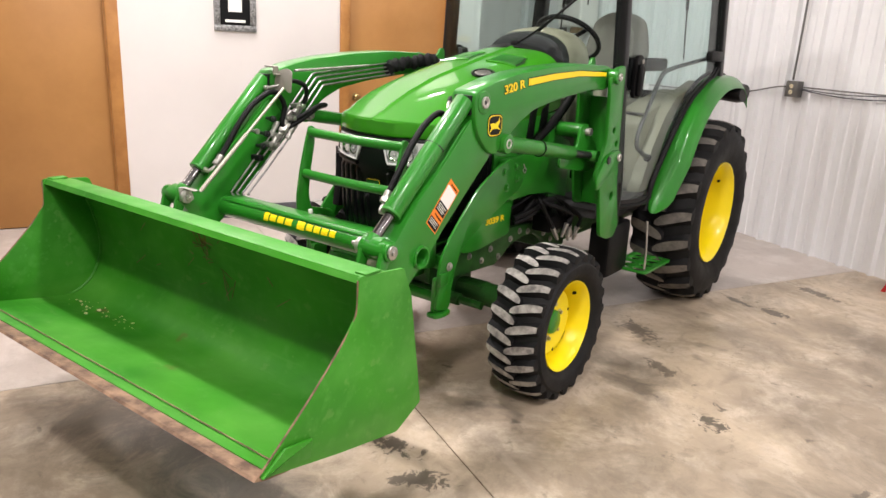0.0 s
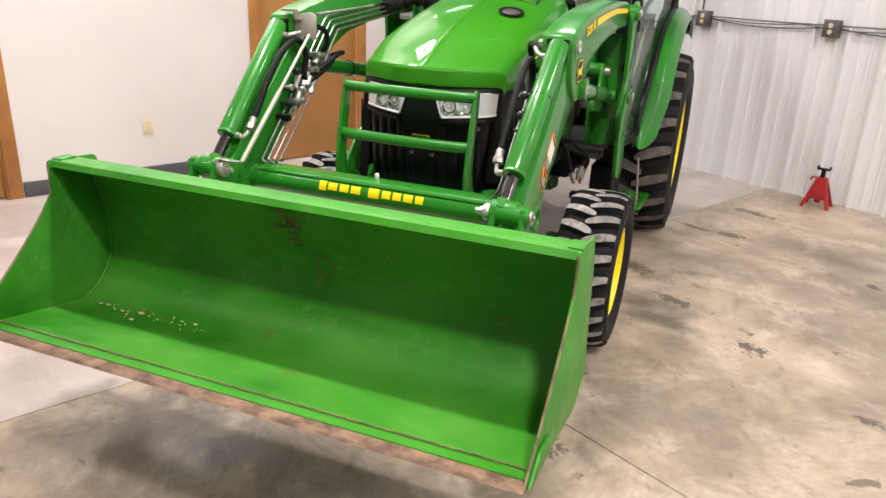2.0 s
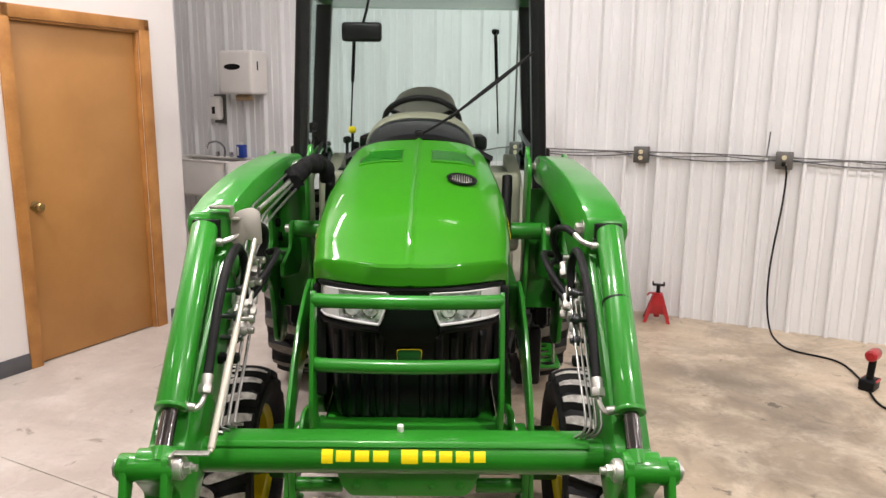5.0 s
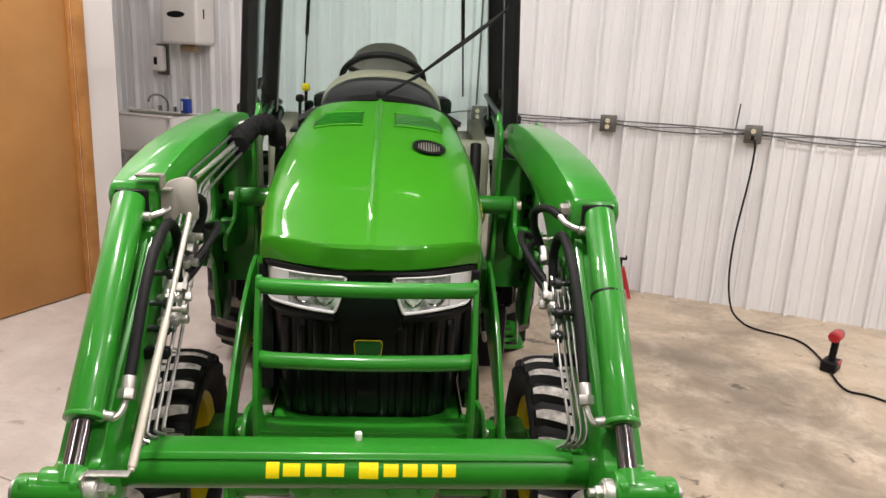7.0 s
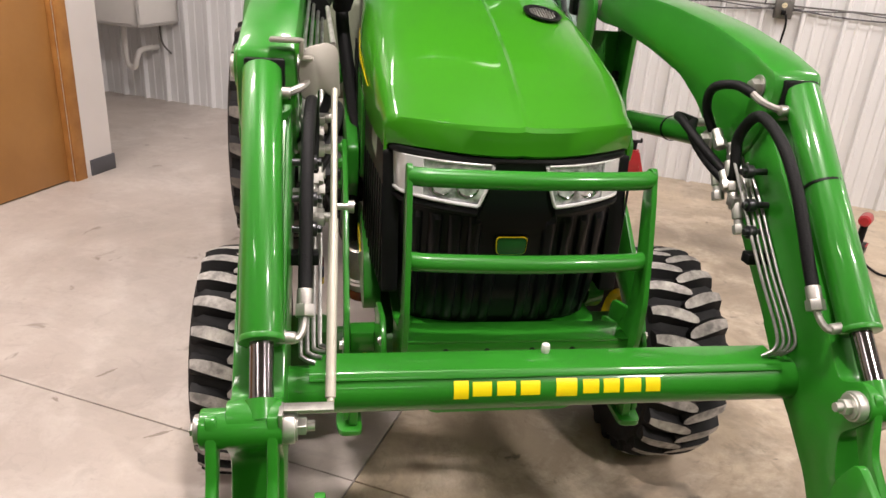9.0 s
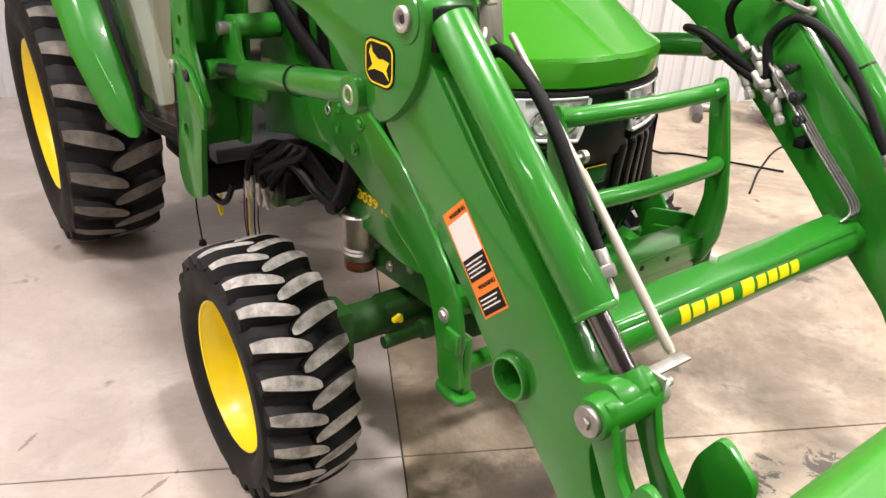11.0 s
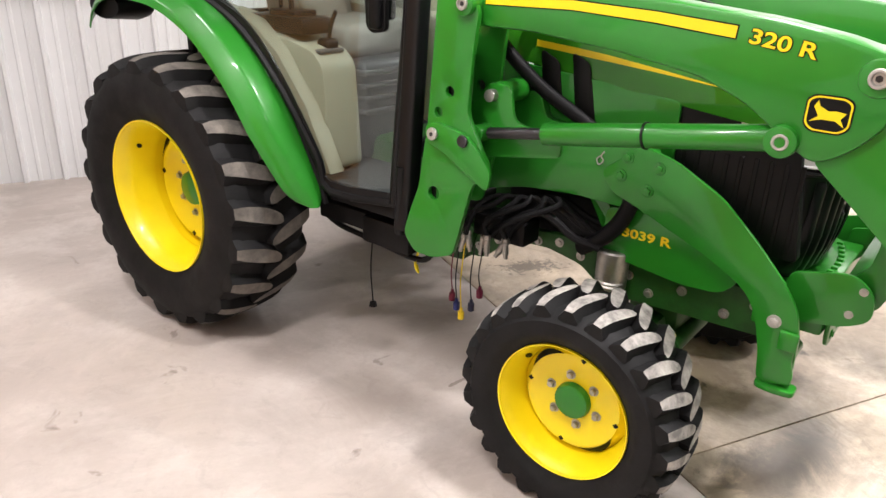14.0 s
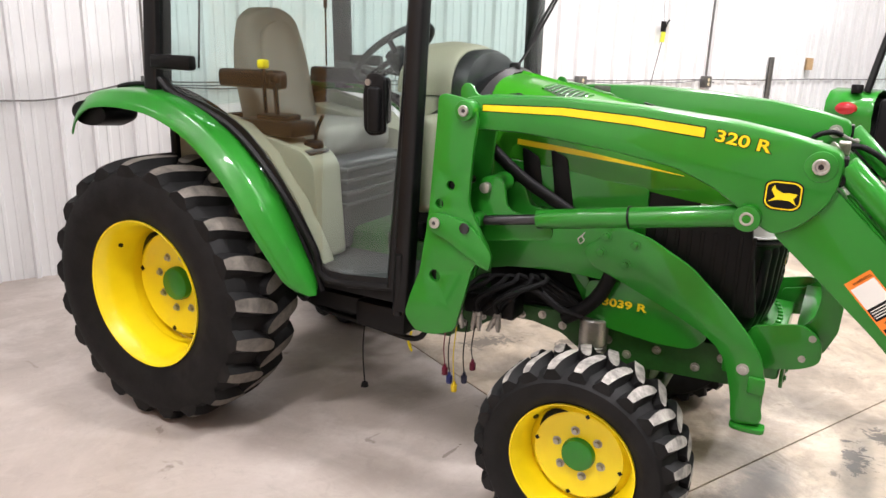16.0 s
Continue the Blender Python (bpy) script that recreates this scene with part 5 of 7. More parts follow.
    part("leg_tube", plate(rounded([(-0.475, 0.414), (-0.405, 0.414), (-0.385, 0.56), (-0.47, 0.56)], 0.01), X(0.336), X(0.3565)), GREEN, lg)
    fb = part("front_bracket", plate(rounded([(-0.40, 0.575), (-0.40, 0.72), (-0.55, 0.755), (-0.605, 0.715), (-0.615, 0.64), (-0.555, 0.605)], 0.03), X(0.285), X(0.297)), GREEN, loader, "green side bracket with bolts")
    for y, z in ((-0.580, 0.715), (-0.560, 0.645)):
        part("bracket_bolt", bolt_bm((X(0.297), y, z), (sd, 0, 0), 0.007, 0.007), STEEL, fb)
    part("leg_bolt", bolt_bm((X(0.370), -0.405, 0.60), (sd, 0, 0), 0.012, 0.010), ZINC, lg)
    part("leg_block", box(X(0.370), X(0.384), -0.475, -0.425, 0.53, 0.585, 0.006), GREEN, lg)
    for y, z in ((0.06, 0.955), (0.075, 0.90), (-0.035, 0.94), (-0.01, 0.87)):
        part("frame_bolt", bolt_bm((X(0.370), y, z), (sd, 0, 0), 0.012, 0.010), GREEN, lg)
    part("foot_tube", cyl((X(0.20), -0.44, 0.47), (X(0.355), -0.44, 0.47), 0.022, seg=18), GREEN, lg)
    part("clip_pin", tube([(X(0.360), 0.138, 0.955), (X(0.362), 0.145, 0.94), (X(0.360), 0.138, 0.928), (X(0.362), 0.15, 0.915), (X(0.362), 0.158, 0.93), (X(0.360), 0.145, 0.943)], 0.0022, 6), ZINC, lg)
    part("frame_stay", box(X(0.28), X(0.356), -0.40, -0.34, 0.57, 0.63, 0.01), GREEN, lg)


for sd in (1, -1):
    loader_side(sd)
tt = part("torque_tube", cyl((-0.476, -0.833, 0.768), (0.476, -0.833, 0.768), 0.042, seg=32), GREEN, loader, "round green cross tube with yellow brand marks")
part("tube_guard", plate(rounded([(-0.865, 0.803), (-0.79, 0.803), (-0.79, 0.815), (-0.855, 0.815)], 0.003, 2), -0.44, 0.44, bevel=0), GREEN, tt)
lx = -0.197
for k, w in enumerate((0.034, 0.044, 0.043, 0.046, 0, 0.050, 0.039, 0.039, 0.042, 0.036)):
    if w == 0:
        lx += 0.020
        continue
    hgt = 0.021 if k in (0, 5) else 0.017
    arc = [radians(a) for a in range(6 if k not in (0, 5) else 0, 46, 5)]
    rows = [[(q + 0.007, -0.833 - 0.0430 * math.cos(a), 0.768 + 0.0430 * math.sin(a)) for a in arc] for q in (lx, lx + w * 0.78)]
    part("brand_bar", thick(loft(rows), 0.0006), DECAL_YELLOW, tt)
    lx += w

# front guard
GPOLY = rounded([(-0.548, 1.098), (-0.578, 1.108), (-0.600, 1.04), (-0.628, 0.93), (-0.648, 0.82), (-0.645, 0.735), (-0.615, 0.66), (-0.55, 0.615), (-0.45, 0.605), (-0.45, 0.70), (-0.535, 0.72), (-0.575, 0.77), (-0.585, 0.83), (-0.572, 0.93), (-0.552, 1.03)], 0.015)
guard = part("front_guard", plate(GPOLY, 0.246, 0.258, bevel=0.002), GREEN, loader, "green tube front guard before the grille")
part("guard_side", plate(GPOLY, -0.258, -0.246, bevel=0.002), GREEN, guard)
for z, y, r in ((1.080, -0.570, 0.019), (0.912, -0.602, 0.019)):
    part("guard_bar", tube([(-0.25, y, z), (-0.20, y - 0.012, z), (0, y - 0.022, z), (0.20, y - 0.012, z), (0.25, y, z)], r, 14), GREEN, guard)
part("guard_channel", box(-0.246, 0.246, -0.61, -0.604, 0.675, 0.7215, 0.001), GREEN, guard)
part("channel_top", box(-0.246, 0.246, -0.61, -0.53, 0.722, 0.728, 0.001), GREEN, guard)
part("channel_back", box(-0.246, 0.246, -0.60, -0.53, 0.64, 0.70, 0.004), GREEN, guard)
for x in (-0.16, -0.07, 0.03, 0.12):
    part("guard_hole", cyl((x, -0.6115, 0.702), (x, -0.609, 0.702), 0.007, seg=14), BLACK, guard)
# Short white pin on the tube guard.
part("white_pin", cyl((-0.008, -0.80, 0.812), (-0.008, -0.80, 0.832), 0.008, seg=12, bevel=0.003), WHITEPLASTIC, tt)

# ---------- the bucket ----------
bucket = thing("loader_bucket", "wide green loader bucket with scratched inside and worn cutting edge", "bucket")
HB = 0.805
SEC = [(-1.305, 0.882), (-1.285, 0.872), (-1.245, 0.80), (-1.215, 0.70), (-1.205, 0.62), (-1.215, 0.545), (-1.255, 0.475), (-1.31, 0.437), (-1.37, 0.428), (-1.52, 0.452), (-1.695, 0.482)]
SEC = [(p.x, p.y) for p in smooth_path([(y, z, 0) for y, z in SEC], 3)]
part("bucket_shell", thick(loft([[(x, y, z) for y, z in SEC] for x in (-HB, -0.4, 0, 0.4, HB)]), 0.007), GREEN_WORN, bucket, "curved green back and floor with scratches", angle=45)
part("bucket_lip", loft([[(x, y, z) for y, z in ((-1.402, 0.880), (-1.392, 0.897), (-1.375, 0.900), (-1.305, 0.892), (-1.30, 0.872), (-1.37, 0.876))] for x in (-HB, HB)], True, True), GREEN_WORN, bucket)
part("cutting_edge", plate([(-1.64, 0.462), (-1.715, 0.472), (-1.745, 0.483), (-1.738, 0.488), (-1.64, 0.468)], -HB - 0.006, HB + 0.006, bevel=0.001), RUST, bucket, "bare rusty cutting edge")
for sd in (1, -1):
    sp = rounded([(-1.405, 0.90), (-1.23, 0.885), (-1.195, 0.80), (-1.135, 0.45), (-1.24, 0.395), (-1.46, 0.43), (-1.73, 0.483), (-1.68, 0.53), (-1.56, 0.635), (-1.46, 0.735), (-1.41, 0.80)], 0.012)
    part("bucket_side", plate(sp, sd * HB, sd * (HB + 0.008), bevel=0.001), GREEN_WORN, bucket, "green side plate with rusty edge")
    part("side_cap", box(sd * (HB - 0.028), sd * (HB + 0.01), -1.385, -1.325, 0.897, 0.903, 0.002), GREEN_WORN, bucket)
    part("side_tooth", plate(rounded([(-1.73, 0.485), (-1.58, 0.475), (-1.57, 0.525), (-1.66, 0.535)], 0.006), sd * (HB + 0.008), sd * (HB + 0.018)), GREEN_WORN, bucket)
    for x in (0.42, 0.58):
        part("bucket_ear", plate(rounded([(-1.12, 0.80), (-1.09, 0.74), (-1.07, 0.52), (-1.10, 0.46), (-1.18, 0.49), (-1.185, 0.76)], 0.02), sd * (x - 0.008), sd * (x + 0.008)), GREEN, bucket)

# ---------- hoses and steel lines on the loader ----------
def fitting(p, d, parent, r=0.0115, l=0.045):
    p, d = Vector(p), Vector(d).normalized()
    return part("hose_fitting", join(cyl(p, p + d * l, r, seg=14, bevel=0.002), cyl(p + d * l * 0.55, p + d * l, r * 1.25, seg=6, bevel=0.002)), STEEL, parent)


def coupler(p, d, parent):
    """A zinc hose coupler: ferrule, hexagon nut and neck."""
    p, d = Vector(p), Vector(d).normalized()
    return part("hose_coupler", join(cyl(p, p + d * 0.034, 0.0125, seg=14, bevel=0.002), cyl(p + d * 0.034, p + d * 0.046, 0.0095, seg=12), cyl(p + d * 0.046, p + d * 0.066, 0.0135, seg=6, bevel=0.002)), ZINC, parent)


def hydraulics(sd):
    X = lambda a: a * sd
    hy = part("hose_clamp", box(X(0.425), X(0.478), -0.70, -0.672, 0.945, 0.968, 0.003), BLACK, loader, "black line clamp with steel lines and hoses")
    part("line_clamp", box(X(0.425), X(0.478), -0.60, -0.572, 1.03, 1.053, 0.003), STEEL, hy)
    for k in range(4):
        x = 0.432 + 0.0125 * k
        o = 0.012 * k
        pts = [(X(x), -0.53 - o * 0.5, 1.15 - o), (X(x), -0.62 - o * 0.3, 1.06 - o * 0.3), (X(x), -0.735, 0.948), (X(x + 0.004), -0.822, 0.866), (X(x - 0.003), -0.842, 0.838), (X(x - 0.022), -0.836, 0.818)]
        if sd > 0:
            part("steel_line", tube(pts, 0.0034, 8, n=4), LINESTEEL, hy)
        if k % 2 == 0:
            fitting((X(x - 0.003), -0.47 - o, 1.165 - o), (0, -0.7, -0.7), hy)
    # couplers and clamp bolts on the lines
    for x, y, z in ((0.438, -0.535, 1.115), (0.440, -0.592, 1.04), (0.426, -0.508, 1.085), (0.452, -0.575, 1.10)):
        coupler((X(x), y, z), (0, -0.5, -0.86), hy)
    for y, z in ((-0.612, 1.115), (-0.645, 1.055), (-0.668, 1.005)):
        part("clamp_bolt", join(cyl((X(0.425), y, z), (X(0.474), y, z), 0.007, seg=10), cyl((X(0.428), y, z), (X(0.444), y, z), 0.014, seg=14, bevel=0.002), bolt_bm((X(0.428), y, z), (-sd, 0, 0), 0.008, 0.008, False)), DARKSTEEL, hy)
    # hoses of the bucket cylinder
    p = [(X(0.437), -0.55, 1.075), (X(0.438), -0.56, 1.10), (X(0.436), -0.548, 1.17), (X(0.438), -0.60, 1.226), (X(0.442), -0.685, 1.197), (X(0.444), -0.765, 1.125), (X(0.445), -0.85, 1.012), (X(0.445), -0.872, 0.985)]
    part("hydraulic_hose", tube(p, 0.0115, 10), HOSE, hy)
    fitting(p[-1], (0, -0.55, -0.75), hy, 0.0135, 0.045)
    part("hose_elbow", tube([(X(0.445), -0.895, 0.952), (X(0.448), -0.915, 0.935), (X(0.458), -0.928, 0.926), (X(0.478), -0.93, 0.93), (X(0.50), -0.925, 0.94)], 0.0065, 8), STEEL, hy)
    fitting((X(0.458), -0.928, 0.928), (sd, 0, 0.1), hy, 0.010, 0.03)
    p = [(X(0.425), -0.46, 1.16), (X(0.405), -0.45, 1.21), (X(0.40), -0.47, 1.255), (X(0.42), -0.52, 1.272), (X(0.44), -0.555, 1.262)]
    part("hydraulic_hose", tube(p, 0.010, 10), HOSE, hy)
    part("hose_elbow", tube([p[-1], (X(0.455), -0.58, 1.248), (X(0.48), -0.60, 1.24), (X(0.50), -0.605, 1.24)], 0.0075, 8), STEEL, hy)
    fitting((X(0.475), -0.605, 1.24), (sd, 0, 0), hy, 0.011, 0.03)
    # hoses of the lift cylinder
    p = [(X(0.43), -0.53, 1.09), (X(0.40), -0.47, 1.13), (X(0.385), -0.40, 1.165), (X(0.40), -0.34, 1.165), (X(0.45), -0.335, 1.15)]
    part("hydraulic_hose", tube(p, 0.010, 10), HOSE, hy)
    p = [(X(0.44), -0.56, 1.06), (X(0.41), -0.49, 1.10), (X(0.40), -0.42, 1.14), (X(0.43), -0.36, 1.155)]
    part("hydraulic_hose", tube(p, 0.010, 10), HOSE, hy)
    fitting((X(0.43), -0.53, 1.09), (0, -0.6, -0.6), hy)
    fitting((X(0.44), -0.56, 1.06), (0, -0.6, -0.6), hy)
    part("lift_port", cyl((X(0.445), -0.335, 1.15), (X(0.52), -0.335, 1.15), 0.010, seg=12), STEEL, hy)
    if sd > 0:
        part("cylinder_strap", moved(lathe([(-0.0025, 0.034), (-0.0025, 0.0365), (0.0025, 0.0365), (0.0025, 0.034)], 26), Matrix.Translation((X(0.517), -0.735, 1.126)) @ Vector((X(-0.02), -0.44, -0.43)).to_track_quat("X", "Z").to_matrix().to_4x4()), BLACK, hy)
    return hy


for sd in (1, -1):
    hydraulics(sd)

# level rod and steel lines on the far-side arm
kid = plate(rounded([(0.045, -0.055), (0.045, 0.045), (0.02, 0.058), (-0.03, 0.048), (-0.048, 0.01), (-0.045, -0.05), (-0.02, -0.062), (0.0, -0.03), (0.02, -0.05)], 0.03), -0.003, 0.003)
lv = part("level_indicator", moved(kid, Matrix.Translation((-0.425, -0.56, 1.272)) @ Matrix.Rotation(radians(-68), 4, "Z") @ Matrix.Rotation(radians(-8), 4, "Y") @ Matrix.Diagonal((1, 0.86, 0.9, 1))), mat("pale_zinc_plate", (0.32, 0.305, 0.265), 0.45, metal=0.6, var=0.2, scale=9), loader, "steel level rod with kidney plate")
part("level_rod", tube([(-0.398, -0.585, 1.245), (-0.400, -0.80, 1.05), (-0.405, -1.005, 0.862)], 0.006, 10, smooth=False), mat("pale_zinc", (0.46, 0.43, 0.36), 0.42, metal=0.5), lv, "pale zinc rod")
part("rod_sleeve", cyl((-0.40, -0.78, 1.068), (-0.405, -1.0, 0.866), 0.0082, seg=14), mat("pale_sleeve", (0.46, 0.43, 0.36), 0.45, metal=0.4, var=0.15), lv)
part("rod_bracket", join(box(-0.475, -0.40, -1.035, -1.015, 0.866, 0.870, 0.001), box(-0.479, -0.473, -1.05, -1.015, 0.82, 0.872, 0.001)), STEEL, lv)
part("rod_screw", join(cyl((-0.40, -0.75, 1.08), (-0.37, -0.75, 1.08), 0.006, seg=10), cyl((-0.375, -0.75, 1.08), (-0.365, -0.75, 1.08), 0.011, seg=12)), STEEL, lv)
part("upper_rod", tube([(-0.40, -0.52, 1.315), (-0.405, -0.28, 1.325), (-0.41, -0.05, 1.335)], 0.0055, 8, smooth=False), STEEL, lv)
part("line_cover", join(box(-0.512, -0.455, -0.590, -0.562, 1.324, 1.3315, 0.0035), box(-0.460, -0.452, -0.590, -0.562, 1.300, 1.330, 0.003), box(-0.458, -0.435, -0.590, -0.565, 1.294, 1.301, 0.003)), mat("pale_zinc_strap", (0.34, 0.32, 0.28), 0.42, metal=0.6, var=0.25, scale=15), lv, "bent steel line cover")
SLEEVE = [(-0.438, 0.115, 1.322), (-0.435, 0.20, 1.336), (-0.425, 0.30, 1.352), (-0.40, 0.38, 1.362), (-0.375, 0.43, 1.345), (-0.36, 0.46, 1.29)]
sl = tube(SLEEVE, 0.030, 18, n=14)
sl.verts.ensure_lookup_table()
for v_ in sl.verts:
    core = min((Vector(q) for q in smooth_path(SLEEVE, 14)), key=lambda q: (q - v_.co).length)
    w_ = v_.co * 26
    v_.co += (v_.co - core) * (0.26 * math.sin(w_.y * 2.1 + 1.7 * math.sin(w_.z)) * math.cos(w_.x * 1.3 + w_.y * 0.7) + 0.14 * math.sin(w_.y * 5.3 + w_.x * 3.1))
bun = part("hose_sleeve", sl, mat("fabric_sleeve", (0.005, 0.005, 0.0055), 0.75, bump=0.8, bscale=420, spec=0.2), loader, "black crumpled fabric hose sleeve")
for k in range(4):
    x, o = -0.456 + 0.011 * k, 0.017 * k
    pts = [(x, 0.15, 1.345 - o), (x, -0.10, 1.323 - o), (x, -0.325 + 0.3 * o, 1.303 - o), (x, -0.362 + 0.5 * o, 1.297 - o), (x, -0.395 + 0.6 * o, 1.268 - o), (x, -0.55 + 0.8 * o, 1.105 - 0.9 * o), (x, -0.69 + o, 0.958 - 0.6 * o), (x, -0.805 + 1.1 * o, 0.842 - 0.3 * o), (x + 0.005, -0.822 + 1.1 * o, 0.826 - 0.2 * o), (x + 0.026, -0.828 + o, 0.819)]
    part("steel_line", tube(pts, 0.0042, 8, n=4), LINESTEEL, bun)
for y, z in ((-0.47, 1.165), (-0.52, 1.115), (-0.62, 1.01)):
    part("line_clamp", join(box(-0.462, -0.415, y - 0.028, y + 0.028, z - 0.009, z + 0.009, 0.003), cyl((-0.42, y, z), (-0.40, y, z), 0.010, seg=12, bevel=0.002)), STEEL, bun)
part("hydraulic_hose", tube([(0.365, 0.56, 1.30), (0.36, 0.51, 1.22), (0.345, 0.38, 1.11), (0.33, 0.24, 1.03), (0.31, 0.10, 0.95)], 0.021, 12), HOSE, tractor)
part("hydraulic_hose", tube([(-0.365, 0.56, 1.30), (-0.36, 0.51, 1.22), (-0.345, 0.38, 1.11), (-0.33, 0.24, 1.03), (-0.31, 0.10, 0.95)], 0.021, 12), HOSE, tractor)

# tangle of hoses between mast and leg
rng = random.Random(5)
for sd in (1, -1):
    for k in range(4):
        a, b = rng.uniform(-0.03, 0.03), rng.uniform(-0.05, 0.05)
        x = rng.uniform(0.30, 0.41) * sd
        p = [(x, 0.52 + a, 0.58 + abs(b)), (x + 0.02 * sd * b * 10, 0.44 + a, 0.70 + b), (x, 0.32 + a, 0.755 + b * 0.6), (x - 0.03 * sd, 0.22 + a, 0.70 + b), (x - 0.05 * sd, 0.12, 0.68 + b)]
        part("hydraulic_hose", tube(p, rng.choice((0.009, 0.011, 0.013)), 8, n=4), HOSE, tractor)
    for k in range(6):
        y, z = 0.585 - 0.037 * k + rng.uniform(-0.006, 0.006), 0.555 + 0.006 * k + rng.uniform(-0.014, 0.014)
        a_ = Vector((0.43 * sd + rng.uniform(-0.012, 0.012), y, z))
        d_ = Vector((rng.uniform(-0.25, 0.25), rng.uniform(-0.7, 0.3), 1)).normalized()
        part("quick_coupler", join(cyl(a_, a_ + d_ * 0.042, 0.0105, seg=12, bevel=0.002), cyl(a_ + d_ * 0.042, a_ + d_ * 0.058, 0.013, seg=6, bevel=0.002), cyl(a_ - d_ * 0.014, a_, 0.0075, seg=10)), STEEL, tractor)
        top_ = a_ + d_ * 0.058
        part("hydraulic_hose", tube([top_, top_ + d_ * 0.05, (0.40 * sd, y - 0.05 - 0.02 * k, 0.71 + 0.012 * k), (0.36 * sd, y - 0.13, 0.745 + 0.006 * k), (0.33 * sd, 0.20 - 0.012 * k, 0.68)], 0.0095, 8, n=4), HOSE, tractor)
    part("brace", plate(rounded([(0.22, 0.82), (0.16, 0.82), (0.05, 0.64), (0.11, 0.63)], 0.006), 0.28 * sd, 0.292 * sd), GREEN, tractor)
    part("valve_block", box(0.30 * sd, 0.40 * sd, 0.36, 0.56, 0.60, 0.68, 0.01), BLACK, tractor)
part("transmission_side", plate(rounded([(0.66, 0.44), (1.0, 0.42), (1.05, 0.50), (0.8, 0.58), (0.62, 0.58)], 0.02), -0.30, -0.22), GREEN_CAST, tractor)
part("sleeved_hose", tube([(-0.335, 0.043, 0.886), (-0.345, 0.043, 0.823), (-0.348, 0.067, 0.753), (-0.345, 0.12, 0.687), (-0.33, 0.193, 0.631)], 0.025, 12, n=5), HOSE, tractor, "thick black sleeved hose")
CAPS = [("red_cap", (0.16, 0.008, 0.03), 0.613, 0.36), ("blue_cap", (0.02, 0.03, 0.16), 0.593, 0.331), ("yellow_cap", (0.75, 0.55, 0.01), 0.572, 0.301), ("black_cap", (0.012, 0.014, 0.04), 0.531, 0.347), ("maroon_cap", (0.13, 0.006, 0.03), 0.498, 0.408)]
for nm, col, y, z in CAPS:
    cm = mat(nm + "_plastic", col, 0.45)
    c = part("dust_cap", join(cyl((-0.43, y, z - 0.016), (-0.43, y, z + 0.014), 0.0115, seg=14, bevel=0.003), cyl((-0.43, y, z + 0.012), (-0.43, y, z + 0.026), 0.006, seg=10)), cm, tractor, nm.replace("_", " ").replace("cap", "dust cap") + " on a cord")
    part("cap_cord", tube([(-0.43, y, z + 0.02), (-0.432, y + 0.006, (z + 0.56) / 2), (-0.43, y - 0.005, 0.575)], 0.0022, 6), cm if nm in ("yellow_cap", "red_cap") else HOSE, c)
part("drain_tube", tube([(-0.48, 0.945, 0.50), (-0.485, 0.95, 0.38), (-0.48, 0.945, 0.245)], 0.003, 6), HOSE, tractor)
part("drain_weight", moved(lathe([(-0.012, 0.0005), (-0.01, 0.012), (0.006, 0.016), (0.012, 0.0005)], 16), Matrix.Translation((-0.48, 0.945, 0.235)) @ Matrix.Rotation(radians(90), 4, "Y")), BLACK, tractor)
part("yellow_tie", tube([(-0.46, 0.745, 0.50), (-0.47, 0.75, 0.455), (-0.465, 0.74, 0.425), (-0.46, 0.752, 0.45)], 0.005, 6), YELLOW, tractor)
part("lower_tube", tube([(-0.40, 1.28, 0.50), (-0.46, 1.12, 0.50), (-0.47, 0.92, 0.49), (-0.47, 0.76, 0.475), (-0.46, 0.70, 0.49), (-0.44, 0.68, 0.55)], 0.011, 10), BLACK, tractor)
part("battery_tray", join(box(-0.52, -0.34, 0.74, 0.96, 0.50, 0.60, 0.01), box(-0.50, -0.36, 0.96, 1.2, 0.53, 0.60, 0.01)), BLACK, tractor)
part("filter_bowl", join(cyl((-0.30, 0.095, 0.475), (-0.30, 0.095, 0.51), 0.045, seg=24, bevel=0.008)), mat("brown_filter_bowl", (0.10, 0.03, 0.012), 0.25), tractor)
part("tow_tie", tube([(-0.30, -0.12, 0.41), (-0.31, -0.13, 0.43), (-0.32, -0.12, 0.415)], 0.009, 8), YELLOW, tractor)
part("steering_cylinder", join(cyl((-0.34, -0.10, 0.34), (0.34, -0.10, 0.34), 0.018, seg=16), cyl((-0.22, -0.10, 0.34), (0.22, -0.10, 0.34), 0.028, seg=18, bevel=0.003)), GREEN_CAST, tractor)
part("skid_plate", plate(rounded([(-0.20, 0.52), (-0.17, 0.475), (0.17, 0.475), (0.20, 0.52), (0.20, 0.57), (-0.20, 0.57)], 0.02), -0.515, -0.503, axis="y"), GREEN, tractor)
for x in (-0.15, 0.15, -0.07, 0.07):
    part("skid_bolt", bolt_bm((x, -0.515, 0.51), (0, -1, 0), 0.009, 0.008), GREEN, tractor)
for k in range(11):
    part("grille_clip", box(-0.19 + 0.038 * k - 0.008, -0.19 + 0.038 * k + 0.008, -0.478 + 0.0013 * (k - 5) ** 2, -0.46 + 0.0013 * (k - 5) ** 2, 0.652, 0.668, 0.003), GREEN, tractor)
part("grille_tray", loft([nose_section(z, w, f, 0.04, -0.05) for z, w, f in ((0.63, 0.23, -0.42), (0.652, 0.25, -0.475), (0.66, 0.25, -0.475))], True), GREEN, tractor)

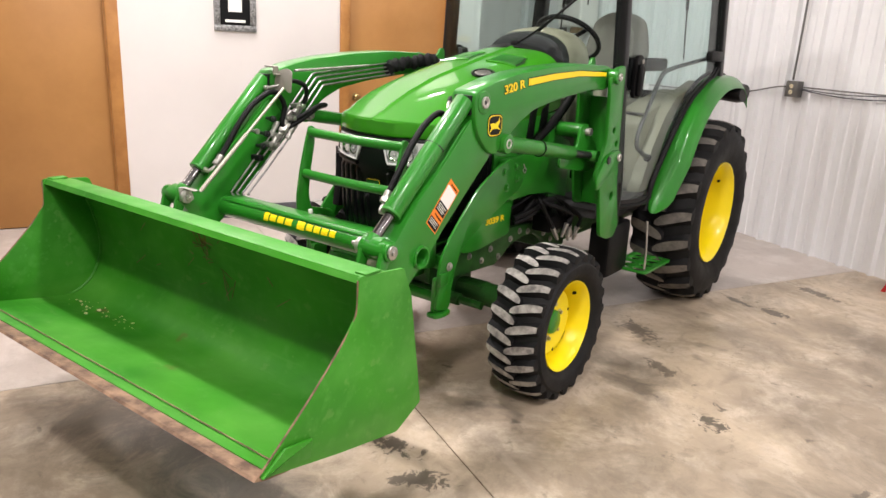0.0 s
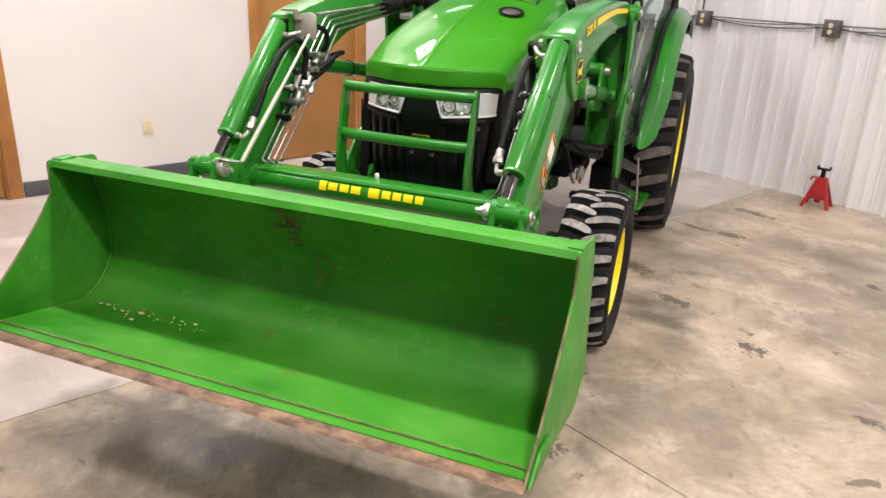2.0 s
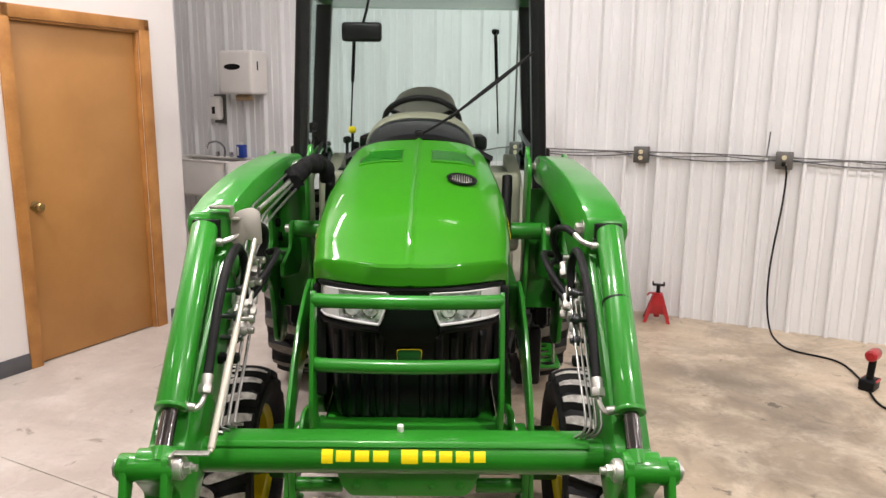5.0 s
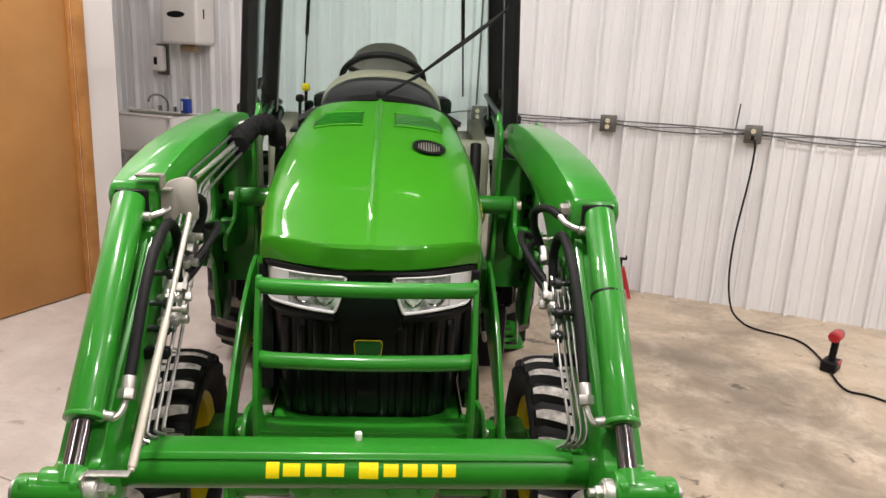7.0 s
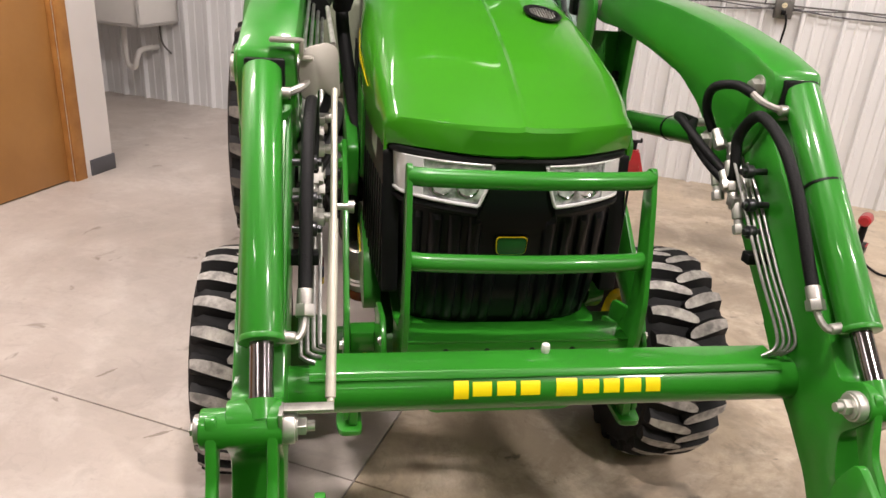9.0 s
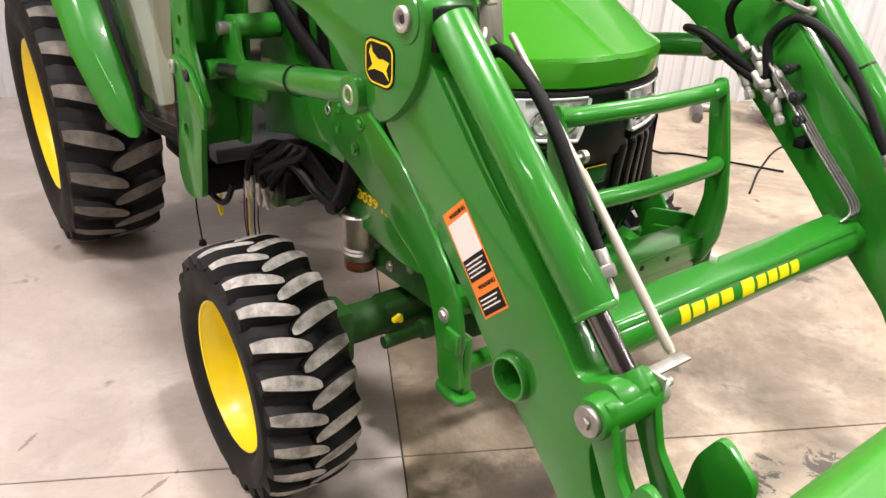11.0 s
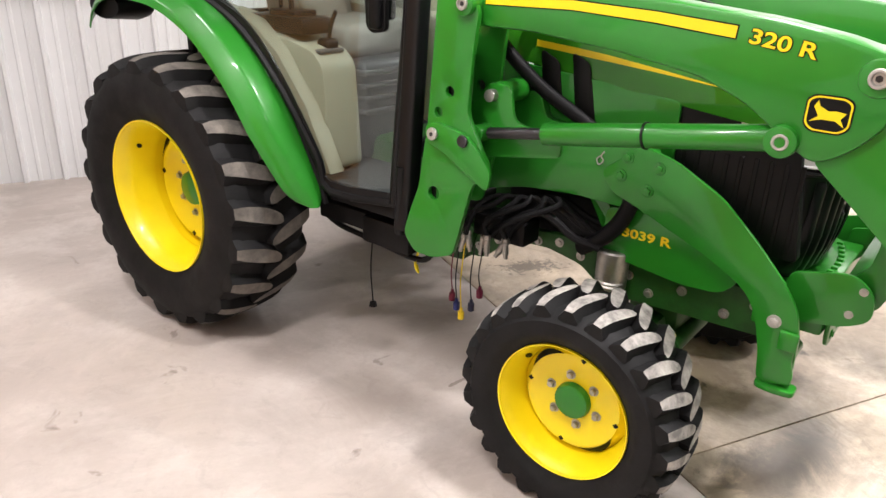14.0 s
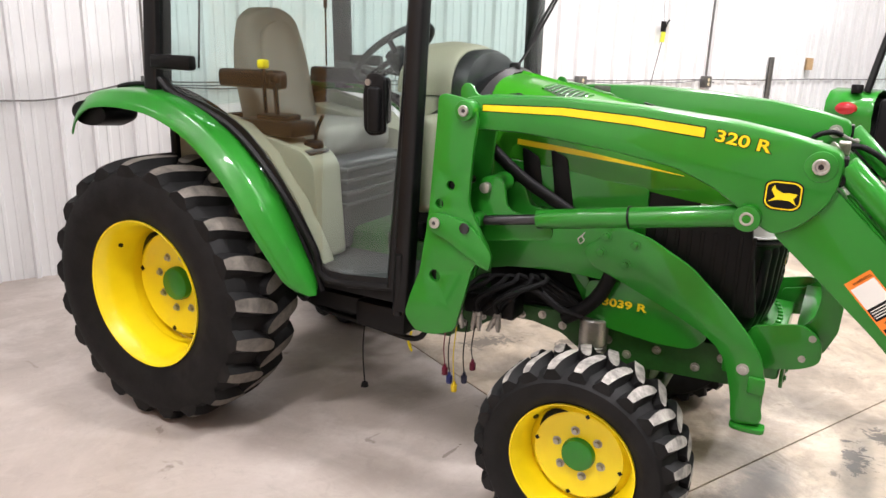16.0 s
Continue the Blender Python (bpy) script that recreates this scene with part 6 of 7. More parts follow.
# hood fittings
def hood_height(x, y):
    for i in range(len(HOOD) - 1):
        if HOOD[i][0] <= y <= HOOD[i + 1][0]:
            t = (y - HOOD[i][0]) / (HOOD[i + 1][0] - HOOD[i][0])
            w, zt, zb = (HOOD[i][k] + t * (HOOD[i + 1][k] - HOOD[i][k]) for k in (1, 2, 3))
            u = min(0.999, abs(x) / w)
            return zb + (zt - zb) * (1 - u ** HX) ** (1 / HX) + 0.010 * (1 - u)
    return 1.43


vm = Matrix.Translation((0.160, 0.065, hood_height(0.16, 0.065) + 0.001)) @ Matrix.Rotation(radians(7), 4, "Y") @ Matrix.Rotation(radians(14.5), 4, "X")
pv = part("hood_port", moved(moved(lathe([(0.0, 0.0006), (0.002, 0.044), (0.004, 0.052), (0.009, 0.054), (0.011, 0.05), (0.010, 0.043), (0.004, 0.040)], 36), Matrix.Rotation(radians(-90), 4, "Y")), vm), BLACK, tractor, "round black vent with bright slats")
for k in range(9):
    x = -0.032 + 0.008 * k
    h = math.sqrt(max(0.0, 0.036 ** 2 - x * x))
    part("vent_slat", moved(box(x - 0.0018, x + 0.0018, -h, h, 0.004, 0.009, 0.0008, 1), vm), STEEL, pv)


DARKGREEN = mat("green_mesh", (0.006, 0.03, 0.005), 0.5, bump=0.6, bscale=500)
for sd in (1, -1):
    for a, b in ((0.055, 0.118), (0.124, 0.215)):
        rows = [[(sd * x, y + 0.05 * (x - 0.05) * 0, hood_height(x, y) + 0.0025) for x in (a, (a + b) / 2, b - (0.03 if b > 0.2 and y > 0.33 else 0))] for y in (0.25, 0.32, 0.385)]
        part("hood_vent", loft(rows), DARKGREEN, tractor, "dark mesh vent in the hood")
    for k in range(7):
        y0 = 0.262 + 0.0185 * k
        p = [(sd * x, y0, hood_height(x, y0) + 0.0045) for x in (0.057, 0.10, 0.15, 0.205 - 0.03 * max(0, y0 - 0.3) / 0.09)]
        part("vent_bar", tube(p, 0.0026, 5, smooth=False), GREEN, tractor)
    for y0 in (0.247, 0.388):
        p = [(sd * x, y0, hood_height(x, y0) + 0.003) for x in (0.052, 0.10, 0.15, 0.212 if y0 < 0.3 else 0.187)]
        part("vent_edge", tube(p, 0.005, 6, smooth=False), HOODPAINT, tractor)

# cab fittings
part("wiper", join(tube([(0.0, 0.575, 1.465), (0.12, 0.578, 1.535), (0.30, 0.577, 1.668), (0.43, 0.575, 1.775)], 0.0055, 8), box(-0.02, 0.02, 0.56, 0.60, 1.445, 1.485, 0.012)), BLACK, tractor, "black windscreen wiper")
part("wiper_blade", tube([(0.12, 0.588, 1.53), (0.28, 0.588, 1.66), (0.46, 0.586, 1.80)], 0.006, 6), BLACK, tractor)
def seat_shell(w0, w1, w2, y_out, h):
    secs = []
    for t in [k / 12 for k in range(11)] + [0.87, 0.90, 0.925, 0.95, 0.97, 0.985, 1.0]:
        w = (w0 + (w1 - w0) * min(1, t / 0.45)) if t < 0.6 else w1 + (w2 - w1) * ((t - 0.6) / 0.4) ** 1.5
        if t > 0.88:
            w *= math.sqrt(max(0.05, 1 - ((t - 0.88) / 0.125) ** 2))
        z = 1.05 + h * t
        y = 1.68 + 0.11 * t + 0.02 * math.sin(t * math.pi)
        d = y_out * (1 - 0.45 * t)
        z += 0.02
        secs.append([(w * math.copysign(abs(math.cos(a)) ** 0.55, math.cos(a)), y + d * math.copysign(abs(math.sin(a)) ** 0.7, math.sin(a)) - 0.02 * (abs(math.cos(a)) ** 3), z) for a in (2 * math.pi * k / 28 for k in range(28))])
    return loft(secs, True, True)


st = part("seat_back", seat_shell(0.185, 0.205, 0.14, 0.115, 0.61), SEAT, tractor, "grey-tan cloth driver's seat", 60)
part("seat_front_trim", moved(seat_shell(0.13, 0.14, 0.10, 0.075, 0.50), Matrix.Translation((0, -0.05, 0.05))), SEAT, st, "grey seat centre", 60)
part("seat_cushion", box(-0.235, 0.235, 1.24, 1.72, 1.07, 1.20, 0.045, 4), SEAT, st)
part("seat_base", box(-0.23, 0.23, 1.16, 1.66, 0.69, 1.07, 0.03, 3), mat("grey_seat_base", (0.05, 0.052, 0.056), 0.4, var=0.3, scale=14), st)
st.location.y = 0.05
for k in range(4):
    part("seat_bellows", box(-0.245, 0.245, 1.145, 1.68, 0.87 + 0.05 * k, 0.89 + 0.05 * k, 0.008), SEATDARK, st)
for sd in (1, -1):
    part("armrest", box(0.27 * sd, 0.34 * sd, 1.42, 1.76, 1.345, 1.42, 0.02, 3), BLACK, st)
    part("console", join(plate(rounded([(1.16, 0.70), (1.19, 1.08), (1.24, 1.13), (1.45, 1.18), (1.85, 1.24), (1.85, 0.80), (1.35, 0.70)], 0.03), 0.30 * sd, 0.47 * sd, bevel=0.012)), TAN, tractor, "tan moulded side console")
    part("console_tray", box(0.33 * sd, 0.45 * sd, 1.22, 1.32, 1.118, 1.132, 0.004), SEATDARK, tractor)
    part("rear_strut", join(cyl((0.395 * sd, 1.80, 1.98), (0.41 * sd, 1.81, 1.70), 0.010, seg=12), cyl((0.41 * sd, 1.81, 1.70), (0.425 * sd, 1.82, 1.42), 0.0045, seg=8), cyl((0.385 * sd, 1.79, 1.985), (0.405 * sd, 1.82, 1.985), 0.016, seg=12)), BLACK, tractor)
part("lever_box", join(box(-0.46, -0.31, 1.30, 1.60, 1.175, 1.235, 0.012), box(-0.44, -0.33, 1.36, 1.5, 1.23, 1.255, 0.006)), BLACK, tractor, "black lever console")
for i, (y, h, m_) in enumerate(((1.42, 0.15, BLACK), (1.50, 0.20, YELLOW), (1.46, 0.12, BLACK))):
    lvv = part("lever", tube([(-0.40 + 0.02 * i, y, 1.24), (-0.40 + 0.02 * i, y + 0.01, 1.24 + h)], 0.008, 8, smooth=False), BLACK, tractor)
    part("lever_knob", box(-0.42 + 0.02 * i, -0.38 + 0.02 * i, y - 0.012, y + 0.03, 1.24 + h - 0.012, 1.24 + h + 0.025, 0.012, 3), m_, lvv)
part("joystick", join(tube([(-0.36, 1.27, 1.13), (-0.36, 1.26, 1.20), (-0.36, 1.23, 1.26)], 0.008, 8), box(-0.39, -0.33, 1.24, 1.31, 1.12, 1.165, 0.02, 3)), BLACK, tractor)
swm = Matrix.Translation((0, 1.13, 1.505)) @ Matrix.Rotation(radians(-38), 4, "X")
ring = [(0.18 * math.cos(a), 0.18 * math.sin(a), 0) for a in (2 * math.pi * k / 36 for k in range(37))]
sw = part("steering_wheel", moved(tube(ring, 0.014, 10, smooth=False), swm), BLACK, tractor, "black steering wheel")
part("wheel_spoke", moved(join(*[cyl((0, 0, -0.02), (0.175 * math.cos(a), 0.175 * math.sin(a), 0), 0.012, seg=10) for a in (radians(90), radians(210), radians(330))], cyl((0, 0, -0.04), (0, 0, 0.005), 0.045, seg=20, bevel=0.006)), swm), BLACK, sw)
part("steering_column", tube([(0, 1.11, 1.49), (0, 0.98, 1.36), (0, 0.90, 1.1), (0, 0.88, 0.75)], 0.055, 14), BLACK, tractor)
def dome(w, top, y):
    return [(w * math.copysign(abs(math.cos(q)) ** 0.8, math.cos(q)), y, 1.36 + (top - 1.36) * math.sin(q) ** 0.75) for q in (math.pi * k / 20 for k in range(21))]


part("dash_cover", loft([dome(0.20, 1.485, 0.660), dome(0.225, 1.518, 0.672), dome(0.235, 1.530, 0.70), dome(0.232, 1.528, 0.728)], True), mat("dash_plastic", (0.012, 0.012, 0.013), 0.5, var=0.2, scale=9, bump=0.15, bscale=220), tractor, "black domed instrument cover")
part("dash", join(loft([dome(0.232, 1.532, 0.731), dome(0.240, 1.546, 0.75), dome(0.246, 1.556, 0.84), dome(0.24, 1.545, 0.93), dome(0.20, 1.50, 0.985)], True), box(-0.245, 0.245, 0.77, 0.96, 0.98, 1.365, 0.03, 3)), TAN, tractor, "tan plastic dashboard")
part("dash_foot", box(-0.17, 0.17, 0.66, 0.92, 0.69, 0.985, 0.04, 3), BLACK, tractor)
for sd in (1, -1):
    part("dash_side", box(0.246 * sd, 0.44 * sd, 0.70, 0.775, 0.95, 1.30, 0.03, 3), TAN, tractor)
mr_ = part("mirror_arm", tube([(-0.20, 0.70, 2.12), (-0.22, 0.74, 2.00), (-0.25, 0.76, 1.90)], 0.006, 8), BLACK, tractor)
part("mirror_shell", box(-0.335, -0.165, 0.745, 0.785, 1.845, 1.925, 0.018, 3), BLACK, mr_, "black rear-view mirror shell")
for sd in (1, -1):
    for k in range(3):
        part("pedal", box((0.16 + 0.10 * k) * sd - 0.035, (0.16 + 0.10 * k) * sd + 0.035, 0.86, 0.90, 0.78, 0.85, 0.008), BLACK, tractor)
rail = part("grab_rail", tube([(0.552, 1.109, 0.912), (0.552, 0.95, 0.98), (0.552, 0.94, 1.06), (0.552, 1.035, 1.184), (0.55, 1.137, 1.31), (0.548, 1.236, 1.364), (0.548, 1.528, 1.399), (0.555, 1.857, 1.432)], 0.012, 10), mat("grey_painted_tube", (0.06, 0.06, 0.06), 0.35), tractor)
part("rail_knob", cyl((0.552, 1.095, 0.910), (0.552, 1.123, 0.914), 0.019, seg=14, bevel=0.004), BLACK, rail)

# entry step
step_m = Matrix(((0, 1, 0, 0), (0, 0, 1, 0), (1, 0, 0, 0.325), (0, 0, 0, 1)))
step = part("entry_step", moved(plate(rounded([(0.47, 0.93), (0.69, 0.93), (0.70, 1.28), (0.47, 1.28)], 0.03), 0.0, 0.014, [(x_, y_, 0.036) for x_ in (0.53, 0.63) for y_ in (0.985, 1.075, 1.165, 1.24)]), step_m), GREEN, tractor, "green perforated entry step")
part("step_hanger", tube([(0.66, 0.98, 0.34), (0.655, 0.985, 0.45), (0.64, 0.99, 0.60)], 0.006, 8), STEEL, step)
part("step_panel", box(0.44, 0.56, 0.72, 0.98, 0.32, 0.60, 0.02), BLACK, step)
part("step_arm", box(0.30, 0.48, 0.94, 1.0, 0.335, 0.37, 0.008), BLACK, step)

# scratches and dirt inside the bucket
ROPE = mat("yellow_dirt", (0.62, 0.54, 0.30), 0.9, bump=0.4, bscale=90)
rng = random.Random(11)


def sec_y(z):
    for a, b in zip(SEC, SEC[1:]):
        if b[1] <= z <= a[1]:
            return a[0] + (b[0] - a[0]) * (a[1] - z) / max(1e-6, a[1] - b[1])
    return -1.2


for k in range(44):
    x, y = rng.uniform(-0.72, -0.28), -1.385 + rng.gauss(0, 0.022)
    r = rng.uniform(0.001, 0.0035) if k % 9 else 0.006
    part("dirt_spot", moved(lathe([(-0.0012, 0.0004), (-0.0008, r), (0.0006, r * 0.8), (0.0012, 0.0004)], 7), Matrix.Translation((x, y, 0.428 + 0.16 * (-1.37 - y) + 0.0085)) @ Matrix.Rotation(radians(90), 4, "Y") @ Matrix.Diagonal((1, rng.uniform(0.6, 1.6), rng.uniform(0.8, 2.2), 1))), ROPE, bucket)
for k in range(15):
    x, z = rng.choice((rng.uniform(-0.12, 0.06), rng.uniform(-0.7, 0.7))), rng.uniform(0.56, 0.82)
    y = sec_y(z) - 0.0022
    l, a = rng.uniform(0.01, 0.05), rng.uniform(-1.3, 1.3)
    part("scratch", moved(box(-l, l, -0.0006, 0.0006, -0.0012, 0.0012, 0), Matrix.Translation((x, y, z)) @ Matrix.Rotation(a, 4, "Y")), RUST, bucket)
for k in range(14):
    x, z = rng.gauss(-0.07, 0.03), rng.uniform(0.70, 0.83)
    l, q = rng.uniform(0.008, 0.032), rng.choice((rng.uniform(1.1, 1.9), rng.uniform(-0.5, 0.5)))
    tilt = math.atan2(sec_y(z + 0.02) - sec_y(z - 0.02), 0.04)
    part("scratch", moved(box(-l, l, -0.0008, 0.0008, -0.0014, 0.0014, 0), Matrix.Translation((x, sec_y(z) - 0.0045, z)) @ Matrix.Rotation(-tilt, 4, "X") @ Matrix.Rotation(q, 4, "Y")), RUST, bucket)
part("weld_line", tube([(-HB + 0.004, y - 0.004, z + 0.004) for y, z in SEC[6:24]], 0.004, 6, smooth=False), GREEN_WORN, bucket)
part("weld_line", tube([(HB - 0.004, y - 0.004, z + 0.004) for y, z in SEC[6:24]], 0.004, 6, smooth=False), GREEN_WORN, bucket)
for sd in (1, -1):
    edge = [(-1.735, 0.486), (-1.68, 0.532), (-1.56, 0.637), (-1.46, 0.737), (-1.412, 0.80), (-1.407, 0.89)]
    part("worn_edge", tube([(sd * (HB + 0.004), y, z) for y, z in edge], 0.0028, 6), RUST, bucket)
part("floor_seam", tube([(-HB, -1.655, 0.4795), (0, -1.655, 0.4795), (HB, -1.655, 0.4795)], 0.002, 5, smooth=False), RUST, bucket)


# ---------- fittings on the back wall ----------
def placed(ob, u, v, z, turn=0.0):
    ob.matrix_world = ROOM @ Matrix.Translation((u, v, z)) @ Matrix.Rotation(radians(turn), 4, "Z")
    return ob


def wall_outlet(u, z, plug=False):
    o = thing("outlet_box", "grey steel outlet box with two sockets on the ribbed wall", "outlet", "outlet boxes on the wall")
    part("box_body", box(-0.055, 0.055, -0.062, 0.0, -0.06, 0.06, 0.006), GREYMETAL, o)
    part("cover_plate", box(-0.05, 0.05, -0.066, -0.062, -0.056, 0.056, 0.004), GREYMETAL, o)
    for dz in (0.022, -0.022):
        s_ = part("socket", cyl((0, -0.0685, dz), (0, -0.065, dz), 0.0165, seg=20), IVORY, o, "ivory socket")
        for dx in (-0.006, 0.006):
            part("slot", box(dx - 0.001, dx + 0.001, -0.0692, -0.068, dz - 0.004, dz + 0.005, 0), BLACK, s_)
    placed(o, u, BACK - 0.012, z)
    if plug:
        part("plug", box(-0.014, 0.014, -0.105, -0.066, -0.036, -0.006, 0.006), BLACK, o)
    return o


for u_, p_ in ((-0.97, False), (0.03, False), (1.005, True), (4.75, False), (2.9, False)):
    wall_outlet(u_, 1.225, p_)


def wall_line(name, label, pts, r, material, category="cable"):
    o = part(name, tube(pts, r, 8), material)
    o.matrix_world = ROOM
    return tagged(o, label, category)


wall_line("conduit", "thin grey conduit along the ribbed wall", [(u, BACK - 0.034, 1.245 + 0.004 * math.sin(u * 3) - 0.11 * min(1.0, max(0.0, (-1.05 - u) / 0.5))) for u in [-2.6 + 0.25 * k for k in range(52)]], 0.0055, GREYMETAL, "conduit")
wall_line("wall_cable", "sagging grey cable on the ribbed wall", [(u, BACK - 0.04, 1.232 - 0.035 * abs(math.sin((u - 0.02) * math.pi / 1.0))) for u in [-0.98 + 0.1 * k for k in range(41)]], 0.0045, BASEGREY)
wall_line("wall_cable", "thin grey cable on the ribbed wall", [(u, BACK - 0.036, 1.238 - 0.02 * abs(math.sin((u + 0.2) * math.pi / 0.8))) for u in [-1.0 + 0.1 * k for k in range(60)]], 0.004, BASEGREY)
wall_line("conduit", "grey conduit rising up the ribbed wall", [(-1.0, BACK - 0.034, 1.29), (-0.995, BACK - 0.034, 1.8), (-0.985, BACK - 0.034, CEIL)], 0.008, GREYMETAL, "conduit")
wall_line("conduit", "grey conduit rising up the ribbed wall", [(4.75, BACK - 0.034, 1.29), (4.76, BACK - 0.034, 2.2), (4.85, BACK - 0.034, CEIL)], 0.012, GREYMETAL, "conduit")
wall_line("wall_clip", "dark clip on the ribbed wall", [(0.89, BACK - 0.035, 1.24), (0.895, BACK - 0.035, 1.32), (0.90, BACK - 0.035, 1.42)], 0.005, BASEGREY, "clip")
wall_line("power_cord", "black power cord hanging to the concrete floor", [(1.02, BACK - 0.12, 1.195), (1.03, BACK - 0.14, 1.12), (1.02, BACK - 0.05, 0.9), (0.985, BACK - 0.05, 0.5), (0.99, BACK - 0.05, 0.2), (1.03, BACK - 0.10, 0.02), (1.10, BACK - 0.34, 0.008), (1.20, BACK - 0.47, 0.008), (1.45, BACK - 0.56, 0.008), (1.57, BACK - 0.86, 0.008), (1.65, BACK - 1.24, 0.008), (1.82, BACK - 1.30, 0.008), (2.3, BACK - 1.62, 0.008)], 0.0065, HOSE)
wall_line("wall_post", "grey steel channel on the ribbed wall", [(5.88, BACK - 0.05, 1.02), (5.88, BACK - 0.05, 1.5)], 0.03, GREYMETAL, "channel")
wall_line("wall_bracket", "small tan wooden block on the ribbed wall", [(6.65, BACK - 0.05, 1.36), (6.65, BACK - 0.05, 1.50)], 0.045, mat("bare_pine", (0.5, 0.34, 0.18), 0.7, var=0.2), "block")
hl_ = thing("hanging_work_light", "black and yellow work light hanging by its cord on the wall", "work light")
part("light_body", tube([(0, 0, 0), (0.01, 0, 0.10)], 0.022, 12, smooth=False), mat("bright_yellow_plastic", (0.65, 0.7, 0.05), 0.4), hl_)
part("light_hook", join(tube([(0.0, 0, 0.10), (0.0, 0, 0.20)], 0.026, 10, smooth=False), tube([(0.03, 0, 0.13), (0.06, 0, 0.19), (0.085, 0, 0.215)], 0.008, 8)), BLACK, hl_)
part("light_cord", tube([(0, 0, 0), (-0.03, 0.02, -0.2), (-0.07, 0.03, -0.42)], 0.005, 6), GREYMETAL, hl_)
part("light_cord", tube([(0, 0, 0.20), (0.0, 0.02, 0.6), (0.0, 0.03, CEIL - 1.7)], 0.003, 6), GREYMETAL, hl_)
placed(hl_, 3.96, BACK - 0.06, 1.62)

# jack stand
js = thing("jack_stand", "red steel jack stand on the floor by the wall", "jack stand")
for sx in (-1, 1):
    for sy in (-1, 1):
        part("leg", loft([[(sx * (0.085 - 0.06 * t) + dx, sy * (0.075 - 0.055 * t) + dy, 0.2 * t) for dx, dy in ((-0.012, -0.012), (0.012, -0.012), (0.012, 0.012), (-0.012, 0.012))] for t in (0, 1)], True, True), RED, js)
for sy in (-1, 1):
    part("side_web", plate([(-0.09, 0.0), (-0.075, 0.0), (-0.05, 0.06), (0.05, 0.06), (0.075, 0.0), (0.09, 0.0), (0.032, 0.205), (-0.032, 0.205)], sy * 0.05 - 0.002, sy * 0.05 + 0.002, axis="y"), RED, js)
part("column", join(cyl((0, 0, 0.03), (0, 0, 0.205), 0.022, seg=16), cyl((0, 0, 0.19), (0, 0, 0.215), 0.036, seg=20, bevel=0.004)), RED, js)
part("ratchet_bar", box(-0.014, 0.014, -0.016, 0.016, 0.06, 0.275, 0.003), BLACK, js)
part("saddle", join(box(-0.042, 0.042, -0.024, 0.024, 0.268, 0.28, 0.004), box(-0.045, -0.034, -0.024, 0.024, 0.27, 0.297, 0.004), box(0.034, 0.045, -0.024, 0.024, 0.27, 0.297, 0.004)), BLACK, js, "black saddle")
part("ratchet_handle", tube([(-0.02, 0, 0.205), (-0.06, -0.01, 0.21), (-0.075, -0.01, 0.19)], 0.007, 8), RED, js)
placed(js, 0.245, 3.315, 0, 12)

# impact wrench
iw = thing("impact_wrench", "red and black cordless impact wrench standing on its battery", "tool")
part("battery", box(-0.042, 0.042, -0.06, 0.06, 0, 0.065, 0.012, 3), BLACK, iw)
part("grip", loft([[(0.020 * math.cos(a), 0.024 * math.sin(a) + 0.02 * t, 0.06 + 0.11 * t) for a in (2 * math.pi * k / 14 for k in range(14))] for t in (0, 0.35, 0.7, 1)], True, True), BLACK, iw)
part("motor_housing", moved(lathe([(-0.06, 0.0006), (-0.06, 0.022), (-0.05, 0.033), (0.02, 0.035), (0.035, 0.030)], 24), Matrix.Translation((0, 0.02, 0.205)) @ Matrix.Rotation(radians(90), 4, "Z")), RED, iw)
part("gear_nose", moved(lathe([(0.035, 0.030), (0.055, 0.028), (0.075, 0.018), (0.09, 0.0006)], 24), Matrix.Translation((0, 0.02, 0.205)) @ Matrix.Rotation(radians(90), 4, "Z")), GREYMETAL, iw)
part("battery_trim", box(-0.0435, 0.0435, -0.02, 0.062, 0.045, 0.062, 0.004), RED, iw)
placed(iw, 1.60, 2.52, 0, -20)

# wall picture and wall outlet on the partition
pic = thing("wall_picture", "dark square picture in a patterned silver frame", "picture")
part("picture_frame", join(box(0, 0.02, -0.155, 0.155, -0.20, -0.155, 0.004), box(0, 0.02, -0.155, 0.155, 0.155, 0.20, 0.004), box(0, 0.02, -0.155, -0.11, -0.155, 0.155, 0.004), box(0, 0.02, 0.11, 0.155, -0.155, 0.155, 0.004)), mat("patterned_silver", (0.42, 0.42, 0.42), 0.4, metal=0.4, color2=(0.12, 0.12, 0.12), scale=70, bump=0.6, bscale=120), pic)
part("picture_panel", box(0.0, 0.012, -0.11, 0.11, -0.155, 0.155, 0), BLACK, pic)
part("picture_mark", box(0.012, 0.0135, -0.05, 0.05, -0.06, 0.06, 0), WHITE, pic, "plain pale shape")
part("picture_bar", box(0.012, 0.0135, -0.075, 0.075, -0.135, -0.115, 0), WHITE, pic)
placed(pic, LEFT, -0.375, 1.64)
wo = thing("wall_outlet", "ivory double outlet on the white wall", "outlet")
part("cover_plate", box(0, 0.006, -0.036, 0.036, -0.058, 0.058, 0.003), IVORY, wo)
for dz in (0.02, -0.02):
    part("socket", plate(rounded([(-0.017, dz - 0.013), (0.017, dz - 0.013), (0.017, dz + 0.013), (-0.017, dz + 0.013)], 0.008), 0.006, 0.0085), IVORY, wo)
    for dy in (-0.006, 0.006):
        part("slot", box(0.0084, 0.0088, dy - 0.001, dy + 0.001, dz - 0.004, dz + 0.005, 0), BLACK, wo)
placed(wo, LEFT, -0.355, 0.385)

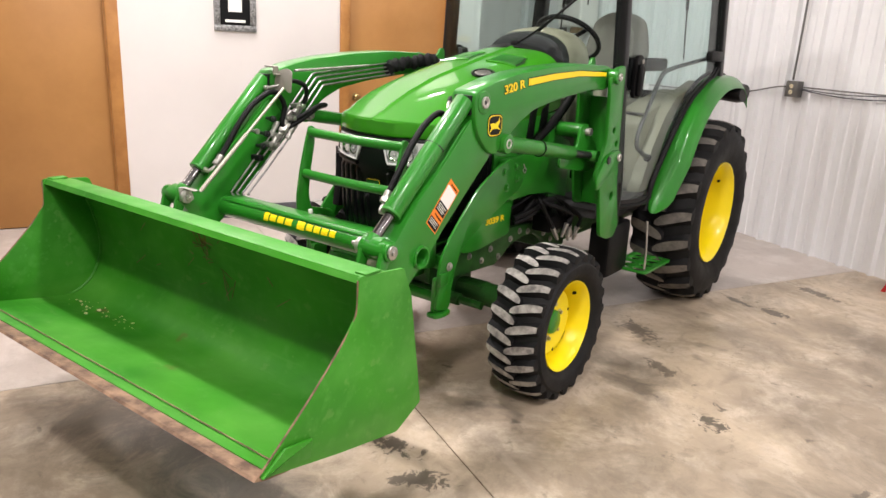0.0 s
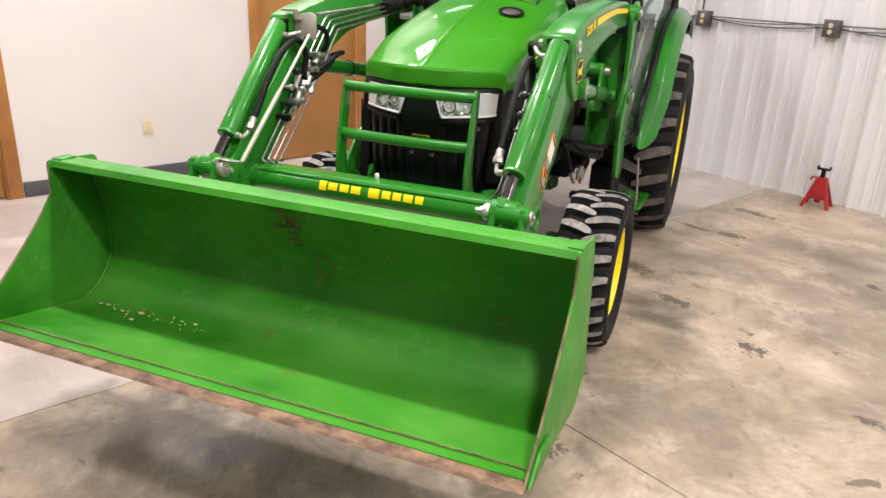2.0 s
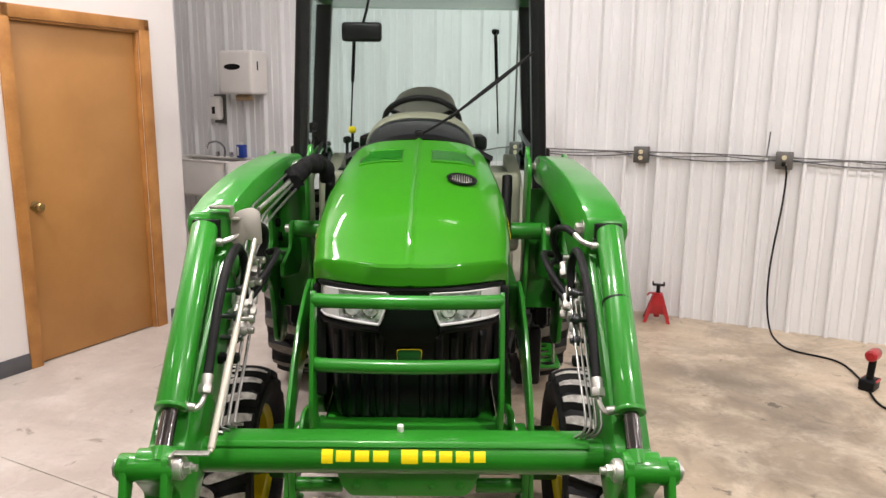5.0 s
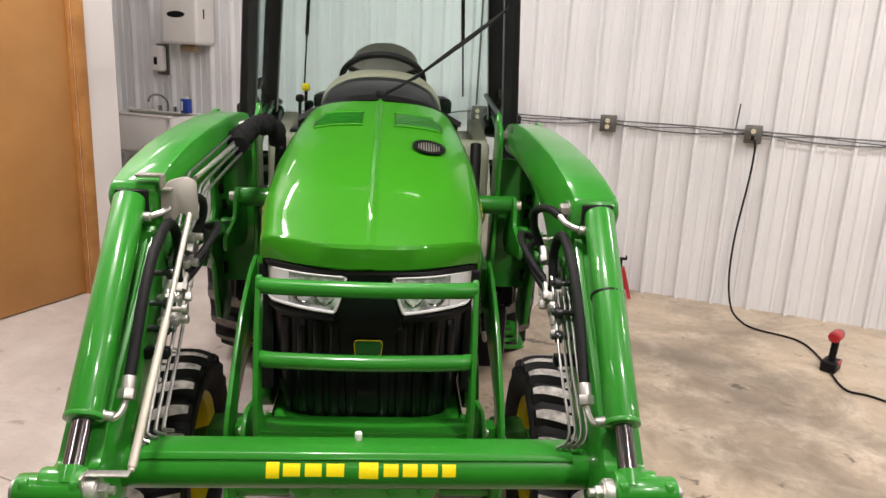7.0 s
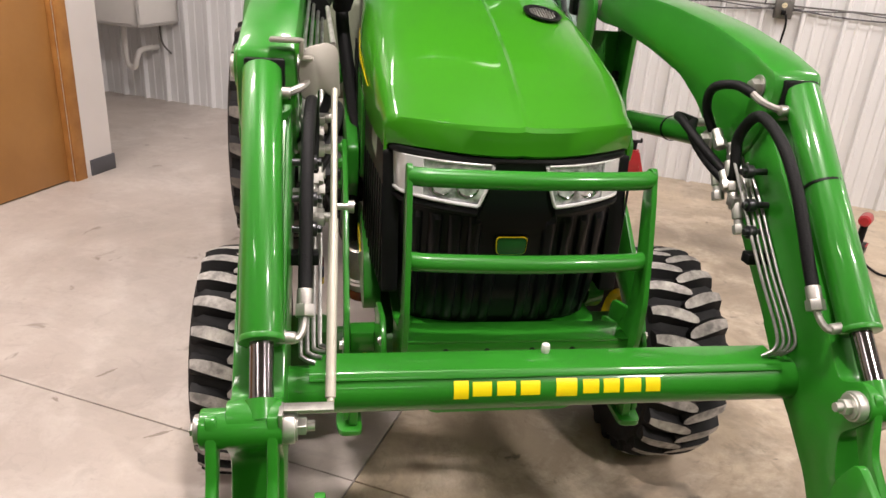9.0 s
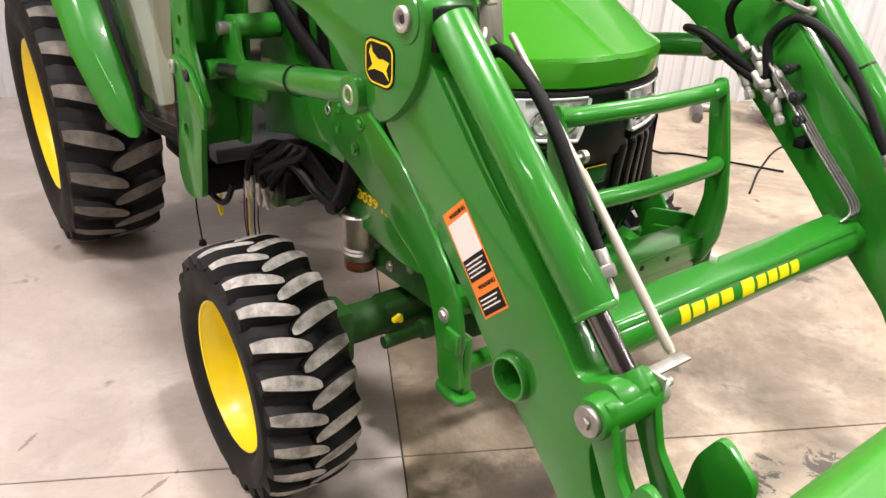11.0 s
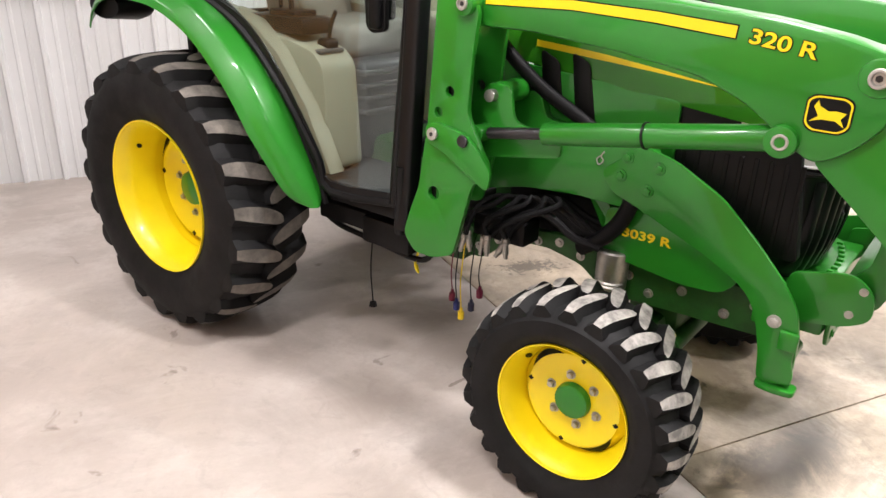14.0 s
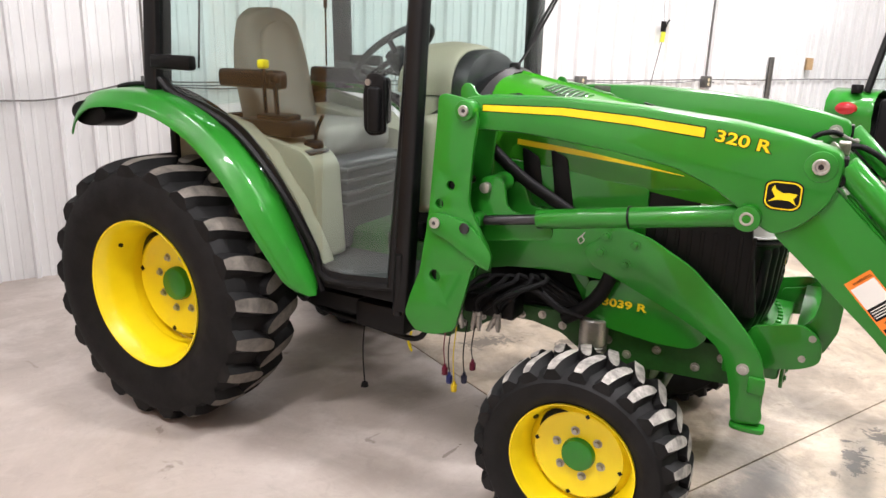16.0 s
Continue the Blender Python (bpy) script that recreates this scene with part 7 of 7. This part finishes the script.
# wash corner
sink = thing("wall_sink", "white wall-hung utility sink with steel tap", "sink")
part("basin", join(box(-0.46, 0.46, -0.50, -0.46, -0.34, 0, 0.012), box(-0.46, 0.46, -0.04, 0, -0.34, 0, 0.012), box(-0.46, -0.42, -0.50, 0, -0.34, 0, 0.012), box(0.42, 0.46, -0.50, 0, -0.34, 0, 0.012), box(-0.46, 0.46, -0.50, 0, -0.34, -0.30, 0.012)), WHITEPLASTIC, sink)
part("basin_rim", join(box(-0.47, 0.47, -0.51, -0.45, -0.005, 0.012, 0.005), box(-0.47, 0.47, -0.10, 0, -0.005, 0.012, 0.005)), WHITEPLASTIC, sink)
part("pull_slot", box(-0.30, -0.20, -0.503, -0.50, -0.10, -0.085, 0), BLACK, sink)
part("drain_pipe", tube([(0.10, -0.25, -0.34), (0.10, -0.25, -0.62), (0.13, -0.25, -0.70), (0.18, -0.25, -0.70), (0.21, -0.25, -0.62), (0.22, -0.20, -0.56), (0.22, 0.0, -0.56)], 0.022, 12), WHITEPLASTIC, sink)
part("supply_pipe", tube([(0.34, -0.1, -0.34), (0.34, -0.08, -0.5), (0.36, 0.0, -0.6)], 0.008, 8), GREYMETAL, sink)
part("tap", join(tube([(0.05, -0.07, 0.0), (0.05, -0.07, 0.10), (0.03, -0.14, 0.16), (0.0, -0.22, 0.15), (-0.01, -0.25, 0.10)], 0.011, 10), cyl((0.14, -0.07, 0), (0.14, -0.07, 0.06), 0.02, seg=16), cyl((-0.04, -0.07, 0), (-0.04, -0.07, 0.06), 0.02, seg=16)), CHROME, sink)
placed(sink, -4.10, BACK - 0.02, 1.02)
tw = thing("towel_dispenser", "white paper towel dispenser on the ribbed wall", "dispenser")
part("housing", box(-0.20, 0.20, -0.24, 0, -0.20, 0.20, 0.03, 4), WHITEPLASTIC, tw)
part("mouth", moved(lathe([(-0.003, 0.0006), (-0.003, 0.10), (0.003, 0.10), (0.003, 0.0006)], 28), Matrix.Translation((-0.03, -0.239, 0.05)) @ Matrix.Rotation(radians(90), 4, "Z") @ Matrix.Diagonal((1, 1, 0.28, 1))), BLACK, tw)
part("lock_slot", box(0.2, 0.203, -0.16, -0.145, 0.02, 0.10, 0), BLACK, tw)
part("towel_end", box(-0.09, 0.09, -0.15, -0.09, -0.26, -0.20, 0.02, 3), mat("brown_paper", (0.42, 0.30, 0.17), 0.9, var=0.2), tw, "brown paper towel end")
placed(tw, -3.72, BACK - 0.02, 1.84)
sd_ = thing("soap_dispenser", "grey and white soap dispenser on the ribbed wall", "dispenser")
part("back_plate", box(-0.075, 0.075, -0.02, 0, -0.14, 0.14, 0.02, 3), GREYMETAL, sd_)
part("cover", box(-0.06, 0.06, -0.11, -0.02, -0.11, 0.12, 0.03, 4), WHITEPLASTIC, sd_)
part("window", box(-0.02, 0.02, -0.113, -0.108, -0.05, 0.02, 0.006), BLACK, sd_)
placed(sd_, -4.13, BACK - 0.02, 1.50)
bx = thing("blue_carton", "blue carton standing on the sink", "carton")
part("carton", box(-0.04, 0.04, -0.03, 0.03, 0, 0.125, 0.003), BLUE, bx)
part("carton_label", box(-0.032, -0.012, -0.0315, -0.03, 0.02, 0.105, 0), WHITE, bx)
part("carton_top", box(-0.02, 0.02, -0.02, 0.02, 0.125, 0.145, 0.006), WHITEPLASTIC, bx)
placed(bx, -3.80, BACK - 0.12, 1.035)

# ---------- clutter and the second tractor farther along the hall ----------
t2 = thing("second_tractor", "green tractor with cab and red tail light by the wall", "tractor")
f2 = part("fender", thick(loft([[(x, y + (0.10 if 0.02 < abs(x) else 0), z) for x in (-0.22, -0.15, 0.0, 0.15, 0.22)] for y, z in ((0.0, 0.80), (-0.06, 0.95), (-0.05, 1.10), (0.06, 1.19), (0.3, 1.22), (0.7, 1.15), (0.95, 0.95))]), 0.01), GREEN, t2, "rounded green rear fender", 60)
part("tail_light", moved(lathe([(-0.02, 0.075), (0.015, 0.07), (0.03, 0.05), (0.035, 0.0006)], 28), Matrix.Translation((0.0, -0.06, 1.04)) @ Matrix.Rotation(radians(-90), 4, "Z") @ Matrix.Diagonal((1, 1.35, 0.85, 1))), REDLENS, f2, "round red tail light")
part("lamp_knob", cyl((0.05, 0.05, 1.19), (0.05, 0.05, 1.27), 0.055, seg=18, bevel=0.01), BLACK, t2)
part("body", box(0.25, 1.15, 0.1, 2.4, 0.45, 1.15, 0.05), BLACK, t2, "black rear body")
part("cab_rear_post", tube([(0.12, 0.15, 1.20), (0.16, 0.20, 1.5), (0.26, 0.30, 2.15)], 0.035, 10), BLACK_GLOSS, t2)
part("cab_post", tube([(1.05, 0.20, 1.20), (1.0, 0.30, 2.15)], 0.035, 10, smooth=False), BLACK_GLOSS, t2)
part("cab_roof", box(0.1, 1.2, 0.1, 1.6, 2.15, 2.28, 0.05, 3), GREEN, t2)
g2 = bmesh.new()
g2.faces.new([g2.verts.new(p) for p in ((0.14, 0.17, 1.22), (1.04, 0.2, 1.22), (1.0, 0.3, 2.13), (0.26, 0.3, 2.13))])
pane = part("rear_glass", thick(g2, 0.004), GLASS, t2)
pane.visible_shadow = False
wr = part("rear_wheel", moved(lathe([(-0.2, 0.3), (-0.2, 0.5), (-0.15, 0.56), (0.15, 0.56), (0.2, 0.5), (0.2, 0.3)], 36), Matrix.Translation((0.02, 0.72, 0.56))), RUBBER, t2)
part("wheel_rim", moved(lathe([(-0.16, 0.30), (-0.10, 0.27), (-0.02, 0.25), (-0.02, 0.001)], 36), Matrix.Translation((0.02, 0.72, 0.56))), YELLOW, wr)
wr2 = part("rear_wheel", moved(lathe([(-0.2, 0.3), (-0.2, 0.5), (-0.15, 0.56), (0.15, 0.56), (0.2, 0.5), (0.2, 0.3)], 36), Matrix.Translation((1.3, 0.72, 0.56))), RUBBER, t2)
part("hitch_arm", tube([(0.45, 0.1, 0.85), (0.5, -0.1, 0.7), (0.55, -0.35, 0.45)], 0.03, 10), BLACK, t2)
t2.matrix_world = ROOM @ Matrix.Translation((5.35, 2.20, 0)) @ Matrix.Rotation(radians(-75), 4, "Z")

rc = thing("floor_machine", "orange-red machine housing on the floor near the wall", "machine")
part("housing", box(-0.28, 0.28, -0.22, 0.22, 0.16, 0.50, 0.07, 4), CARTRED, rc)
part("base", box(-0.30, 0.30, -0.25, 0.25, 0.03, 0.17, 0.03, 3), BLACK, rc)
part("cap", box(-0.12, 0.12, -0.10, 0.10, 0.50, 0.62, 0.03, 3), mat("machine_yellow", (0.7, 0.55, 0.03), 0.4), rc)
for sx in (-1, 1):
    part("caster", cyl((sx * 0.24, -0.26, 0.06), (sx * 0.24, -0.20, 0.06), 0.06, seg=20, bevel=0.008), RUBBER, rc)
placed(rc, 3.75, 2.55, 0, 20)
pb = thing("pink_bottle", "pink bottle with yellow cap lying on the floor", "bottle")
part("bottle_body", moved(lathe([(-0.10, 0.0006), (-0.10, 0.036), (0.05, 0.038), (0.09, 0.018), (0.12, 0.013)], 20), Matrix.Translation((0, 0, 0.038))), mat("pink_plastic", (0.62, 0.12, 0.14), 0.35), pb)
part("bottle_cap", cyl((0.12, 0, 0.038), (0.155, 0, 0.038), 0.014, seg=14), YELLOW, pb)
placed(pb, 2.72, 2.06, 0, 185)
ph = thing("steel_fitting", "pile of steel pipe fittings on the floor", "fittings")
part("pipe", cyl((-0.14, 0, 0.04), (0.12, 0.02, 0.04), 0.036, seg=18, bevel=0.004), GREYMETAL, ph)
part("elbow", tube([(0.1, 0.05, 0.03), (0.2, 0.02, 0.03), (0.24, -0.08, 0.03)], 0.03, 12), STEEL, ph)
placed(ph, 2.78, 1.80, 0, 30)
ph2 = copy_thing(ph, ROOM @ Matrix.Translation((2.30, 3.0, 0)) @ Matrix.Rotation(radians(60), 4, "Z"))
bag = thing("white_sack", "crumpled white sack lying on the floor", "sack")
sm = bmesh.new()
bmesh.ops.create_icosphere(sm, subdivisions=4, radius=0.3)
for v_ in sm.verts:
    q = v_.co.copy()
    v_.co = Vector((q.x * 1.3, q.y * 0.8, max(-0.14, q.z * 0.5))) * (1 + 0.25 * noise.noise(q * 7) + 0.1 * noise.noise(q * 19))
    v_.co.z = max(-0.14, v_.co.z)
part("sack", sm, mat("white_sack_cloth", (0.62, 0.60, 0.57), 0.8, var=0.2, scale=10, bump=0.3, bscale=60), bag)
placed(bag, 3.05, 2.95, 0.14, 20)
wall_line("floor_cable", "thin black cable on the concrete floor", [(1.9, 1.55, 0.006), (2.2, 1.95, 0.006), (2.6, 2.35, 0.006), (3.1, 2.45, 0.006), (3.5, 2.3, 0.006)], 0.006, HOSE)

# strip lights under the ceiling, out of view; the fill lamps get one too
for lu, lv_, along, watts, long_ in LAMPS:
    sl = thing("ceiling_light", "unseen white strip light under the ceiling, lit; most are added fill", "ceiling light", "strip lights under the ceiling")
    L2 = 0.66
    part("fixture_body", box(-L2, L2, -0.14, 0.14, 0.03, 0.10, 0.01), WHITEPLASTIC, sl)
    for dy in (-0.07, 0.07):
        part("lit_tube", cyl((-L2 + 0.03, dy, 0.01), (L2 - 0.03, dy, 0.01), 0.018, seg=10), GLOW, sl)
    sl.matrix_world = ROOM @ Matrix.Translation((lu, lv_, CEIL - 0.10)) @ Matrix.Rotation(0 if along else radians(90), 4, "Z")
